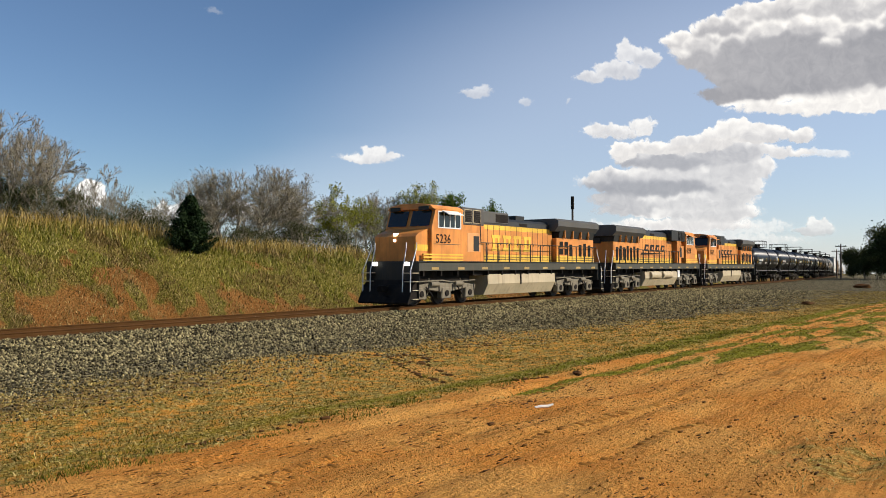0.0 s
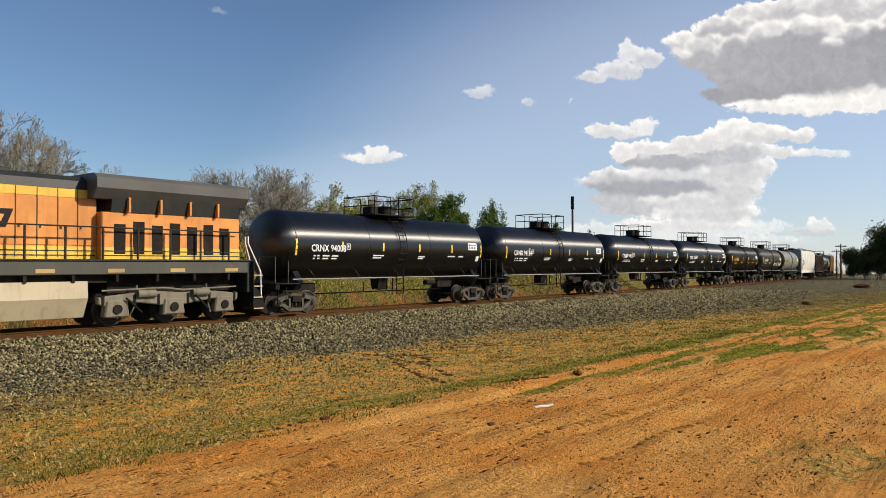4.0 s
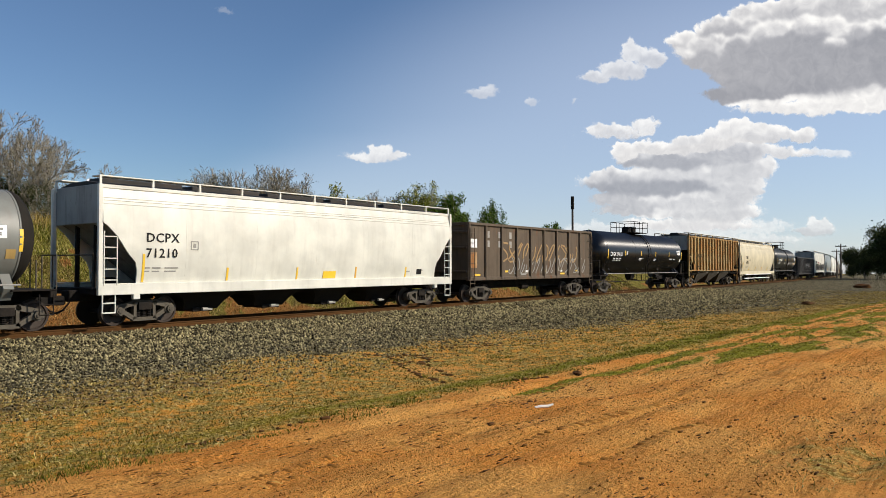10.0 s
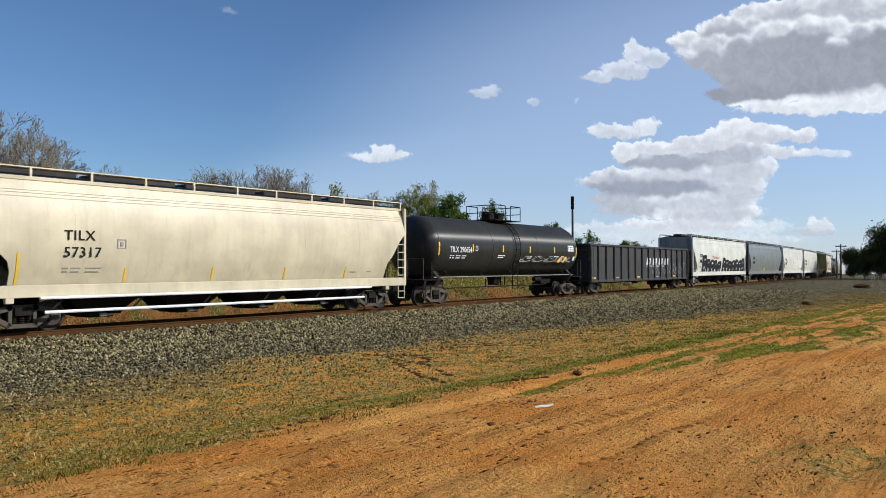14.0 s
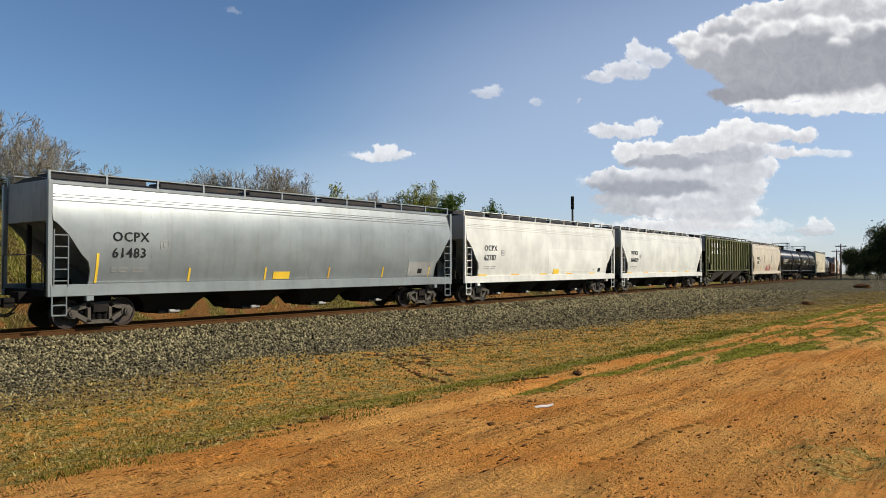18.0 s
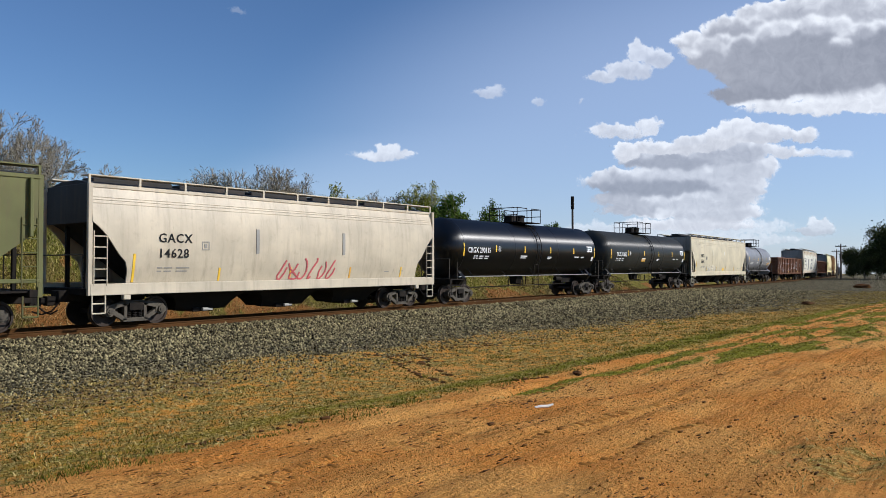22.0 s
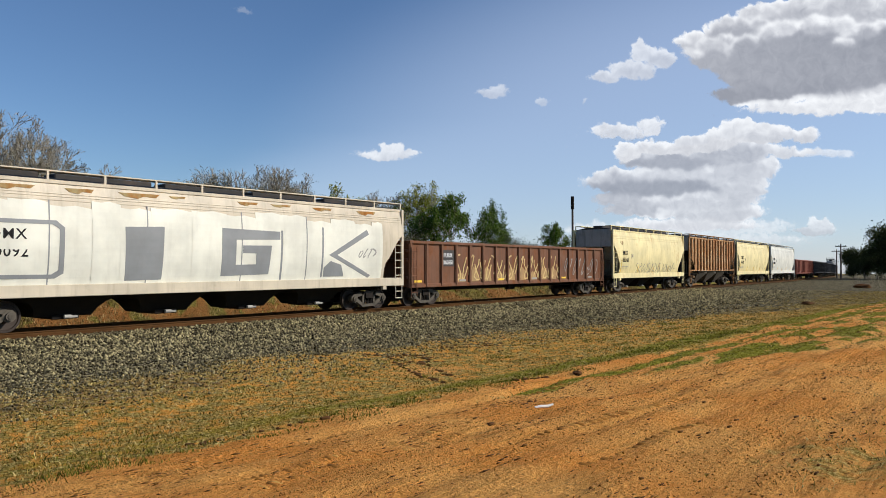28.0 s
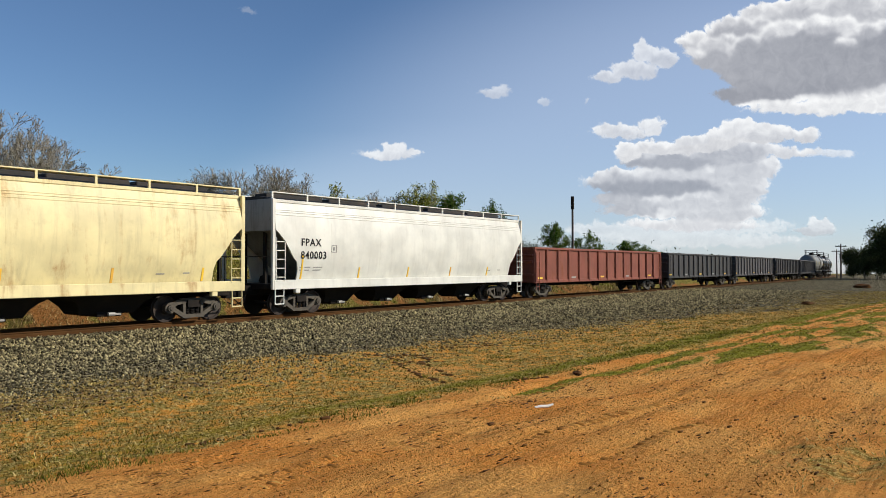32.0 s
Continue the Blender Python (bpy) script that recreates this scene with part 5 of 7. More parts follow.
hopper_car(77.66, 9.04, "white", "white covered hopper car with a fresher white repainted patch", "OCPX", "62787", decor=patch, chutes=4, lx=-0.64, low_strips=True)
hopper_car(97.27, 9.31, "white", "pale white covered hopper car with black lettering", "WFRX", "884029", chutes=4, lx=-0.62, low_strips=True)
hopper_car(116.43, 8.4, "green", "faded green ribbed covered hopper car", "", "", ribs=18, chutes=3, curved=False, decor=spaced_letters, top=4.45)
hopper_car(134.62, 8.36, "beige", "dusty beige covered hopper car with red graffiti", "GACX", "14628", decor=red_tag, chutes=3, lx=-0.06, bulge=0.2, end="end_grime_shade")
hopper_car(190.14, 9.7, "cream", "cream covered hopper car with faint white graffiti", "PSPX", "2531", decor=pale_tag, chutes=4, lx=0.49, bulge=0.1)
gondola(228.2, 10.3, "brown", "brown gondola car with white round emblem and graffiti", 3.12, 0.97, 16, decor=round_marks)
hopper_car(249.95, 9.6, "beige", "dusty beige covered hopper car with huge white graffiti blocks", "AOMX", "720092", decor=big_shapes, chutes=4, lx=-0.75)
gondola(270.35, 10.37, "brown", "rust brown gondola car with gold graffiti", 3.08, 0.95, 18, "FURX", "360651", decor=gold_tag)
hopper_car(289.83, 7.46, "rusty_cream", "rust-streaked cream covered hopper car with graffiti", "SRIX", "45343", decor=black_tag, chutes=3, lx=-0.79, bulge=0.22)
hopper_car(306.27, 7.43, "rust_pale", "rust brown ribbed covered hopper car", "", "", ribs=16, chutes=3, curved=False)
hopper_car(323.09, 8.03, "rusty_cream", "cream covered hopper car with rust streaks", "SRIX", "45312", chutes=3, lx=-0.66, bulge=0.22)
hopper_car(341.4, 8.9, "white", "clean white covered hopper car", "FPAX", "840003", chutes=4, lx=-1, bulge=0.2)
gondola(361.9, 10.2, "red", "faded red gondola car with pale scribbles", 3.0, 0.95, 15)
for k in range(4):
    gondola(383.4 + k * 20.9, 9.7, "gon_dark" if k % 2 else "char", "weathered black gondola car", 2.98, 0.95, 15)

# metres that the train has gone at each whole second, from where it is at 16 s
TRAVEL = (-297.05, -279.06, -260.50, -242.90, -224.92, -206.31, -187.32, -168.71, -149.82, -131.68, -112.97, -94.53, -75.67, -56.72, -38.29, -19.25, -0.16,
          19.24, 38.06, 57.32, 76.19, 95.69, 115.04, 134.39, 153.37, 173.66, 193.95, 213.98, 233.86, 253.23, 272.67, 293.08, 314.25)


def car_pose(s, half):
    """The pose of a car whose two trucks stand on the track at s - half and s + half."""
    ya, za, _, _ = track(s - half)
    yb, zb, _, _ = track(s + half)
    m = Matrix.Rotation(math.atan2(yb - ya, 2 * half), 4, "Z") @ Matrix.Rotation(-math.atan2(zb - za, 2 * half), 4, "Y")
    return Matrix.Translation((s, (ya + yb) / 2, (za + zb) / 2)) @ m


# ---- ground ----
def smooth(a, b, x):
    u = np.clip((x - a) / (b - a), 0, 1)
    return u * u * (3 - 2 * u)


def track_arrays(x):
    e = np.clip(x, 0, BEND_END)
    f = np.where(x > 0, x - e, 0)
    return RAIL_Y + 0.5 * BEND * e * e + BEND * e * f, RISE * e + 0.5 * DIP * e * e + (RISE + DIP * e) * f


def value_noise(x, y, scale, seed):
    """Smooth lattice noise in -1..1 for whole arrays."""
    x, y = np.asarray(x, float) / scale + 100.0 * seed, np.asarray(y, float) / scale - 37.0 * seed
    ix, iy = np.floor(x), np.floor(y)
    fx, fy = x - ix, y - iy
    fx, fy = fx * fx * (3 - 2 * fx), fy * fy * (3 - 2 * fy)

    def h(i, j):
        v = np.sin(i * 127.1 + j * 311.7 + seed * 17.3) * 43758.5453
        return (v - np.floor(v)) * 2 - 1
    return (h(ix, iy) * (1 - fx) + h(ix + 1, iy) * fx) * (1 - fy) + (h(ix, iy + 1) * (1 - fx) + h(ix + 1, iy + 1) * fx) * fy


def bank_height(x):
    return np.interp(x, (-30, 0, 14, 20, 24, 29, 37, 60, 90, 130, 200), (4.0, 4.05, 4.05, 4.1, 3.6, 2.9, 2.7, 2.1, 1.5, 0.8, 0.3))


def ground_z(x, y):
    ty, tz = track_arrays(x)
    d = ty - y
    base = -0.38 + 0.6 * smooth(11, 2, y) * smooth(140, 60, x)
    far = smooth(110, 210, x)
    base = base * (1 - far) + (tz - 0.4) * far
    base = base + 0.15 * np.exp(-((x - 95) / 32.0) ** 2) * smooth(2.6, 5, d)
    z = base + 0.03 * value_noise(x, y, 1.3, 1) + 0.02 * value_noise(x, y, 0.45, 2)
    # ruts of the dirt road
    rut = np.exp(-((y - 6.9 - 0.02 * (x - 10)) / 0.22) ** 2) + np.exp(-((y - 5.2 + 0.03 * (x - 10)) / 0.25) ** 2) + np.exp(-((y - 3.9 + 0.03 * (x - 10)) / 0.2) ** 2)
    for k in range(14):
        line = 1.2 + 0.47 * k + 0.35 * math.sin(k * 2.3) - (0.025 + 0.012 * math.sin(k * 1.7)) * (x - 10)
        rut = rut + (0.5 + 0.4 * math.sin(k * 3.1)) * np.exp(-((y - line) / 0.1) ** 2) * (0.75 + 0.75 * value_noise(x, y * 0 + k, 1.1, 40 + k))
    z = z - 0.065 * rut * smooth(80, 40, x) + (0.018 * value_noise(x * 0.5, y, 0.16, 6) + 0.02 * value_noise(x * 0.4, y, 0.4, 7)) * smooth(9, 7, y)
    # churned wheel marks in the verge
    z = z - 0.09 * np.exp(-((y - 12.6 + 1.0 * (x - 16)) / 0.35) ** 2) * smooth(10.2, 11, y) * smooth(14.2, 13.6, y)
    # trackbed
    bed = tz - 0.2
    k = smooth(3.1, 1.75, np.abs(d))
    ditch = np.where(d < 0, tz - 0.45 - 0.55 * smooth(-3.0, -5.5, d), base)
    z = np.where(d < 0, ditch + 0.05 * value_noise(x, y, 1.0, 3), z)
    z = z * (1 - k) + bed * k
    # bank on the far side
    hb = bank_height(x)
    lum = value_noise(x, y, 4.0, 4) * 0.35 + value_noise(x, y, 1.2, 5) * 0.16
    up = smooth(-9.6, -17.2, d) * 0.75 + smooth(-9.3, -14.0, d) * 0.25
    z = z + np.where(d < 0, up * (hb + 1.0 + lum * 0.8), 0)
    z = z - 0.7 * np.exp(-((x - 21.6 - 0.35 * (d + 12)) / 0.8) ** 2) * smooth(-16.5, -14.0, d) * smooth(-9.8, -11.0, d)
    return z + np.where(d < -18, np.minimum((-d - 18) * 0.012, 0.8), 0)


def spaced(*stops):
    out = [np.arange(a, b, st) for a, b, st in stops]
    return np.concatenate(out)


gx = np.concatenate([[-3000, -1500, -700, -300, -150, -80, -40], spaced((-20, 0, 1.0), (0, 42, 0.16), (42, 80, 0.4), (80, 160, 1.0), (160, 320, 4.0)), [350, 420, 520, 700, 1000, 1600, 3000, 4500]])
gy = np.concatenate([[-3000, -1000, -300, -100, -40, -15], spaced((-6, 0, 0.5), (0, 9.5, 0.075), (9.5, 16, 0.14), (16, 46, 0.24), (46, 60, 1.0), (60, 160, 5.0)), [190, 260, 400, 700, 1200, 2400, 4500]])
GX, GY = np.meshgrid(gx, gy)
GZ = ground_z(GX, GY)


def grid_mesh(name, X, Y, Z):
    ny, nx = X.shape
    me = bpy.data.meshes.new(name)
    idx = np.arange(nx * ny).reshape(ny, nx)
    quads = np.stack([idx[:-1, :-1], idx[:-1, 1:], idx[1:, 1:], idx[1:, :-1]], -1).reshape(-1, 4)
    me.vertices.add(nx * ny)
    me.vertices.foreach_set("co", np.stack([X, Y, Z], -1).astype(np.float32).ravel())
    me.loops.add(quads.size)
    me.loops.foreach_set("vertex_index", quads.astype(np.int32).ravel())
    me.polygons.add(len(quads))
    me.polygons.foreach_set("loop_start", np.arange(0, quads.size, 4, dtype=np.int32))
    me.update(calc_edges=True)
    me.polygons.foreach_set("use_smooth", np.ones(len(quads), dtype=bool))
    me.validate()
    return me


def soil_zones(x, y):
    """How much gravel, bare dirt and green growth lies at a place, 0 to 1 each."""
    ty, tz = track_arrays(x)
    d = ty - y
    wob = value_noise(x, y, 2.5, 11) * 0.7 + value_noise(x, y, 0.8, 12) * 0.4 + value_noise(x, y, 0.3, 20) * 0.3
    rim = np.interp(x, (0, 10, 20, 37, 50, 70, 100), (15.0, 14.8, 15.2, 12.0, 8.0, 3.5, 0.0))
    gravel = smooth(rim - 1.0, rim + 1.0, y + 1.2 * wob) * smooth(-3.4, -2.6, d)
    gravel = np.maximum(gravel, 0.48 * smooth(11.2, 13.2, y + wob) * smooth(16, 8, x) * (d > 0))
    edge = np.interp(x, (0, 8, 10, 14, 17, 25, 32, 60), (8.1, 8.1, 8.0, 7.6, 7.38, 7.4, 7.2, 6.6))
    dirt = smooth(edge + 0.22, edge - 0.22, y + 0.45 * wob)
    dirt = np.maximum(dirt, 0.62 * np.exp(-((x - 12.9) / 1.7) ** 2 - ((y - 10.7) / 1.5) ** 2))
    # grass between the wheel tracks and the road, only further along
    top_edge, low_edge = np.interp(x, (9, 13, 17, 30, 60), (7.35, 7.0, 6.9, 6.75, 6.2)), np.interp(x, (8.2, 9.2, 11.5, 14.4, 17.2, 20, 30), (7.3, 7.0, 5.9, 5.5, 4.5, 3.0, 0.6))
    strip = smooth(top_edge + 0.12, top_edge - 0.15, y + 0.3 * wob) * smooth(low_edge - 0.5, low_edge + 0.5, y + 0.5 * wob) * smooth(8.4, 9.6, x)
    strip = strip * (1 - 0.85 * np.exp(-((y - 6.02 + 0.012 * (x - 14) + 0.12 * wob) / 0.17) ** 2) * smooth(10, 12, x))
    strip = strip * (0.35 + 0.65 * smooth(-0.5, 0.1, value_noise(x * 0.35, y, 0.55, 18) + 0.5 * value_noise(x * 0.5, y, 0.3, 19)))
    dirt = dirt * (1 - 0.85 * strip)
    corner = smooth(2.7, 1.5, y + 0.12 * (x - 8) + 0.5 * wob) * smooth(5, 7, x) * smooth(26, 18, x)
    dirt = dirt * (1 - 0.5 * corner * (0.5 + 0.5 * smooth(-0.3, 0.3, value_noise(x, y, 0.5, 22))))
    above = np.exp(-((y - edge - 0.65) / np.interp(x, (4, 12, 20, 40), (0.5, 0.7, 0.9, 0.6))) ** 2) * np.interp(x, (3, 8, 16, 22), (0.45, 0.6, 0.75, 0.9))
    green = np.maximum(np.maximum(0.95 * strip, above), 0.28 * corner)
    green = np.maximum(green, 0.3 * smooth(0.1, 0.8, value_noise(x, y, 1.7, 13)) * (y < 13))
    # far side: grassy bank with red scars low down
    fs = d < -3.0
    face = smooth(-9.0, -9.8, d) * smooth(-17.0, -14.5, d)
    face = np.maximum(face, 0.95 * smooth(-3.6, -4.6, d) * smooth(-10.6, -9.4, d))
    low_down = smooth(-12.9, -10.4, d + 1.1 * value_noise(x, y, 2.4, 21))
    gully = np.exp(-((x - 21.6 - 0.35 * (d + 12)) / 0.9) ** 2) * smooth(-15.2, -13.5, d)
    scar = smooth(0.30, 0.75, value_noise(x, y * 0.7, 2.6, 15) * 0.6 + value_noise(x, y, 0.7, 16) * 0.6 + 0.82 * low_down + 0.8 * gully)
    dirt = np.where(fs, face * scar * 0.72, dirt)
    green = np.where(fs, 0.75 + 0.3 * value_noise(x, y, 5.0, 17), green)
    gravel = np.where(d < -2.6, gravel * 0.5, gravel)
    return gravel, dirt, np.clip(green, 0, 1)


def bank_soil(x, y):
    return smooth(-3.0, -5.0, track_arrays(x)[0] - y)


def ground_material():
    m, nt, b = node_mat("gravel_dirt_and_dry_grass", 0.97)
    b.inputs["Specular IOR Level"].default_value = 0.06
    at = nt.nodes.new("ShaderNodeAttribute")
    at.attribute_name = "zones"
    sp = nt.nodes.new("ShaderNodeSeparateColor")
    nt.links.new(at.outputs["Color"], sp.inputs[0])
    v = coords(nt)
    fine, mid, broad = noise_of(nt, v, 14, 6, 0.7), noise_of(nt, v, 3.0, 6, 0.65), noise_of(nt, v, 0.45, 4)
    # straw-coloured verge
    straw = ramp_of(nt, fine, [(0.36, (0.035, 0.025, 0.004)), (0.5, (0.32, 0.235, 0.045)), (0.66, (0.78, 0.62, 0.22))])
    earth = mix_of(nt, step_of(nt, mid, 0.42, 0.62), straw, (0.78, 0.36, 0.06))
    grass = ramp_of(nt, fine, [(0.36, (0.025, 0.03, 0.002)), (0.5, (0.22, 0.21, 0.016)), (0.66, (0.46, 0.40, 0.05))])
    g = step_of(nt, math_of(nt, "ADD", sp.outputs[2], math_of(nt, "MULTIPLY", math_of(nt, "SUBTRACT", mid, 0.5), 0.9)), 0.32, 0.72)
    c = mix_of(nt, g, earth, grass)
    # turf of the far bank, browner and darker than the verge
    turf = ramp_of(nt, fine, [(0.36, (0.022, 0.018, 0.005)), (0.5, (0.13, 0.11, 0.025)), (0.66, (0.30, 0.24, 0.07))])
    c = mix_of(nt, math_of(nt, "MULTIPLY", at.outputs["Alpha"], 0.85), c, turf)
    # orange dirt with paler dust, darker streaks along the road and dark specks
    dirt = mix_of(nt, step_of(nt, broad, 0.35, 0.65), (0.79, 0.325, 0.062), (0.88, 0.445, 0.112))
    along = coords(nt, (0.28, 3.2, 1.0))
    streak = noise_of(nt, along, 2.4, 6, 0.65)
    speck = noise_of(nt, coords(nt, (0.6, 1.3, 1.0)), 26, 5, 0.7)
    dirt = mix_of(nt, math_of(nt, "MULTIPLY", step_of(nt, mid, 0.5, 0.75), 0.35), dirt, (0.34, 0.13, 0.022))
    dirt = mix_of(nt, math_of(nt, "MULTIPLY", step_of(nt, streak, 0.52, 0.66), 0.42), dirt, (0.27, 0.11, 0.02))
    dirt = mix_of(nt, math_of(nt, "MULTIPLY", step_of(nt, fine, 0.52, 0.7), 0.45), dirt, (0.88, 0.50, 0.14))
    dirt = mix_of(nt, math_of(nt, "MULTIPLY", step_of(nt, speck, 0.55, 0.66), 0.6), dirt, (0.12, 0.05, 0.010))
    dirt = mix_of(nt, math_of(nt, "MULTIPLY", at.outputs["Alpha"], 0.85), dirt, mix_of(nt, step_of(nt, fine, 0.4, 0.62), (0.035, 0.022, 0.010), (0.25, 0.115, 0.036)))
    k = step_of(nt, math_of(nt, "ADD", sp.outputs[1], math_of(nt, "MULTIPLY", math_of(nt, "SUBTRACT", mid, 0.5), 0.8)), 0.35, 0.65)
    c = mix_of(nt, k, c, dirt)
    # grey crushed stone
    vo = nt.nodes.new("ShaderNodeTexVoronoi")
    vo.inputs["Scale"].default_value = 16
    nt.links.new(v, vo.inputs["Vector"])
    sv = nt.nodes.new("ShaderNodeSeparateColor")
    nt.links.new(vo.outputs["Color"], sv.inputs[0])
    stone = ramp_of(nt, sv.outputs[0], [(0.0, (0.010, 0.009, 0.007)), (0.5, (0.12, 0.10, 0.055)), (1.0, (0.40, 0.345, 0.20))])
    q = step_of(nt, math_of(nt, "ADD", sp.outputs[0], math_of(nt, "MULTIPLY", math_of(nt, "SUBTRACT", mid, 0.5), 1.3)), 0.35, 0.65)
    c = mix_of(nt, q, c, stone)
    nt.links.new(c, b.inputs["Base Color"])
    hgt = math_of(nt, "ADD", math_of(nt, "ADD", math_of(nt, "MULTIPLY", fine, 0.7), math_of(nt, "MULTIPLY", streak, 0.5)), math_of(nt, "MULTIPLY", math_of(nt, "MULTIPLY", vo.outputs["Distance"], q), 0.8))
    bump_of(nt, b, hgt, 1.0, 0.19)
    return m


M["ground"] = ground_material()
ground_me = grid_mesh("ground", GX, GY, GZ)
za, zb, zc = soil_zones(GX, GY)
att = ground_me.color_attributes.new("zones", "FLOAT_COLOR", "POINT")
att.data.foreach_set("color", np.stack([za, zb, zc, bank_soil(GX, GY)], -1).astype(np.float32).ravel())
tagged(linked("ground", ground_me, "ground"), "gravel verge, orange dirt road and grassy bank", "ground", kind="structure")


def gz_at(x, y):
    return float(ground_z(np.array([float(x)]), np.array([float(y)]))[0])


# ---- railway track ----
permanent_way = thing_at("railway_track", "single railway track of rusty rails on timber ties in grey ballast", "railway track")
for off in (-0.753, 0.753):
    bm = bmesh.new()
    prof = [(-0.07, -0.17), (0.07, -0.17), (0.07, -0.15), (0.012, -0.135), (0.012, -0.045), (0.036, -0.035), (0.036, -0.004), (0.028, 0.0), (-0.028, 0.0), (-0.036, -0.004), (-0.036, -0.035), (-0.012, -0.045), (-0.012, -0.135), (-0.07, -0.15)]
    rows = []
    for s in list(np.arange(-20, 120, 4.0)) + list(np.arange(120, 640, 15.0)):
        y, z, _, _ = track(s)
        rows.append([bm.verts.new((s, y + off + a, z + h)) for a, h in prof])
    for a, b in zip(rows, rows[1:]):
        for i in range(len(prof)):
            j = (i + 1) % len(prof)
            bm.faces.new((a[i], a[j], b[j], b[i]))
    part("rail", tidy(bm), "rail_steel", permanent_way)
tie_me = shared("tie", lambda: tidy(boxes((-0.115, 0.115, -1.3, 1.3, -0.36, -0.175)), 0.015), "tie")
for i in range(230):
    s = 2.0 + i * 0.53
    y, z, sl, _ = track(s)
    linked("tie", tie_me, None, permanent_way, at=Matrix.Translation((s, y, z)) @ Matrix.Rotation(sl, 4, "Z"))
CLOUDS = []


# ---- clouds: a far backdrop of drifting cumulus ----
CLOUD_R = 2600.0
FOCAL = 1340.0     # half-widths of the view are measured in these units


def cloud_material(lumpy):
    m = bpy.data.materials.new("sunlit_cumulus" if lumpy else "sky_lift_haze")
    m.use_nodes = True
    nt = m.node_tree
    nt.nodes.clear()
    out, tr, em, mx = (nt.nodes.new(k) for k in ("ShaderNodeOutputMaterial", "ShaderNodeBsdfTransparent", "ShaderNodeEmission", "ShaderNodeMixShader"))
    at = nt.nodes.new("ShaderNodeAttribute")
    at.attribute_name = "cover"
    sp = nt.nodes.new("ShaderNodeSeparateColor")
    nt.links.new(at.outputs["Color"], sp.inputs[0])
    v = coords(nt)
    fine = noise_of(nt, v, 0.06, 7, 0.68, 0.4)
    puff = noise_of(nt, v, 0.026, 6, 0.62, 0.8)
    d = math_of(nt, "ADD", sp.outputs[0], math_of(nt, "MULTIPLY", math_of(nt, "SUBTRACT", fine, 0.5), 1.35 if lumpy else 0.0))
    alpha = step_of(nt, d, 0.15, 0.8) if lumpy else step_of(nt, d, 0.0, 1.0)
    # sunlit and shaded parts painted as white to grey, greyer towards the flat base
    deep = math_of(nt, "ADD", sp.outputs[1], math_of(nt, "MULTIPLY", math_of(nt, "SUBTRACT", puff, 0.5), 0.5))
    col = ramp_of(nt, deep, [(0.05, (0.96, 0.94, 0.88)), (0.35, (0.70, 0.69, 0.67)), (0.7, (0.45, 0.45, 0.46)), (1.0, (0.33, 0.335, 0.355))])
    if lumpy:
        nt.links.new(col, em.inputs[0])
    else:
        em.inputs[0].default_value = (0.71, 0.785, 0.905, 1)
    em.inputs[1].default_value = 1.0
    nt.links.new(math_of(nt, "MULTIPLY", alpha, sp.outputs[2]), mx.inputs[0])
    nt.links.new(tr.outputs[0], mx.inputs[1])
    nt.links.new(em.outputs[0], mx.inputs[2])
    nt.links.new(mx.outputs[0], out.inputs[0])
    return m


M["cloud"] = cloud_material(True)
# even pale glow for the sheet that brightens the sky
M["veil"] = cloud_material(False)
VIEW_R = VIEW.to_3x3()
RIGHT, UP, AHEAD = VIEW_R @ Vector((1, 0, 0)), VIEW_R @ Vector((0, 1, 0)), VIEW_R @ Vector((0, 0, -1))


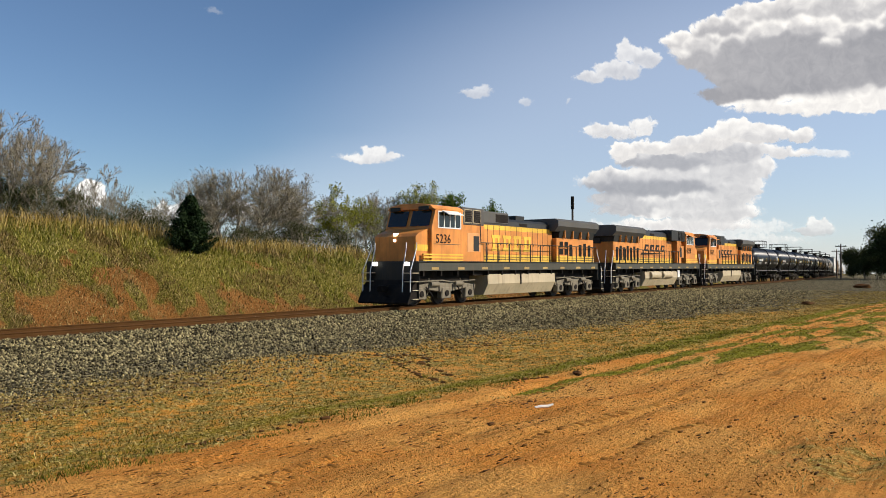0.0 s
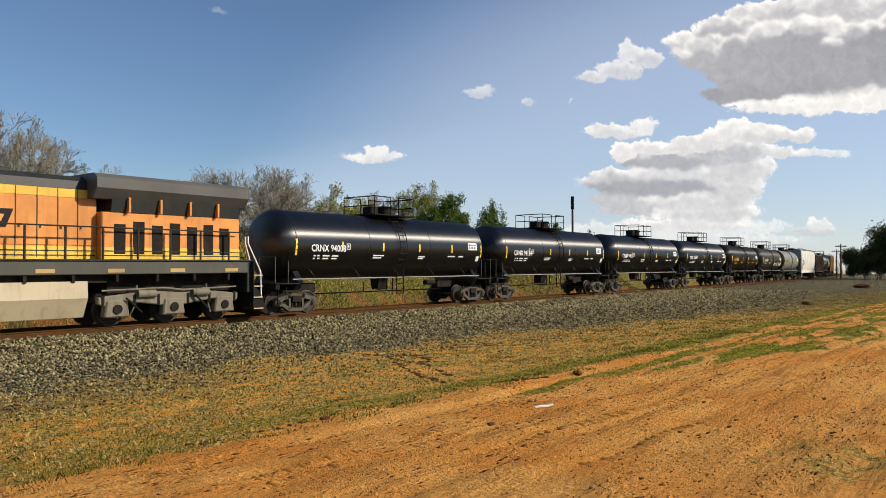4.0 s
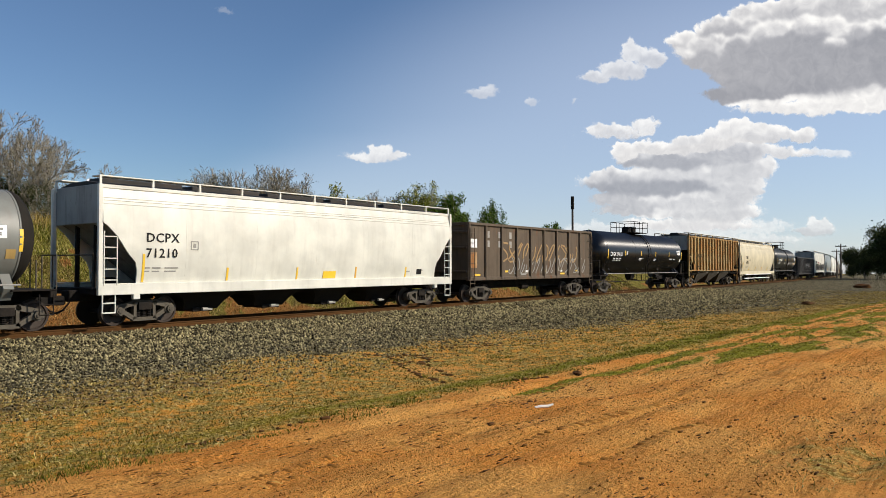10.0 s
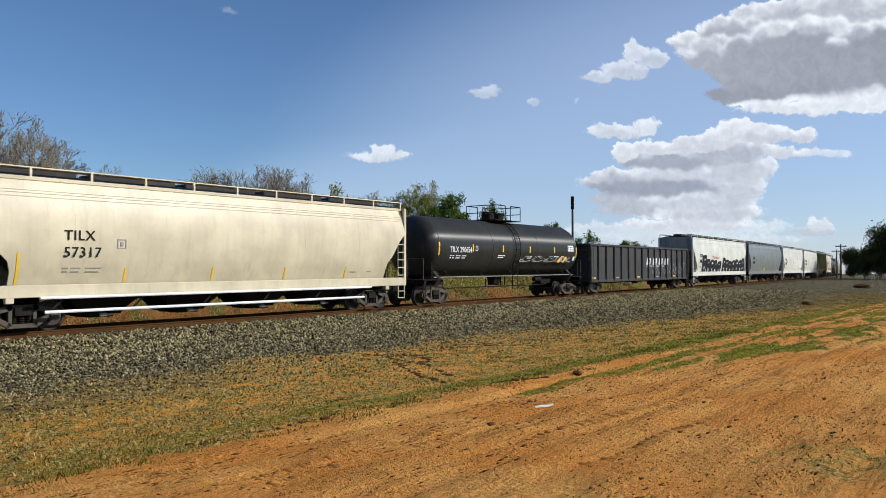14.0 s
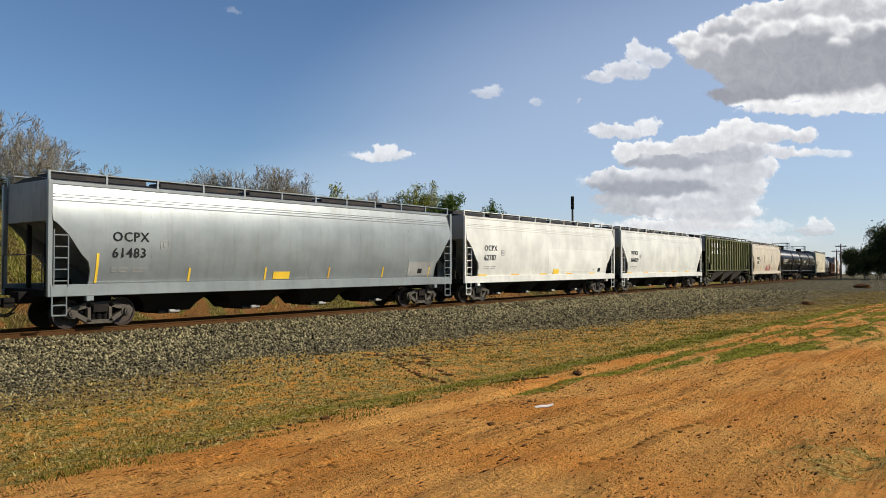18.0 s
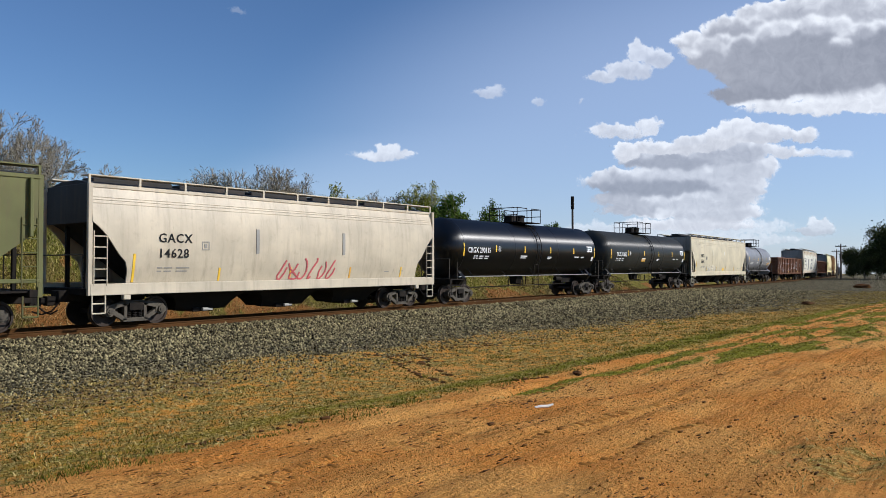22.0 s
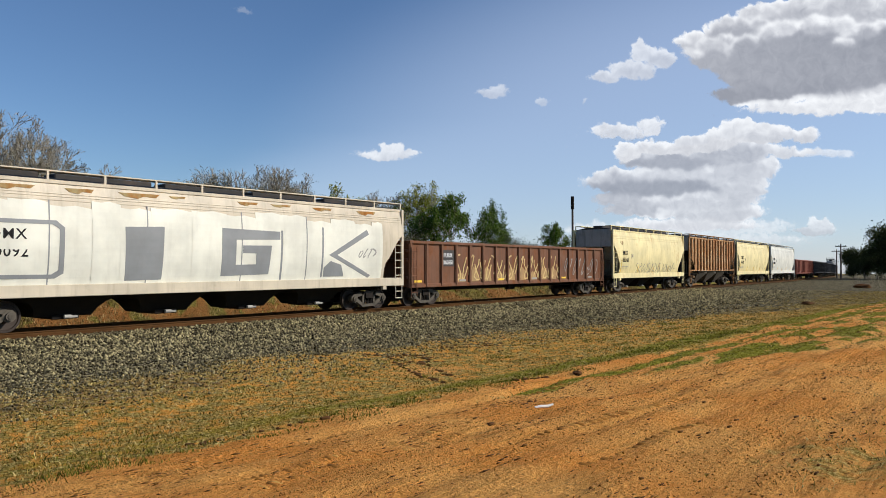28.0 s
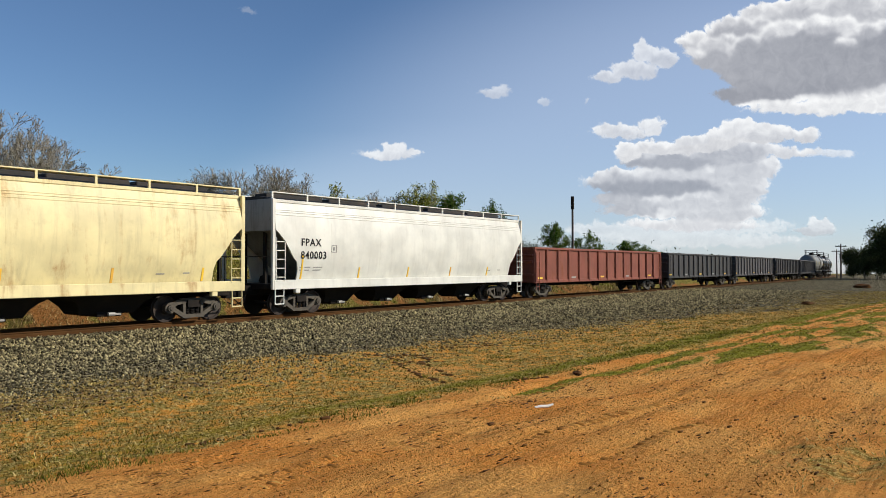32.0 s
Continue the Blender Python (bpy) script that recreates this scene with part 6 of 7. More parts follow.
def cloud(label, puffs, drift, opacity=1.0, depth=0.0, rise=0.0, veil=False, bumps=True, soft=5.0):
    """puffs: ellipses from back to front (across, down, half-width, half-height, greyness of the underside) in view units; drift: how far it slides in the whole clip."""
    R = CLOUD_R + depth
    k = R / FOCAL
    rnd = random.Random(int(abs(puffs[0][0])))
    every = []
    for p in puffs:
        every.append(p)
        cx, cy, rx, ry, tone = p
        if bumps and not veil and tone > 0 and ry > 9:     # cauliflower heads along the upper rim
            for _ in range(int(rx / 11)):
                a = rnd.uniform(math.pi * 1.02, math.pi * 1.98)
                q = min(max(ry * rnd.uniform(0.22, 0.42), 5), 17)
                every.append((cx + rx * 0.9 * math.cos(a), cy + ry * 0.86 * math.sin(a), q * rnd.uniform(1.0, 1.7), q, tone * rnd.uniform(0.35, 0.8)))
    x0, x1 = min(c[0] - c[2] * 1.2 for c in every) - 14, max(c[0] + c[2] * 1.2 for c in every) + 14
    y0, y1 = min(c[1] - c[3] * 1.3 for c in every) - 12, max(c[1] + c[3] * 1.3 for c in every) + 12
    fine = 30.0 if veil else 2.2
    X, Y = np.meshgrid(np.linspace(x0, x1, int((x1 - x0) / fine) + 12), np.linspace(y0, y1, int((y1 - y0) / fine) + 12))
    seed = int(abs(puffs[0][0])) % 50 + 1
    wob = 0.0 if veil else 1.0
    wx = X + wob * (5 * value_noise(X, Y, 24, seed) + 3.5 * value_noise(X, Y, 10, seed + 3) + 1.8 * value_noise(X, Y, 5, seed + 5))
    wy = Y + wob * (4 * value_noise(X, Y, 22, seed + 1) + 3 * value_noise(X, Y, 9, seed + 4) + 1.6 * value_noise(X, Y, 5, seed + 6))
    d, h = np.zeros_like(X), np.zeros_like(X)
    for cx, cy, rx, ry, tone in every:
        r = np.sqrt(((wx - cx) / rx) ** 2 + ((wy - cy) / ry) ** 2)
        if veil:
            g = np.clip(1.25 - 0.95 * r * r, 0, 1)
            d = 1 - (1 - d) * (1 - g)
            continue
        g = np.clip((1 - r) * min(rx, ry) / soft + 0.4, 0, 1)
        g = g * g * (3 - 2 * g)
        rim = wy - cy + ry * np.sqrt(np.clip(1 - ((wx - cx) / rx) ** 2, 0, 1)) + 5 * value_noise(X, Y, 13, seed + 8)
        if tone < 0:     # a shaded belly melts into what lies round it
            shade, q = -tone, smooth(0, 1, np.clip((1 - r) * min(rx, ry) / 26, 0, 1))
        else:
            shade, q = tone * smooth(-2, min(24, ry * 1.1), rim), g
        h = np.where(d > 0.01, h * (1 - q) + shade * q, shade)
        d = np.maximum(d, g)
    edge = np.minimum(np.minimum(X - x0, x1 - X), np.minimum(Y - y0, y1 - Y))
    d = d * np.clip(edge / 10, 0, 1)
    for _ in range(0 if veil else 2):
        h = (np.roll(h, 1, 0) + np.roll(h, -1, 0) + np.roll(h, 1, 1) + np.roll(h, -1, 1) + 2 * h) / 6
    mx, my = (x0 + x1) / 2, (y0 + y1) / 2
    me = grid_mesh("cloud", (X - mx) * k, 0 * X, (my - Y) * k)
    a = me.color_attributes.new("cover", "FLOAT_COLOR", "POINT")
    a.data.foreach_set("color", np.stack([d, h, np.full_like(d, opacity), np.ones_like(d)], -1).astype(np.float32).ravel())
    ob = tagged(linked("cloud", me, "veil" if veil else "cloud"), label, "cloud", "clouds", "thing")
    turn = Matrix((RIGHT, AHEAD, UP)).transposed().to_4x4()
    p = EYE + AHEAD * R + RIGHT * (mx - 784) * k + UP * (441 - my) * k
    a0, a1 = Matrix.Translation(p) @ turn, Matrix.Translation(p + RIGHT * drift * k + UP * rise * k) @ turn
    CLOUDS.append((ob, a0, a1))
    return ob


cloud("large white cumulus cloud with grey flat belly", [(1395, 192, 100, 13, 0.25), (1500, 180, 110, 20, 0.2), (1620, 165, 110, 28, 0.2), (1340, 36, 60, 30, 0.7), (1420, 24, 90, 34, 0.6), (1510, 12, 100, 36, 0.55), (1610, 15, 90, 45, 0.55),
                                                         (1222, 78, 48, 22, 0.6), (1280, 58, 62, 30, 0.75), (1270, 100, 78, 34, 0.75), (1440, 98, 175, 62, 0.9), (1600, 92, 150, 62, 0.95), (1345, 112, 110, 56, -0.84), (1480, 118, 160, 54, -0.90), (1640, 112, 120, 56, -0.95), (1325, 168, 92, 22, -1.0), (1430, 158, 110, 22, -0.98)], 27, soft=11)
cloud("torn white cloud wisps", [(1050, 136, 34, 11, 0.35), (1092, 124, 42, 19, 0.4), (1106, 92, 22, 18, 0.25), (1142, 104, 28, 18, 0.4)], 30, 0.72, 5, soft=12)
cloud("towering white cumulus cloud with blue-grey base", [(1215, 398, 130, 12, 0.35), (1260, 376, 90, 18, 0.45), (1150, 372, 100, 14, -0.6), (1245, 355, 100, 18, 0.45), (1125, 352, 85, 15, -0.6), (1300, 332, 50, 26, 0.45), (1150, 324, 130, 24, 0.9), (1170, 335, 125, 11, -0.85), (1120, 312, 70, 12, 0.6),
                                                           (1215, 306, 120, 15, 0.4), (1310, 300, 62, 26, 0.45), (1190, 280, 105, 22, 0.8), (1200, 289, 85, 11, -0.75), (1370, 270, 75, 10, 0.4), (1285, 268, 80, 24, 0.6)], 9, 0.9, 40, soft=9)
cloud("white crown of a towering cumulus cloud", [(1105, 268, 30, 18, 0.3), (1170, 262, 62, 14, 0.35), (1225, 256, 46, 15, 0.4), (1268, 246, 40, 18, 0.35), (1300, 230, 38, 22, 0.3), (1352, 238, 60, 17, 0.4), (1408, 240, 36, 12, 0.4), (1425, 232, 14, 8, 0.2)], 9, 0.95, 35, soft=8)
cloud("small white cloud bank", [(1078, 234, 50, 13, 0.35), (1138, 225, 22, 15, 0.25)], 16, 0.85, 10, soft=10)
cloud("thin white cloud wisps", [(1450, 271, 55, 7, 0.2), (1490, 268, 18, 6, 0.1)], 8, 0.6, 15, soft=9)
cloud("small white puffy cloud", [(652, 280, 52, 9, 0.3), (662, 270, 22, 12, 0.15), (622, 281, 20, 7, 0.2), (695, 274, 18, 8, 0.2)], 36, 0.8, 20, 6, soft=10)
cloud("small white cloud wisp", [(843, 164, 30, 8, 0.3), (850, 158, 16, 7, 0.2)], 33, 0.5, 25, soft=9)
cloud("tiny white cloud wisp", [(931, 179, 13, 8, 0.3)], 33, 0.4, 30, soft=9)
cloud("tiny faint cloud wisp", [(1005, 179, 5, 6, 0.3)], 33, 0.35, 32, soft=9)
cloud("tiny faint cloud wisp", [(379, 19, 14, 5, 0.3)], 60, 0.2, 30, soft=9)
cloud("small grey-white cloud low over the horizon", [(1442, 409, 40, 9, 0.5), (1452, 398, 22, 11, 0.3)], 2, 0.7, 45, soft=8)
cloud("white cloud behind the bare trees", [(150, 352, 40, 18, 0.15), (158, 335, 28, 16, 0.1), (120, 362, 40, 16, 0.2)], 14, 0.95, 50)
cloud("low white cloud behind the trees", [(300, 382, 50, 20, 0.2), (345, 364, 30, 13, 0.15), (400, 372, 60, 16, 0.2)], 14, 0.8, 55)
# glowing haze sheet, added to lift the sky's brightness towards the right
cloud("pale haze sheet added to brighten the far sky", [(1450, 380, 950, 520, 0), (1200, 470, 1000, 240, 0)], 4, 0.36, 120, veil=True)
cloud("pale haze cloud low over the horizon", [(1150, 412, 130, 18, 0.2), (1290, 402, 110, 14, 0.15), (1060, 408, 60, 14, 0.2), (1230, 425, 200, 14, 0.2)], 5, 0.5, 80, soft=14)


# ---- growth and loose ground cover ----
def poly_mesh(name, verts, faces):
    """verts (n, 3), faces (m, k) with k corners each."""
    me = bpy.data.meshes.new(name)
    k = faces.shape[1]
    me.vertices.add(len(verts))
    me.vertices.foreach_set("co", np.asarray(verts, np.float32).ravel())
    me.loops.add(faces.size)
    me.loops.foreach_set("vertex_index", np.asarray(faces, np.int32).ravel())
    me.polygons.add(len(faces))
    me.polygons.foreach_set("loop_start", np.arange(0, faces.size, k, dtype=np.int32))
    me.update(calc_edges=True)
    return me


def growth_mat(name, stops, rough=0.8, trans=0.25):
    m, nt, b = node_mat(name, rough)
    b.inputs["Specular IOR Level"].default_value = 0.1
    ge = nt.nodes.new("ShaderNodeNewGeometry")
    c = ramp_of(nt, ge.outputs["Random Per Island"], stops)
    nt.links.new(c, b.inputs["Base Color"])
    if trans:
        tl, mx = nt.nodes.new("ShaderNodeBsdfTranslucent"), nt.nodes.new("ShaderNodeMixShader")
        nt.links.new(c, tl.inputs[0])
        mx.inputs[0].default_value = trans
        out = nt.nodes["Material Output"]
        nt.links.new(b.outputs[0], mx.inputs[1])
        nt.links.new(tl.outputs[0], mx.inputs[2])
        nt.links.new(mx.outputs[0], out.inputs[0])
    return m


M["leaf_spring"] = growth_mat("fresh_spring_leaves", [(0.0, (0.09, 0.10, 0.012)), (0.5, (0.23, 0.25, 0.03)), (1.0, (0.40, 0.39, 0.07))])
M["leaf_green"] = growth_mat("deep_green_leaves", [(0.0, (0.03, 0.06, 0.010)), (0.5, (0.08, 0.14, 0.02)), (1.0, (0.17, 0.23, 0.045))])
M["leaf_dark"] = growth_mat("dark_scrub_leaves", [(0.0, (0.016, 0.022, 0.006)), (0.5, (0.045, 0.055, 0.016)), (1.0, (0.10, 0.11, 0.035))])
M["leaf_cedar"] = growth_mat("dark_cedar_needles", [(0.0, (0.006, 0.014, 0.005)), (0.6, (0.016, 0.032, 0.010)), (1.0, (0.035, 0.06, 0.02))], trans=0.1)
M["bud"] = growth_mat("grey_brown_buds", [(0.0, (0.03, 0.028, 0.018)), (0.6, (0.17, 0.155, 0.085)), (1.0, (0.34, 0.31, 0.18))])
M["straw"] = growth_mat("dry_straw", [(0.0, (0.045, 0.03, 0.008)), (0.3, (0.20, 0.135, 0.03)), (0.65, (0.48, 0.33, 0.08)), (1.0, (0.70, 0.55, 0.22))], trans=0.15)
M["blade"] = growth_mat("short_green_grass", [(0.0, (0.05, 0.05, 0.004)), (0.6, (0.27, 0.25, 0.018)), (1.0, (0.52, 0.43, 0.06))])
M["tall_grass"] = growth_mat("tall_bank_grass", [(0.0, (0.03, 0.034, 0.006)), (0.4, (0.22, 0.225, 0.032)), (0.8, (0.42, 0.38, 0.085)), (1.0, (0.66, 0.55, 0.24))])
M["dead_grass"] = growth_mat("brown_dead_grass", [(0.0, (0.028, 0.020, 0.008)), (0.6, (0.25, 0.175, 0.06)), (1.0, (0.56, 0.43, 0.19))])
M["weed"] = growth_mat("dark_green_weeds", [(0.0, (0.04, 0.042, 0.006)), (0.5, (0.13, 0.135, 0.014)), (0.8, (0.26, 0.24, 0.03)), (1.0, (0.44, 0.35, 0.09))])
M["bark"] = paint("grey_brown_bark", (0.30, 0.265, 0.20), 0.9, grime=0.2, spec=0.1)
M["stone"] = growth_mat("crushed_grey_ballast", [(0.0, (0.012, 0.010, 0.005)), (0.35, (0.07, 0.058, 0.030)), (0.7, (0.24, 0.20, 0.10)), (1.0, (0.47, 0.40, 0.20))], 0.9, 0)
M["crumb"] = growth_mat("orange_earth_crumbs", [(0.0, (0.22, 0.09, 0.016)), (0.6, (0.42, 0.185, 0.035)), (1.0, (0.62, 0.33, 0.08))], 0.95, 0)
# earth colour darkened to stand for shadow in the road's small pits
M["flake"] = growth_mat("shade_dark_earth", [(0.0, (0.05, 0.022, 0.006)), (0.6, (0.16, 0.07, 0.016)), (1.0, (0.34, 0.16, 0.04))], 0.95, 0)
M["clod"] = paint("dark_damp_soil", (0.115, 0.055, 0.022), 0.95, grime=0.4, dirt_col=(0.03, 0.016, 0.008), streak=False, spec=0.03)
M["litter"] = paint("dirty_white_paper", (0.86, 0.81, 0.70), 0.8, grime=0.05, streak=False)

rng = np.random.default_rng(7)


def blades(name, x, y, height, width, lean, material, label, thing_kind="stuff", lift=-0.01, category="grass"):
    """One mesh of single bent grass blades, standing on the ground."""
    n = len(x)
    z = ground_z(x, y) + lift
    a = rng.uniform(0, 2 * np.pi, n)
    b = rng.uniform(0, 2 * np.pi, n)
    h = height * rng.uniform(0.5, 1.25, n)
    w = width * rng.uniform(0.6, 1.3, n)
    lx, ly = np.cos(a) * h * lean * rng.uniform(0.3, 1.3, n), np.sin(a) * h * lean * rng.uniform(0.3, 1.3, n)
    wx, wy = np.cos(b) * w, np.sin(b) * w
    v = np.empty((n, 5, 3))
    v[:, 0] = np.stack([x - wx, y - wy, z], -1)
    v[:, 1] = np.stack([x + wx, y + wy, z], -1)
    v[:, 2] = np.stack([x + wx * 0.7 + lx * 0.4, y + wy * 0.7 + ly * 0.4, z + h * 0.6], -1)
    v[:, 3] = np.stack([x - wx * 0.7 + lx * 0.4, y - wy * 0.7 + ly * 0.4, z + h * 0.6], -1)
    v[:, 4] = np.stack([x + lx, y + ly, z + h * (1 - 0.25 * lean)], -1)
    base = (np.arange(n) * 5)[:, None]
    tris = np.concatenate([base + np.array([[0, 1, 2]]), base + np.array([[0, 2, 3]]), base + np.array([[3, 2, 4]])])
    ob = linked(name, poly_mesh(name, v.reshape(-1, 3), tris), material)
    return tagged(ob, label, category, kind=thing_kind)


# ballast stones, thick near the rail and thinning towards the verge
n = 170000
sx = 3 + 67 * rng.random(n) ** 1.7
sd = -0.6 + 13.2 * rng.random(n) ** 1.1
ty, tz = track_arrays(sx)
sy = ty - sd
keep = (rng.random(n) < np.clip(1.3 - 0.1 * sd, 0.12, 1)) & (np.abs(sd - 0.753) > 0.16)
sx, sy = sx[keep], sy[keep]
n = len(sx)
size = (0.016 + 0.032 * rng.random(n) ** 2.2) * np.clip(1.3 - 0.06 * sd[keep], 0.65, 1.25) + 0.0007 * sx
octa = np.array([(1, 0, 0), (-1, 0, 0), (0, 1, 0), (0, -1, 0), (0, 0, 1), (0, 0, -1)], float)
v = octa[None] * size[:, None, None] * rng.uniform(0.6, 1.4, (n, 6, 1)) + rng.normal(0, 0.25, (n, 6, 3)) * size[:, None, None]
v += np.stack([sx, sy, ground_z(sx, sy) + size * 0.12], -1)[:, None]
fc = np.array([(0, 2, 4), (2, 1, 4), (1, 3, 4), (3, 0, 4), (2, 0, 5), (1, 2, 5), (3, 1, 5), (0, 3, 5)])
faces = (np.arange(n) * 6)[:, None, None] + fc[None]
tagged(linked("ballast_stones", poly_mesh("ballast_stones", v.reshape(-1, 3), faces.reshape(-1, 3)), "stone"), "loose grey crushed stone ballast beside the rails", "gravel", kind="stuff")

# verge: straw litter and short grass, following the soil
n = 200000
vx = 2.5 + 70 * rng.random(n) ** 1.8
vy = 0.6 + 15.4 * rng.random(n)
g_, d_, k_ = soil_zones(vx, vy)
patchy = 0.5 + 0.5 * value_noise(vx, vy, 0.9, 31)
pick = rng.random(n) < (1 - d_) * (1 - 0.8 * g_ * smooth(11.0, 13.0, vy + 0.0)) * (0.3 + 0.65 * patchy)
sel = pick & (rng.random(n) > k_ * 0.9)
blades("dry_straw_litter", vx[sel], vy[sel], 0.07, 0.001 + 0.0006 * np.hypot(vx[sel], vy[sel]), 1.8, "straw", "matted dry straw on the verge")
sel = pick & (rng.random(n) < k_ * 1.0)
blades("short_grass", vx[sel], vy[sel], 0.05, 0.001 + 0.0004 * np.hypot(vx[sel], vy[sel]), 0.9, "blade", "patchy short green grass on the verge")

# coarse weeds in clumps along the road's edge and scattered over the verge
n = 70
wx_ = np.concatenate([3.5 + 26 * rng.random(n) ** 1.5, 3.5 + 30 * rng.random(80) ** 1.3])
wy_ = np.concatenate([8.0 - 0.012 * wx_[:n] + rng.normal(0, 0.16, n), rng.uniform(8.3, 12.5, 80)])
wr_ = rng.uniform(0.05, 0.2, len(wx_))
per = 60
tx_ = np.repeat(wx_, per) + rng.normal(0, 1, len(wx_) * per) * np.repeat(wr_, per) * 1.6
ty_ = np.repeat(wy_, per) + rng.normal(0, 1, len(wx_) * per) * np.repeat(wr_, per)
blades("weed_tufts", tx_, ty_, np.repeat(0.03 + 0.25 * wr_, per), 0.004 + 0.0004 * tx_, 0.8, "weed", "low dark green weeds along the edge of the road")

# crumbs of dry earth on the road
n = 36000
cx_ = 3.0 + 45 * rng.random(n) ** 2.0
cy_ = 0.6 + 8.2 * rng.random(n)
g_, d_, k_ = soil_zones(cx_, cy_)
keep = rng.random(n) < d_ * (0.25 + 0.75 * (value_noise(cx_ * 0.4, cy_ * 2.2, 1.0, 51) > 0.1))
cx_, cy_ = cx_[keep], cy_[keep]
n = len(cx_)
size = 0.003 + 0.008 * rng.random(n) ** 3 + 0.0003 * cx_
v = octa[None] * size[:, None, None] * rng.uniform(0.6, 1.4, (n, 6, 1)) + rng.normal(0, 0.2, (n, 6, 3)) * size[:, None, None]
v += np.stack([cx_, cy_, ground_z(cx_, cy_) + size * 0.3], -1)[:, None]
faces = (np.arange(n) * 6)[:, None, None] + fc[None]
tagged(linked("earth_crumbs", poly_mesh("earth_crumbs", v.reshape(-1, 3), faces.reshape(-1, 3)), "crumb"), "crumbs of dry orange earth on the road", "soil", kind="stuff")

# lugs pressed up by tyres, in rows along the wheel ruts
lx_, ly_, lw_ = [], [], []
for xa, xb, ya, yb, step in ((3.0, 6.6, 7.12, 7.0, 0.085), (4.4, 7.6, 5.72, 5.62, 0.09), (4.2, 7.4, 5.45, 5.36, 0.09), (5.2, 10.6, 4.45, 3.95, 0.11), (6.0, 12.5, 3.3, 2.7, 0.12), (7.5, 14.0, 6.55, 6.2, 0.12)):
    xs_ = np.arange(xa, xb, step) + rng.normal(0, 0.012, len(np.arange(xa, xb, step)))
    ys_ = ya + (yb - ya) * (xs_ - xa) / (xb - xa) + 0.05 * value_noise(xs_, xs_ * 0, 0.9, 61)
    on = rng.random(len(xs_)) < 0.5 + 0.6 * value_noise(xs_, xs_ * 0 + ya, 1.1, 62)
    lx_.append(xs_[on]), ly_.append(ys_[on]), lw_.append(rng.uniform(0.04, 0.075, on.sum()))
lx_, ly_, lw_ = np.concatenate(lx_), np.concatenate(ly_), np.concatenate(lw_)
n = len(lx_)
wedge = np.array([(-0.5, -1, 0), (0.5, -1, 0), (0.5, 1, 0), (-0.5, 1, 0), (0.1, -0.8, 1), (0.1, 0.8, 1)], float)
hh = rng.uniform(0.012, 0.024, n)
v = wedge[None] * np.stack([rng.uniform(0.022, 0.036, n), lw_, hh], -1)[:, None] + rng.normal(0, 0.003, (n, 6, 3))
v += np.stack([lx_, ly_, ground_z(lx_, ly_) - 0.006], -1)[:, None]
wf = np.array([(0, 1, 4), (1, 2, 5), (1, 5, 4), (2, 3, 5), (3, 0, 4), (3, 4, 5)])
tagged(linked("tyre_marks", poly_mesh("tyre_marks", v.reshape(-1, 3), ((np.arange(n) * 6)[:, None, None] + wf[None]).reshape(-1, 3)), "crumb"), "tyre tread marks pressed into the dirt road", "tyre marks", kind="stuff")

# flat dark flakes painting the shade of small pits, drawn out along the road
n = 7000
cx_ = 3.0 + 40 * rng.random(n) ** 1.7
cy_ = 0.6 + 7.6 * rng.random(n)
g_, d_, k_ = soil_zones(cx_, cy_)
keep = rng.random(n) < d_ * (0.15 + 0.85 * (value_noise(cx_ * 0.3, cy_ * 2.0, 0.8, 52) > 0.15))
cx_, cy_ = cx_[keep], cy_[keep]
n = len(cx_)
size = 0.008 + 0.014 * rng.random(n) ** 2.5 + 0.0004 * cx_
v = octa[None] * size[:, None, None] * rng.uniform(0.6, 1.4, (n, 6, 1)) * np.array([3.2, 1.0, 0.4]) + rng.normal(0, 0.15, (n, 6, 3)) * size[:, None, None]
v += np.stack([cx_, cy_, ground_z(cx_, cy_) + size * 0.05], -1)[:, None]
tagged(linked("earth_flakes", poly_mesh("earth_flakes", v.reshape(-1, 3), ((np.arange(n) * 6)[:, None, None] + fc[None]).reshape(-1, 3)), "flake"), "dark earth flakes standing in for shaded pits in the road", "soil", kind="stuff")

# tall grass on the bank and its crest
n = 150000
bx_ = 10 + 75 * rng.random(n) ** 1.6
ty, tz = track_arrays(bx_)
bd = 9.2 + 11.0 * rng.random(n)
by_ = ty + bd
g_, d_, k_ = soil_zones(bx_, by_)
keep = rng.random(n) < (1 - 0.85 * d_) * (0.45 + 0.55 * smooth(-0.3, 0.3, value_noise(bx_, by_, 0.8, 34)))
bx_, by_, bd = bx_[keep], by_[keep], bd[keep]
hh = np.where(bd > 15.0, 0.55, 0.27) * (0.55 + 1.0 * (0.5 + 0.5 * value_noise(bx_, by_, 1.3, 33)) ** 1.5)
dry = value_noise(bx_, by_, 1.7, 35) + 0.7 * value_noise(bx_, by_, 0.5, 36) + 0.9 * smooth(14.0, 11.0, bd) > 0.35
blades("bank_grass", bx_[~dry], by_[~dry], hh[~dry], 0.012 + 0.0003 * bx_[~dry], 0.85, "tall_grass", "tall green grass on the bank")
blades("bank_dry_grass", bx_[dry], by_[dry], hh[dry] * 0.8, 0.010 + 0.0003 * bx_[dry], 0.9, "dead_grass", "matted brown dead grass on the bank")
# taller stalks on the crest
n = 7000
bx_ = 11 + 32 * rng.random(n)
ty, tz = track_arrays(bx_)
by_ = ty + 15.6 + 5.0 * rng.random(n)
blades("crest_grass", bx_, by_, 1.05, 0.013, 0.4, "straw", "tall pale grass stalks along the bank crest")


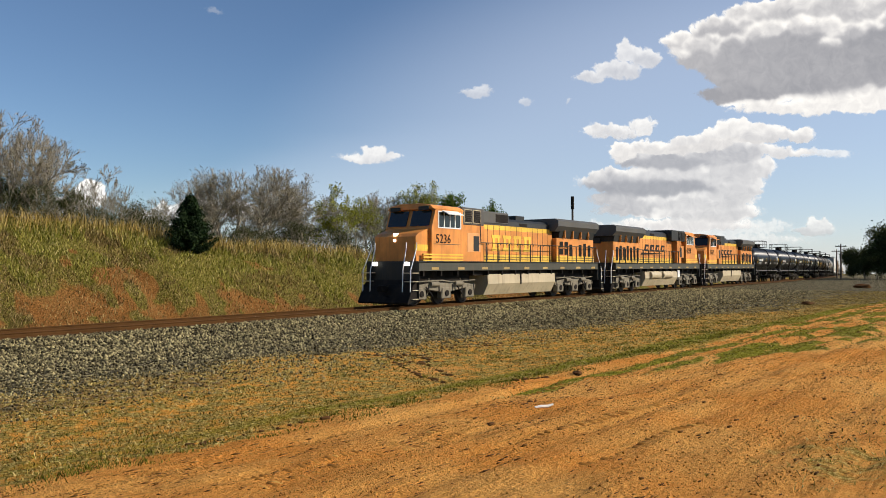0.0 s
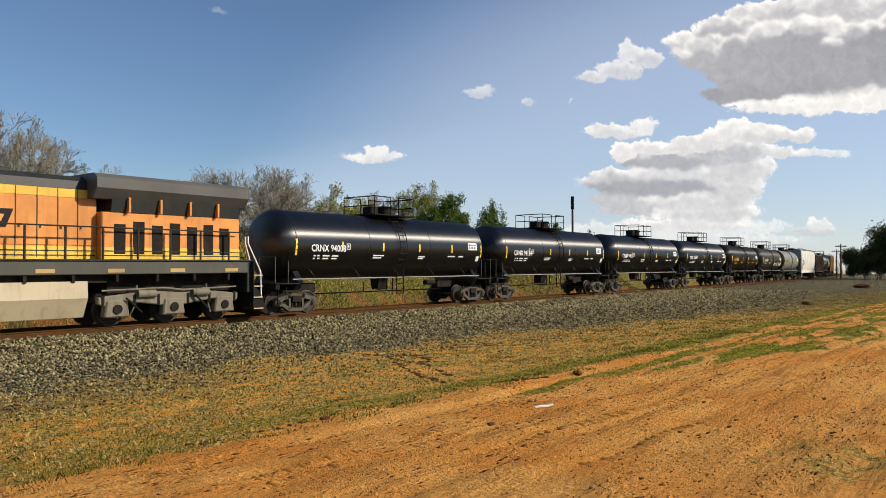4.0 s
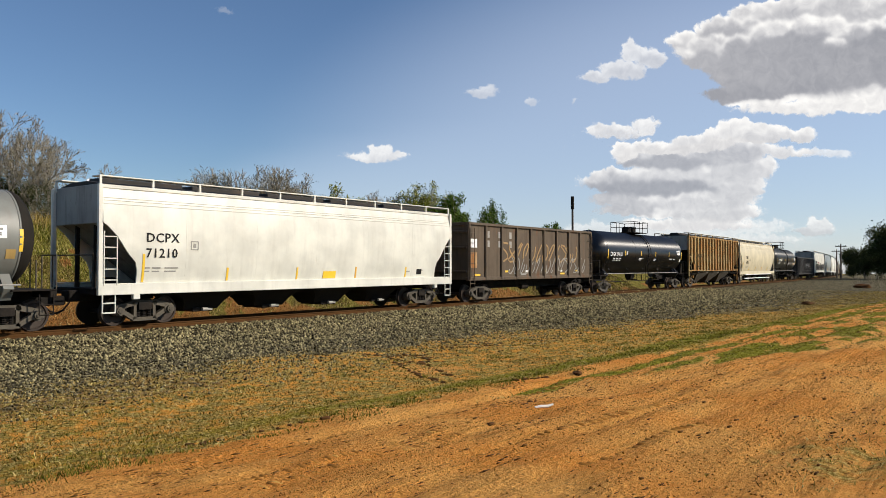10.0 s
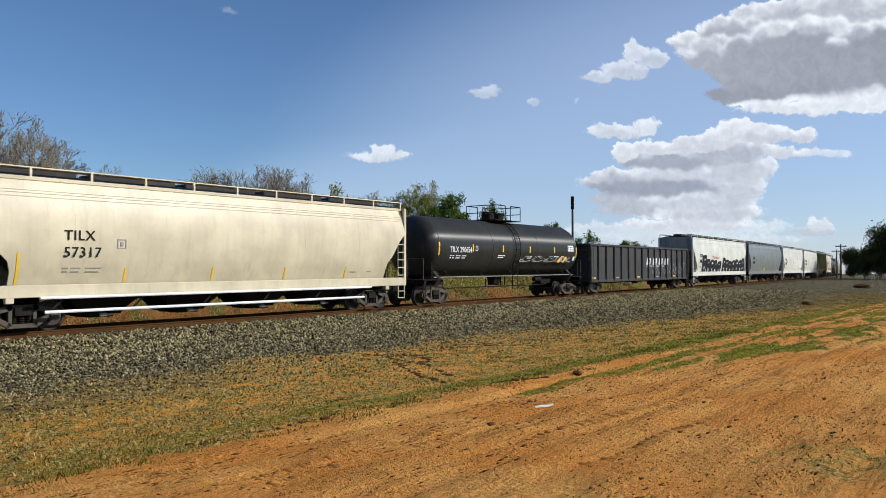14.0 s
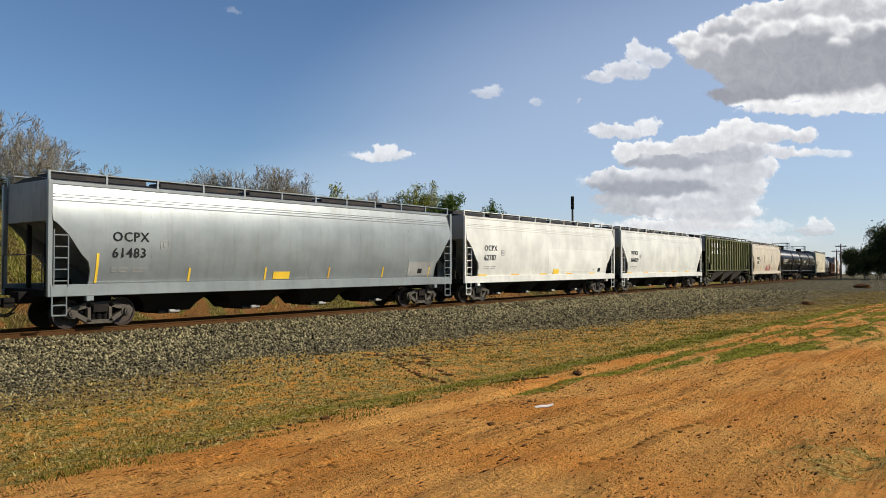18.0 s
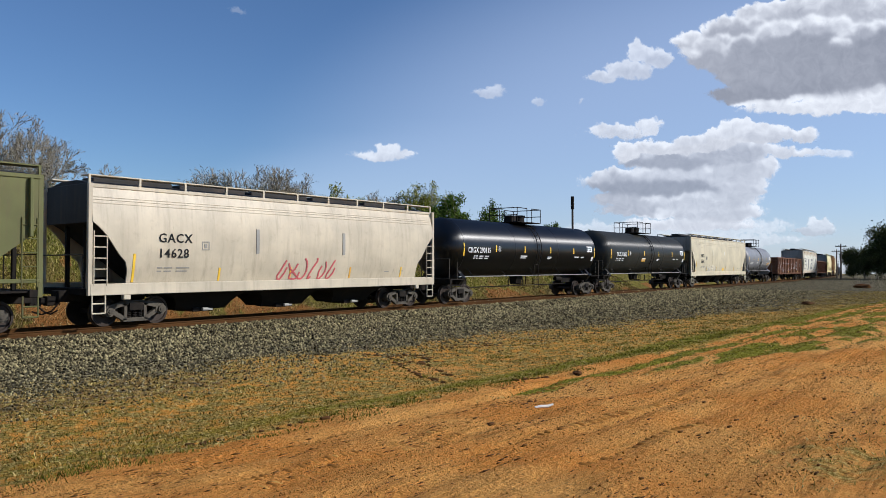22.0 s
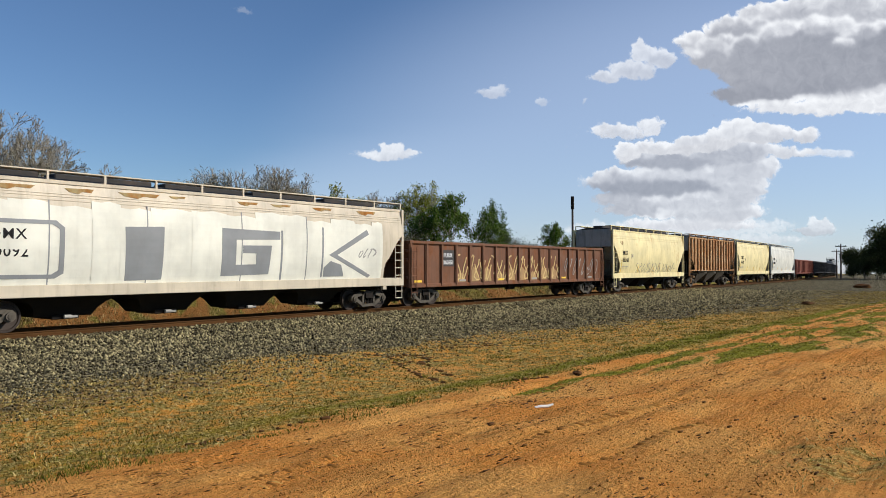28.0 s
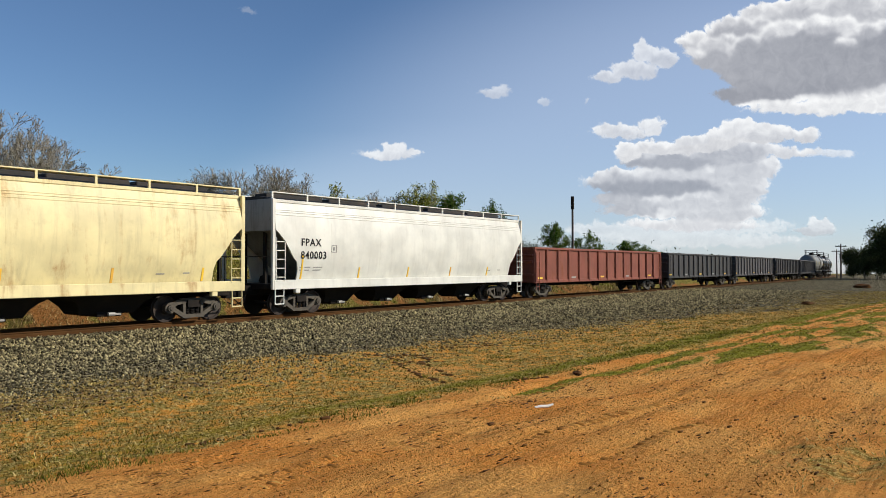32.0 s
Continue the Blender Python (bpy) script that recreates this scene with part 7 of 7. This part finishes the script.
# ---- trees ----
def branch_mesh(seed, height, spread, levels, kids, stem_r, fork=0.25, sweep=0.5):
    """Tapered four-sided limbs grown by repeated forking; also the places of the twig tips."""
    r = random.Random(seed)
    vs, fs, tips = [], [], []

    def limb(p, d, length, rad, level):
        steps = 3 if level < levels else 2
        prev = None
        for i in range(steps + 1):
            t = i / steps
            q = max(rad * (1 - 0.55 * t), 0.013)
            u = d.orthogonal().normalized()
            w = d.cross(u)
            ring = len(vs)
            for a in range(4):
                c = p + (u * math.cos(a * 1.5708) + w * math.sin(a * 1.5708)) * q
                vs.append(c[:])
            if prev is not None:
                for a in range(4):
                    b = (a + 1) % 4
                    fs.append((prev + a, prev + b, ring + b, ring + a))
            prev = ring
            if i < steps:
                d = (d + Vector((r.gauss(0, 0.13), r.gauss(0, 0.13), r.gauss(0.05, 0.08)))).normalized()
                p = p + d * (length / steps)
                if level < levels and i >= (1 if level else 0):
                    for _ in range(kids if i < steps - 1 else kids + 1):
                        if r.random() < 0.85:
                            ang = r.uniform(0, 6.283)
                            tilt = r.uniform(sweep * 0.5, sweep * 1.25)
                            uu = d.orthogonal().normalized()
                            side = uu * math.cos(ang) + d.cross(uu) * math.sin(ang)
                            nd = (d * math.cos(tilt) + side * math.sin(tilt) * spread).normalized()
                            limb(p, nd, length * r.uniform(0.5, 0.72), rad * (1 - 0.5 * t) * r.uniform(0.45, 0.62), level + 1)
        tips.append(p[:])
    limb(Vector((0, 0, -0.25)), Vector((r.gauss(0, 0.05), r.gauss(0, 0.05), 1)).normalized(), height * 0.52, stem_r, 0)
    V = np.array(vs)
    T = np.array(tips)
    k = height / max(T[:, 2].max(), 0.1)
    V[:, 2] *= k
    T[:, 2] *= k
    return V, np.array(fs), T


def leaf_quads(centres, per, size, jitter, seed):
    g = np.random.default_rng(seed)
    c = np.repeat(centres, per, 0)
    n = len(c)
    c = c + g.normal(0, 1, (n, 3)) * jitter
    a = g.normal(0, 1, (n, 3))
    a /= np.linalg.norm(a, axis=1, keepdims=True)
    b = np.cross(a, g.normal(0, 1, (n, 3)))
    b /= np.linalg.norm(b, axis=1, keepdims=True)
    s = size * g.uniform(0.5, 1.3, (n, 1))
    v = np.stack([c - a * s, c + b * s * 0.45, c + a * s, c - b * s * 0.45], 1)
    return v.reshape(-1, 3), np.arange(n * 4).reshape(n, 4)


def tree_kind(key, seed, levels, kids, spread, sweep, leaf=None, per=3, size=0.06, jitter=0.12, stem=0.09, height=6.0, keep=1.0):
    V, F, T = branch_mesh(seed, height, spread, levels, kids, stem, sweep=sweep)
    wood = poly_mesh(key + "_wood", V, F)
    wood.materials.append(M["bark"])
    crown = None
    if leaf:
        g = np.random.default_rng(seed)
        T = T[g.random(len(T)) < keep]
        lv, lf = leaf_quads(T, per, size, jitter, seed)
        crown = poly_mesh(key + "_leaves", lv, lf)
        crown.materials.append(M[leaf])
    return wood, crown, height


KINDS = {}
for i in range(4):
    KINDS["bare", i] = tree_kind("bare%d" % i, 20 + i, 4, 2, 0.95, 0.6, "bud", 3, 0.05, 0.06, 0.12, 6.0, 0.6)
for i in range(2):
    KINDS["spring", i] = tree_kind("spring%d" % i, 40 + i, 4, 2, 0.9, 0.62, "leaf_spring", 11, 0.08, 0.12, 0.12, 6.0, 0.8)
    KINDS["green", i] = tree_kind("green%d" % i, 50 + i, 4, 2, 1.0, 0.75, "leaf_green", 13, 0.11, 0.15, 0.13, 6.0, 0.9)
    KINDS["scrub", i] = tree_kind("scrub%d" % i, 60 + i, 3, 3, 1.2, 0.95, "leaf_dark", 22, 0.035, 0.15, 0.05, 2.6, 1.0)
    KINDS["hedge", i] = tree_kind("hedge%d" % i, 70 + i, 4, 2, 1.1, 0.85, "leaf_dark", 16, 0.16, 0.36, 0.12, 6.0, 1.0)


SET_BACK = 1.16


def plant(kind, i, x, y, top, name, label, wide=1.0, turn=0.0, group=""):
    wood, crown, h0 = KINDS[kind, i]
    if y < 60 and x < 90:     # the wooded strip lies behind the bank's crest
        x, y, top = x * SET_BACK, y * SET_BACK, EYE.z + (top - EYE.z) * SET_BACK
    z = gz_at(x, y)
    k = max(0.2, (top - z) / h0)
    th = thing_at(name, label, "tree" if name == "tree" else "shrub", group)
    th.matrix_basis = Matrix.Translation((x, y, z)) @ Matrix.Rotation(turn, 4, "Z") @ Matrix.Diagonal((k * wide, k * wide, k, 1))
    linked("trunk", wood, None, th)
    if crown:
        linked("crown", crown, None, th)
    return th


BARE = ((13.5, 39, 9.2), (15.2, 41, 9.8), (14.8, 38, 9.0), (17.6, 43, 9.2), (17.2, 40, 8.6), (19.8, 44, 9.4), (16.2, 42, 8.7), (18.6, 41, 8.0), (21.5, 44, 7.0), (22.0, 43, 8.0), (25.3, 47, 7.3), (25.2, 45, 6.8), (29.2, 50, 7.0))
GROVE = ((29.4, 45, 7.8), (31.0, 47, 8.6), (32.6, 48, 8.9), (32.5, 46, 9.1), (34.2, 49, 9.5), (36.0, 49, 9.8), (35.2, 46, 9.4), (37.4, 48, 9.7), (39.7, 50, 10.2), (38.9, 47, 9.4), (42.0, 49, 9.2), (40.7, 46, 8.1), (53.6, 52, 8.9), (56.0, 53, 9.3), (58.8, 55, 9.9), (57.3, 52, 9.2))
rt = random.Random(11)
for k, (x, y, top) in enumerate(BARE + GROVE):
    if k > 12 or k % 2 == 0:
        plant("bare", (k + 2) % 4, x + rt.uniform(-1, 1), y + rt.uniform(0.5, 2.5), top - rt.uniform(0.3, 1.3), "tree", "bare grey-brown tree with early buds on the bank", rt.uniform(0.75, 1.0), rt.uniform(0, 6.28), "bare trees on the bank")
    plant("bare", k % 4, x, y, top, "tree", "bare grey-brown tree with early buds on the bank", rt.uniform(0.8, 1.05) if k > 12 else rt.uniform(0.75, 1.0), rt.uniform(0, 6.28), "bare trees on the bank")
for k, (x, y, top, w) in enumerate(((44.7, 47, 8.9, 0.8), (48.8, 49, 8.4, 0.8), (46.4, 50, 7.6, 0.9), (60.4, 52, 10.3, 0.8), (64.0, 52, 9.9, 0.8))):
    plant("spring", k % 2, x, y, top, "tree", "slender tree with yellow-green spring leaves", w, rt.uniform(0, 6.28), "spring-green trees")
for k, (x, y, top, w) in enumerate(((56.4, 44, 8.5, 0.75), (60.1, 44, 8.4, 0.8), (63.5, 44, 7.0, 0.8), (57.5, 47, 8.2, 0.8), (107.0, 62, 8.6, 0.8), (111.5, 60, 7.8, 0.8), (191.7, 90, 8.5, 1.2), (211.9, 95, 8.1, 1.2))):
    plant("green", k % 2, x, y, top, "tree", "leafy green tree behind the railway", w, rt.uniform(0, 6.28), "green trees")
for k, (x, y, top, w) in enumerate(((15.1, 38, 5.8, 1.1), (15.9, 37, 5.9, 1.0), (16.8, 36.5, 5.6, 1.0), (13.2, 38, 6.0, 1.1), (14.2, 39, 6.2, 1.0), (17.4, 38, 5.5, 1.0), (19.6, 39, 5.0, 1.1), (18.3, 38, 4.6, 1.2), (21.1, 40, 4.8, 1.3), (25.0, 44, 6.0, 0.9), (25.2, 42, 5.0, 1.2), (34.6, 44, 4.8, 1.4), (37.2, 44, 5.1, 1.4), (41.5, 44, 5.0, 1.3), (31.0, 43, 4.6, 1.4), (52.0, 46, 5.6, 1.3), (66.0, 46, 5.2, 1.4), (72.0, 46, 4.6, 1.5))):
    plant("scrub", k % 2, x, y, top, "shrub", "dark tangled shrub on the bank", w, rt.uniform(0, 6.28), "shrubs on the bank")
for k, (x, y, top, w) in enumerate(((167.0, 30.0, 5.2, 0.9), (158.0, 25.6, 5.0, 0.8), (154.0, 23.2, 6.3, 0.8), (148.5, 21.0, 8.6, 0.75), (144.0, 17.8, 9.2, 0.8), (150.0, 25.0, 3.4, 1.3), (146.0, 22.6, 3.2, 1.3), (160.0, 20.0, 7.5, 0.9), (142.0, 14.0, 8.0, 0.9))):
    plant("hedge", k % 2, x, y, top, "tree", "dark leafy tree beside the road far off", w, rt.uniform(0, 6.28), "trees at the end of the road")


def cedar(x, y, top, base):
    th = thing_at("cedar_tree", "dark green cedar tree on the bank edge", "tree")
    th.matrix_basis = pose(x, y, base)
    h = top - base
    bm = bmesh.new()
    bar(bm, (0, 0, -0.3), (0, 0, h * 0.95), 0.07, 8, 0.012)
    part("trunk", bm, "bark", th)
    g = np.random.default_rng(5)
    pts = []
    for k in range(180):     # ragged boughs that rise at their tips
        u = g.random() ** 0.95 * 1.06 - 0.06
        ang, length = g.uniform(0, 6.283), (1.0 - u) ** 0.85 * 1.45 * g.uniform(0.6, 1.12) + 0.10
        for s in np.linspace(0.15, 1.0, 12):
            rr = length * s
            pts.append((math.cos(ang) * rr, math.sin(ang) * rr, 0.15 + u * h * 0.93 + rr * (0.02 + 0.34 * s * s)))
    for s in np.linspace(0.85, 1.04, 10):
        pts.append((0, 0, h * s))
    lv, lf = leaf_quads(np.array(pts), 13, 0.085, 0.075, 9)
    linked("crown", poly_mesh("cedar_crown", lv, lf), "leaf_cedar", th)


cedar(25.6, 39.6, 6.0, gz_at(25.8, 39.6))

# distant woods
g = np.random.default_rng(21)


def woods(name, x, y, low, high, per, size, jitter, seed):
    c = np.stack([x, y, ground_z(x, y) + g.uniform(low, high, len(x))], -1)
    lv, lf = leaf_quads(c, per, size, jitter, seed)
    tagged(linked(name, poly_mesh(name, lv, lf), "leaf_dark"), "low distant woods beyond the railway", "woods", kind="stuff")


fx = g.uniform(150, 1500, 2000)
fty, ftz = track_arrays(fx)
woods("far_woods", fx, fty + np.where(g.random(2000) < 0.75, g.uniform(45, 160, 2000), -g.uniform(60, 220, 2000)), 0.5, 5.5, 34, 0.5, 1.7, 23)
woods("near_woods", g.uniform(20, 170, 800), g.uniform(66, 100, 800), 0.3, 3.6, 110, 0.13, 1.0, 24)


# ---- poles and small loose things ----
def utility_pole(x, y, top, r, arms, label):
    th = thing_at("utility_pole", label, "utility pole")
    z = gz_at(x, y)
    th.matrix_basis = pose(x, y, z)
    bm = bmesh.new()
    bar(bm, (0, 0, -0.4), (0, 0, top - z), r, 12, r * 0.75)
    part("pole", tidy(bm), "pole_wood", th)
    if arms:
        part("cross_arm", tidy(boxes((-0.06, 0.06, -1.0, 1.0, top - z - 0.55, top - z - 0.43)), 0.01), "pole_wood", th)
        for yy in (-0.85, -0.4, 0.4, 0.85):
            bm = bmesh.new()
            bar(bm, (0, yy, top - z - 0.43), (0, yy, top - z - 0.25), 0.05, 8)
            part("insulator", bm, "under", th)
    else:
        bm = bmesh.new()
        bar(bm, (0, 0, top - z - 1.6), (0, 0, top - z), r * 1.35, 12)
        part("cap_sleeve", tidy(bm), "under", th)


utility_pole(84.2, 46.5, 10.6, 0.16, False, "tall dark pole with a thicker sleeve at its top")
utility_pole(160.8, 31.0, 6.0, 0.16, True, "weathered wooden pole with a short cross arm")
utility_pole(185.0, 36.5, 5.4, 0.15, True, "weathered wooden pole with a short cross arm")


def lump(name, x, y, r, flat, material, label, category, seed, stretch=1.0, turn=0.0):
    bm = bmesh.new()
    bmesh.ops.create_icosphere(bm, subdivisions=3, radius=r)
    for v in bm.verts:
        q = noise.noise(v.co / r * 1.6 + Vector((seed, 0, 0))) * 0.5 + noise.noise(v.co / r * 3.7 + Vector((0, seed, 0))) * 0.4
        v.co *= 1 + q
        v.co.z *= flat
        v.co.x *= stretch
    for f in bm.faces:
        f.smooth = True
    ob = part(name, bm, material, None, "", pose(x, y, gz_at(x, y) + r * flat * 0.35, 0, 0, turn))
    return tagged(ob, label, category, kind="thing")


lump("soil_heap", 82.1, 14.0, 0.75, 0.35, "clod", "low heap of dark soil on the gravel", "soil heap", 3)
lump("soil_heap", 47.6, 10.9, 0.35, 0.35, "clod", "low heap of dark soil on the gravel", "soil heap", 4)
for k, (x, y, r, st, tu) in enumerate(((13.2, 7.2, 0.09, 1.6, 30), (14.3, 13.0, 0.04, 4.4, -40), (14.9, 12.7, 0.04, 4.6, -35), (15.4, 12.9, 0.035, 4.2, -20), (14.6, 12.2, 0.035, 5.0, -50), (9.4, 5.9, 0.035, 1.5, 0), (7.7, 5.4, 0.04, 1.8, 25))):
    lump("dirt_clod", x, y, r, 0.5, "clod", "dark clod of churned soil beside the road", "dirt clod", 10 + k, st, tu)


# churned wheel marks in the verge: rows of small dark clods
bm = bmesh.new()
bmesh.ops.create_icosphere(bm, subdivisions=2, radius=1.0)
for v in bm.verts:
    v.co *= 1 + 0.45 * noise.noise(v.co * 1.7)
clod_me = bpy.data.meshes.new("dirt_clod")
bm.to_mesh(clod_me)
bm.free()
clod_me.materials.append(M["clod"])
for (xa, ya), (xb, yb), count in (((14.3, 14.1), (13.6, 11.2), 20), ((14.9, 13.9), (14.3, 11.3), 16), ((13.5, 12.3), (11.3, 9.0), 22), ((14.0, 11.9), (12.2, 9.4), 16), ((15.8, 13.6), (18.2, 12.3), 14), ((17.0, 13.7), (18.9, 12.6), 12), ((11.7, 7.6), (12.4, 7.3), 5), ((5.2, 8.15), (7.6, 8.05), 9)):
    for k in range(count):
        u = (k + rt.uniform(-0.3, 0.3)) / count
        x, y, r = xa + (xb - xa) * u + rt.uniform(-0.06, 0.06), ya + (yb - ya) * u + rt.uniform(-0.06, 0.06), rt.uniform(0.022, 0.055)
        ob = linked("dirt_clod", clod_me, None, at=Matrix.Translation((x, y, gz_at(x, y) + r * 0.15)) @ Matrix.Rotation(rt.uniform(0, 6.28), 4, "Z") @ Matrix.Diagonal((r * 1.6, r, r * 0.6, 1)))
        tagged(ob, "small dark clod in a churned wheel mark", "dirt clod", "clods of the wheel marks", "thing")


def litter_scrap():
    bm = bmesh.new()
    pts = [(-0.13, -0.012), (-0.04, 0.0), (0.05, 0.0), (0.13, 0.022)]
    rows = []
    for i, (x, z) in enumerate(pts):
        w = (0.030, 0.038, 0.034, 0.024)[i]
        rows.append([bm.verts.new((x, w * math.cos(a), z + 0.022 + w * 0.6 * math.sin(a))) for a in np.linspace(0, 5.5, 8)])
    for a, b in zip(rows, rows[1:]):
        for i in range(8):
            bm.faces.new((a[i], a[(i + 1) % 8], b[(i + 1) % 8], b[i]))
    bm.faces.new(rows[0])
    bm.faces.new(rows[-1][::-1])
    ob = part("paper_litter", tidy(bm), "litter", None, "", pose(8.94, 5.39, gz_at(8.94, 5.39), 0, 0, -40))
    tagged(ob, "crumpled white paper scrap lying on the dirt road", "litter", kind="thing")


litter_scrap()


def motions():
    for th, mid, half in CARS:
        walk(th, [(t, car_pose(mid - gone, half)) for t, gone in enumerate(TRAVEL)])
    for cloud, start, end in CLOUDS:
        walk(cloud, [(0.0, start), (32.0, end)])
    # wheels roll while their car passes near; far off their turning cannot be told
    middle = {th.name: mid for th, mid, half in CARS}
    gone_at = np.interp(np.arange(961) / 30.0, np.arange(33), TRAVEL)
    for wheels, th, _, radius in SPINNING:
        s = middle[th.name] - gone_at
        near = [k for k in range(961) if -4.0 < s[k] < 55.0]
        hub = wheels.matrix_basis.translation.copy()
        steps = [0] + [k for k in near if 0 < k < 960] + [960]
        turn = lambda k: Matrix.Translation(hub) @ Matrix.Rotation(-(gone_at[min(max(k, near[0]), near[-1])] - TRAVEL[0]) / radius, 4, "Y")
        if near:
            walk(wheels, [(k / 30.0, turn(k)) for k in steps])


motions()
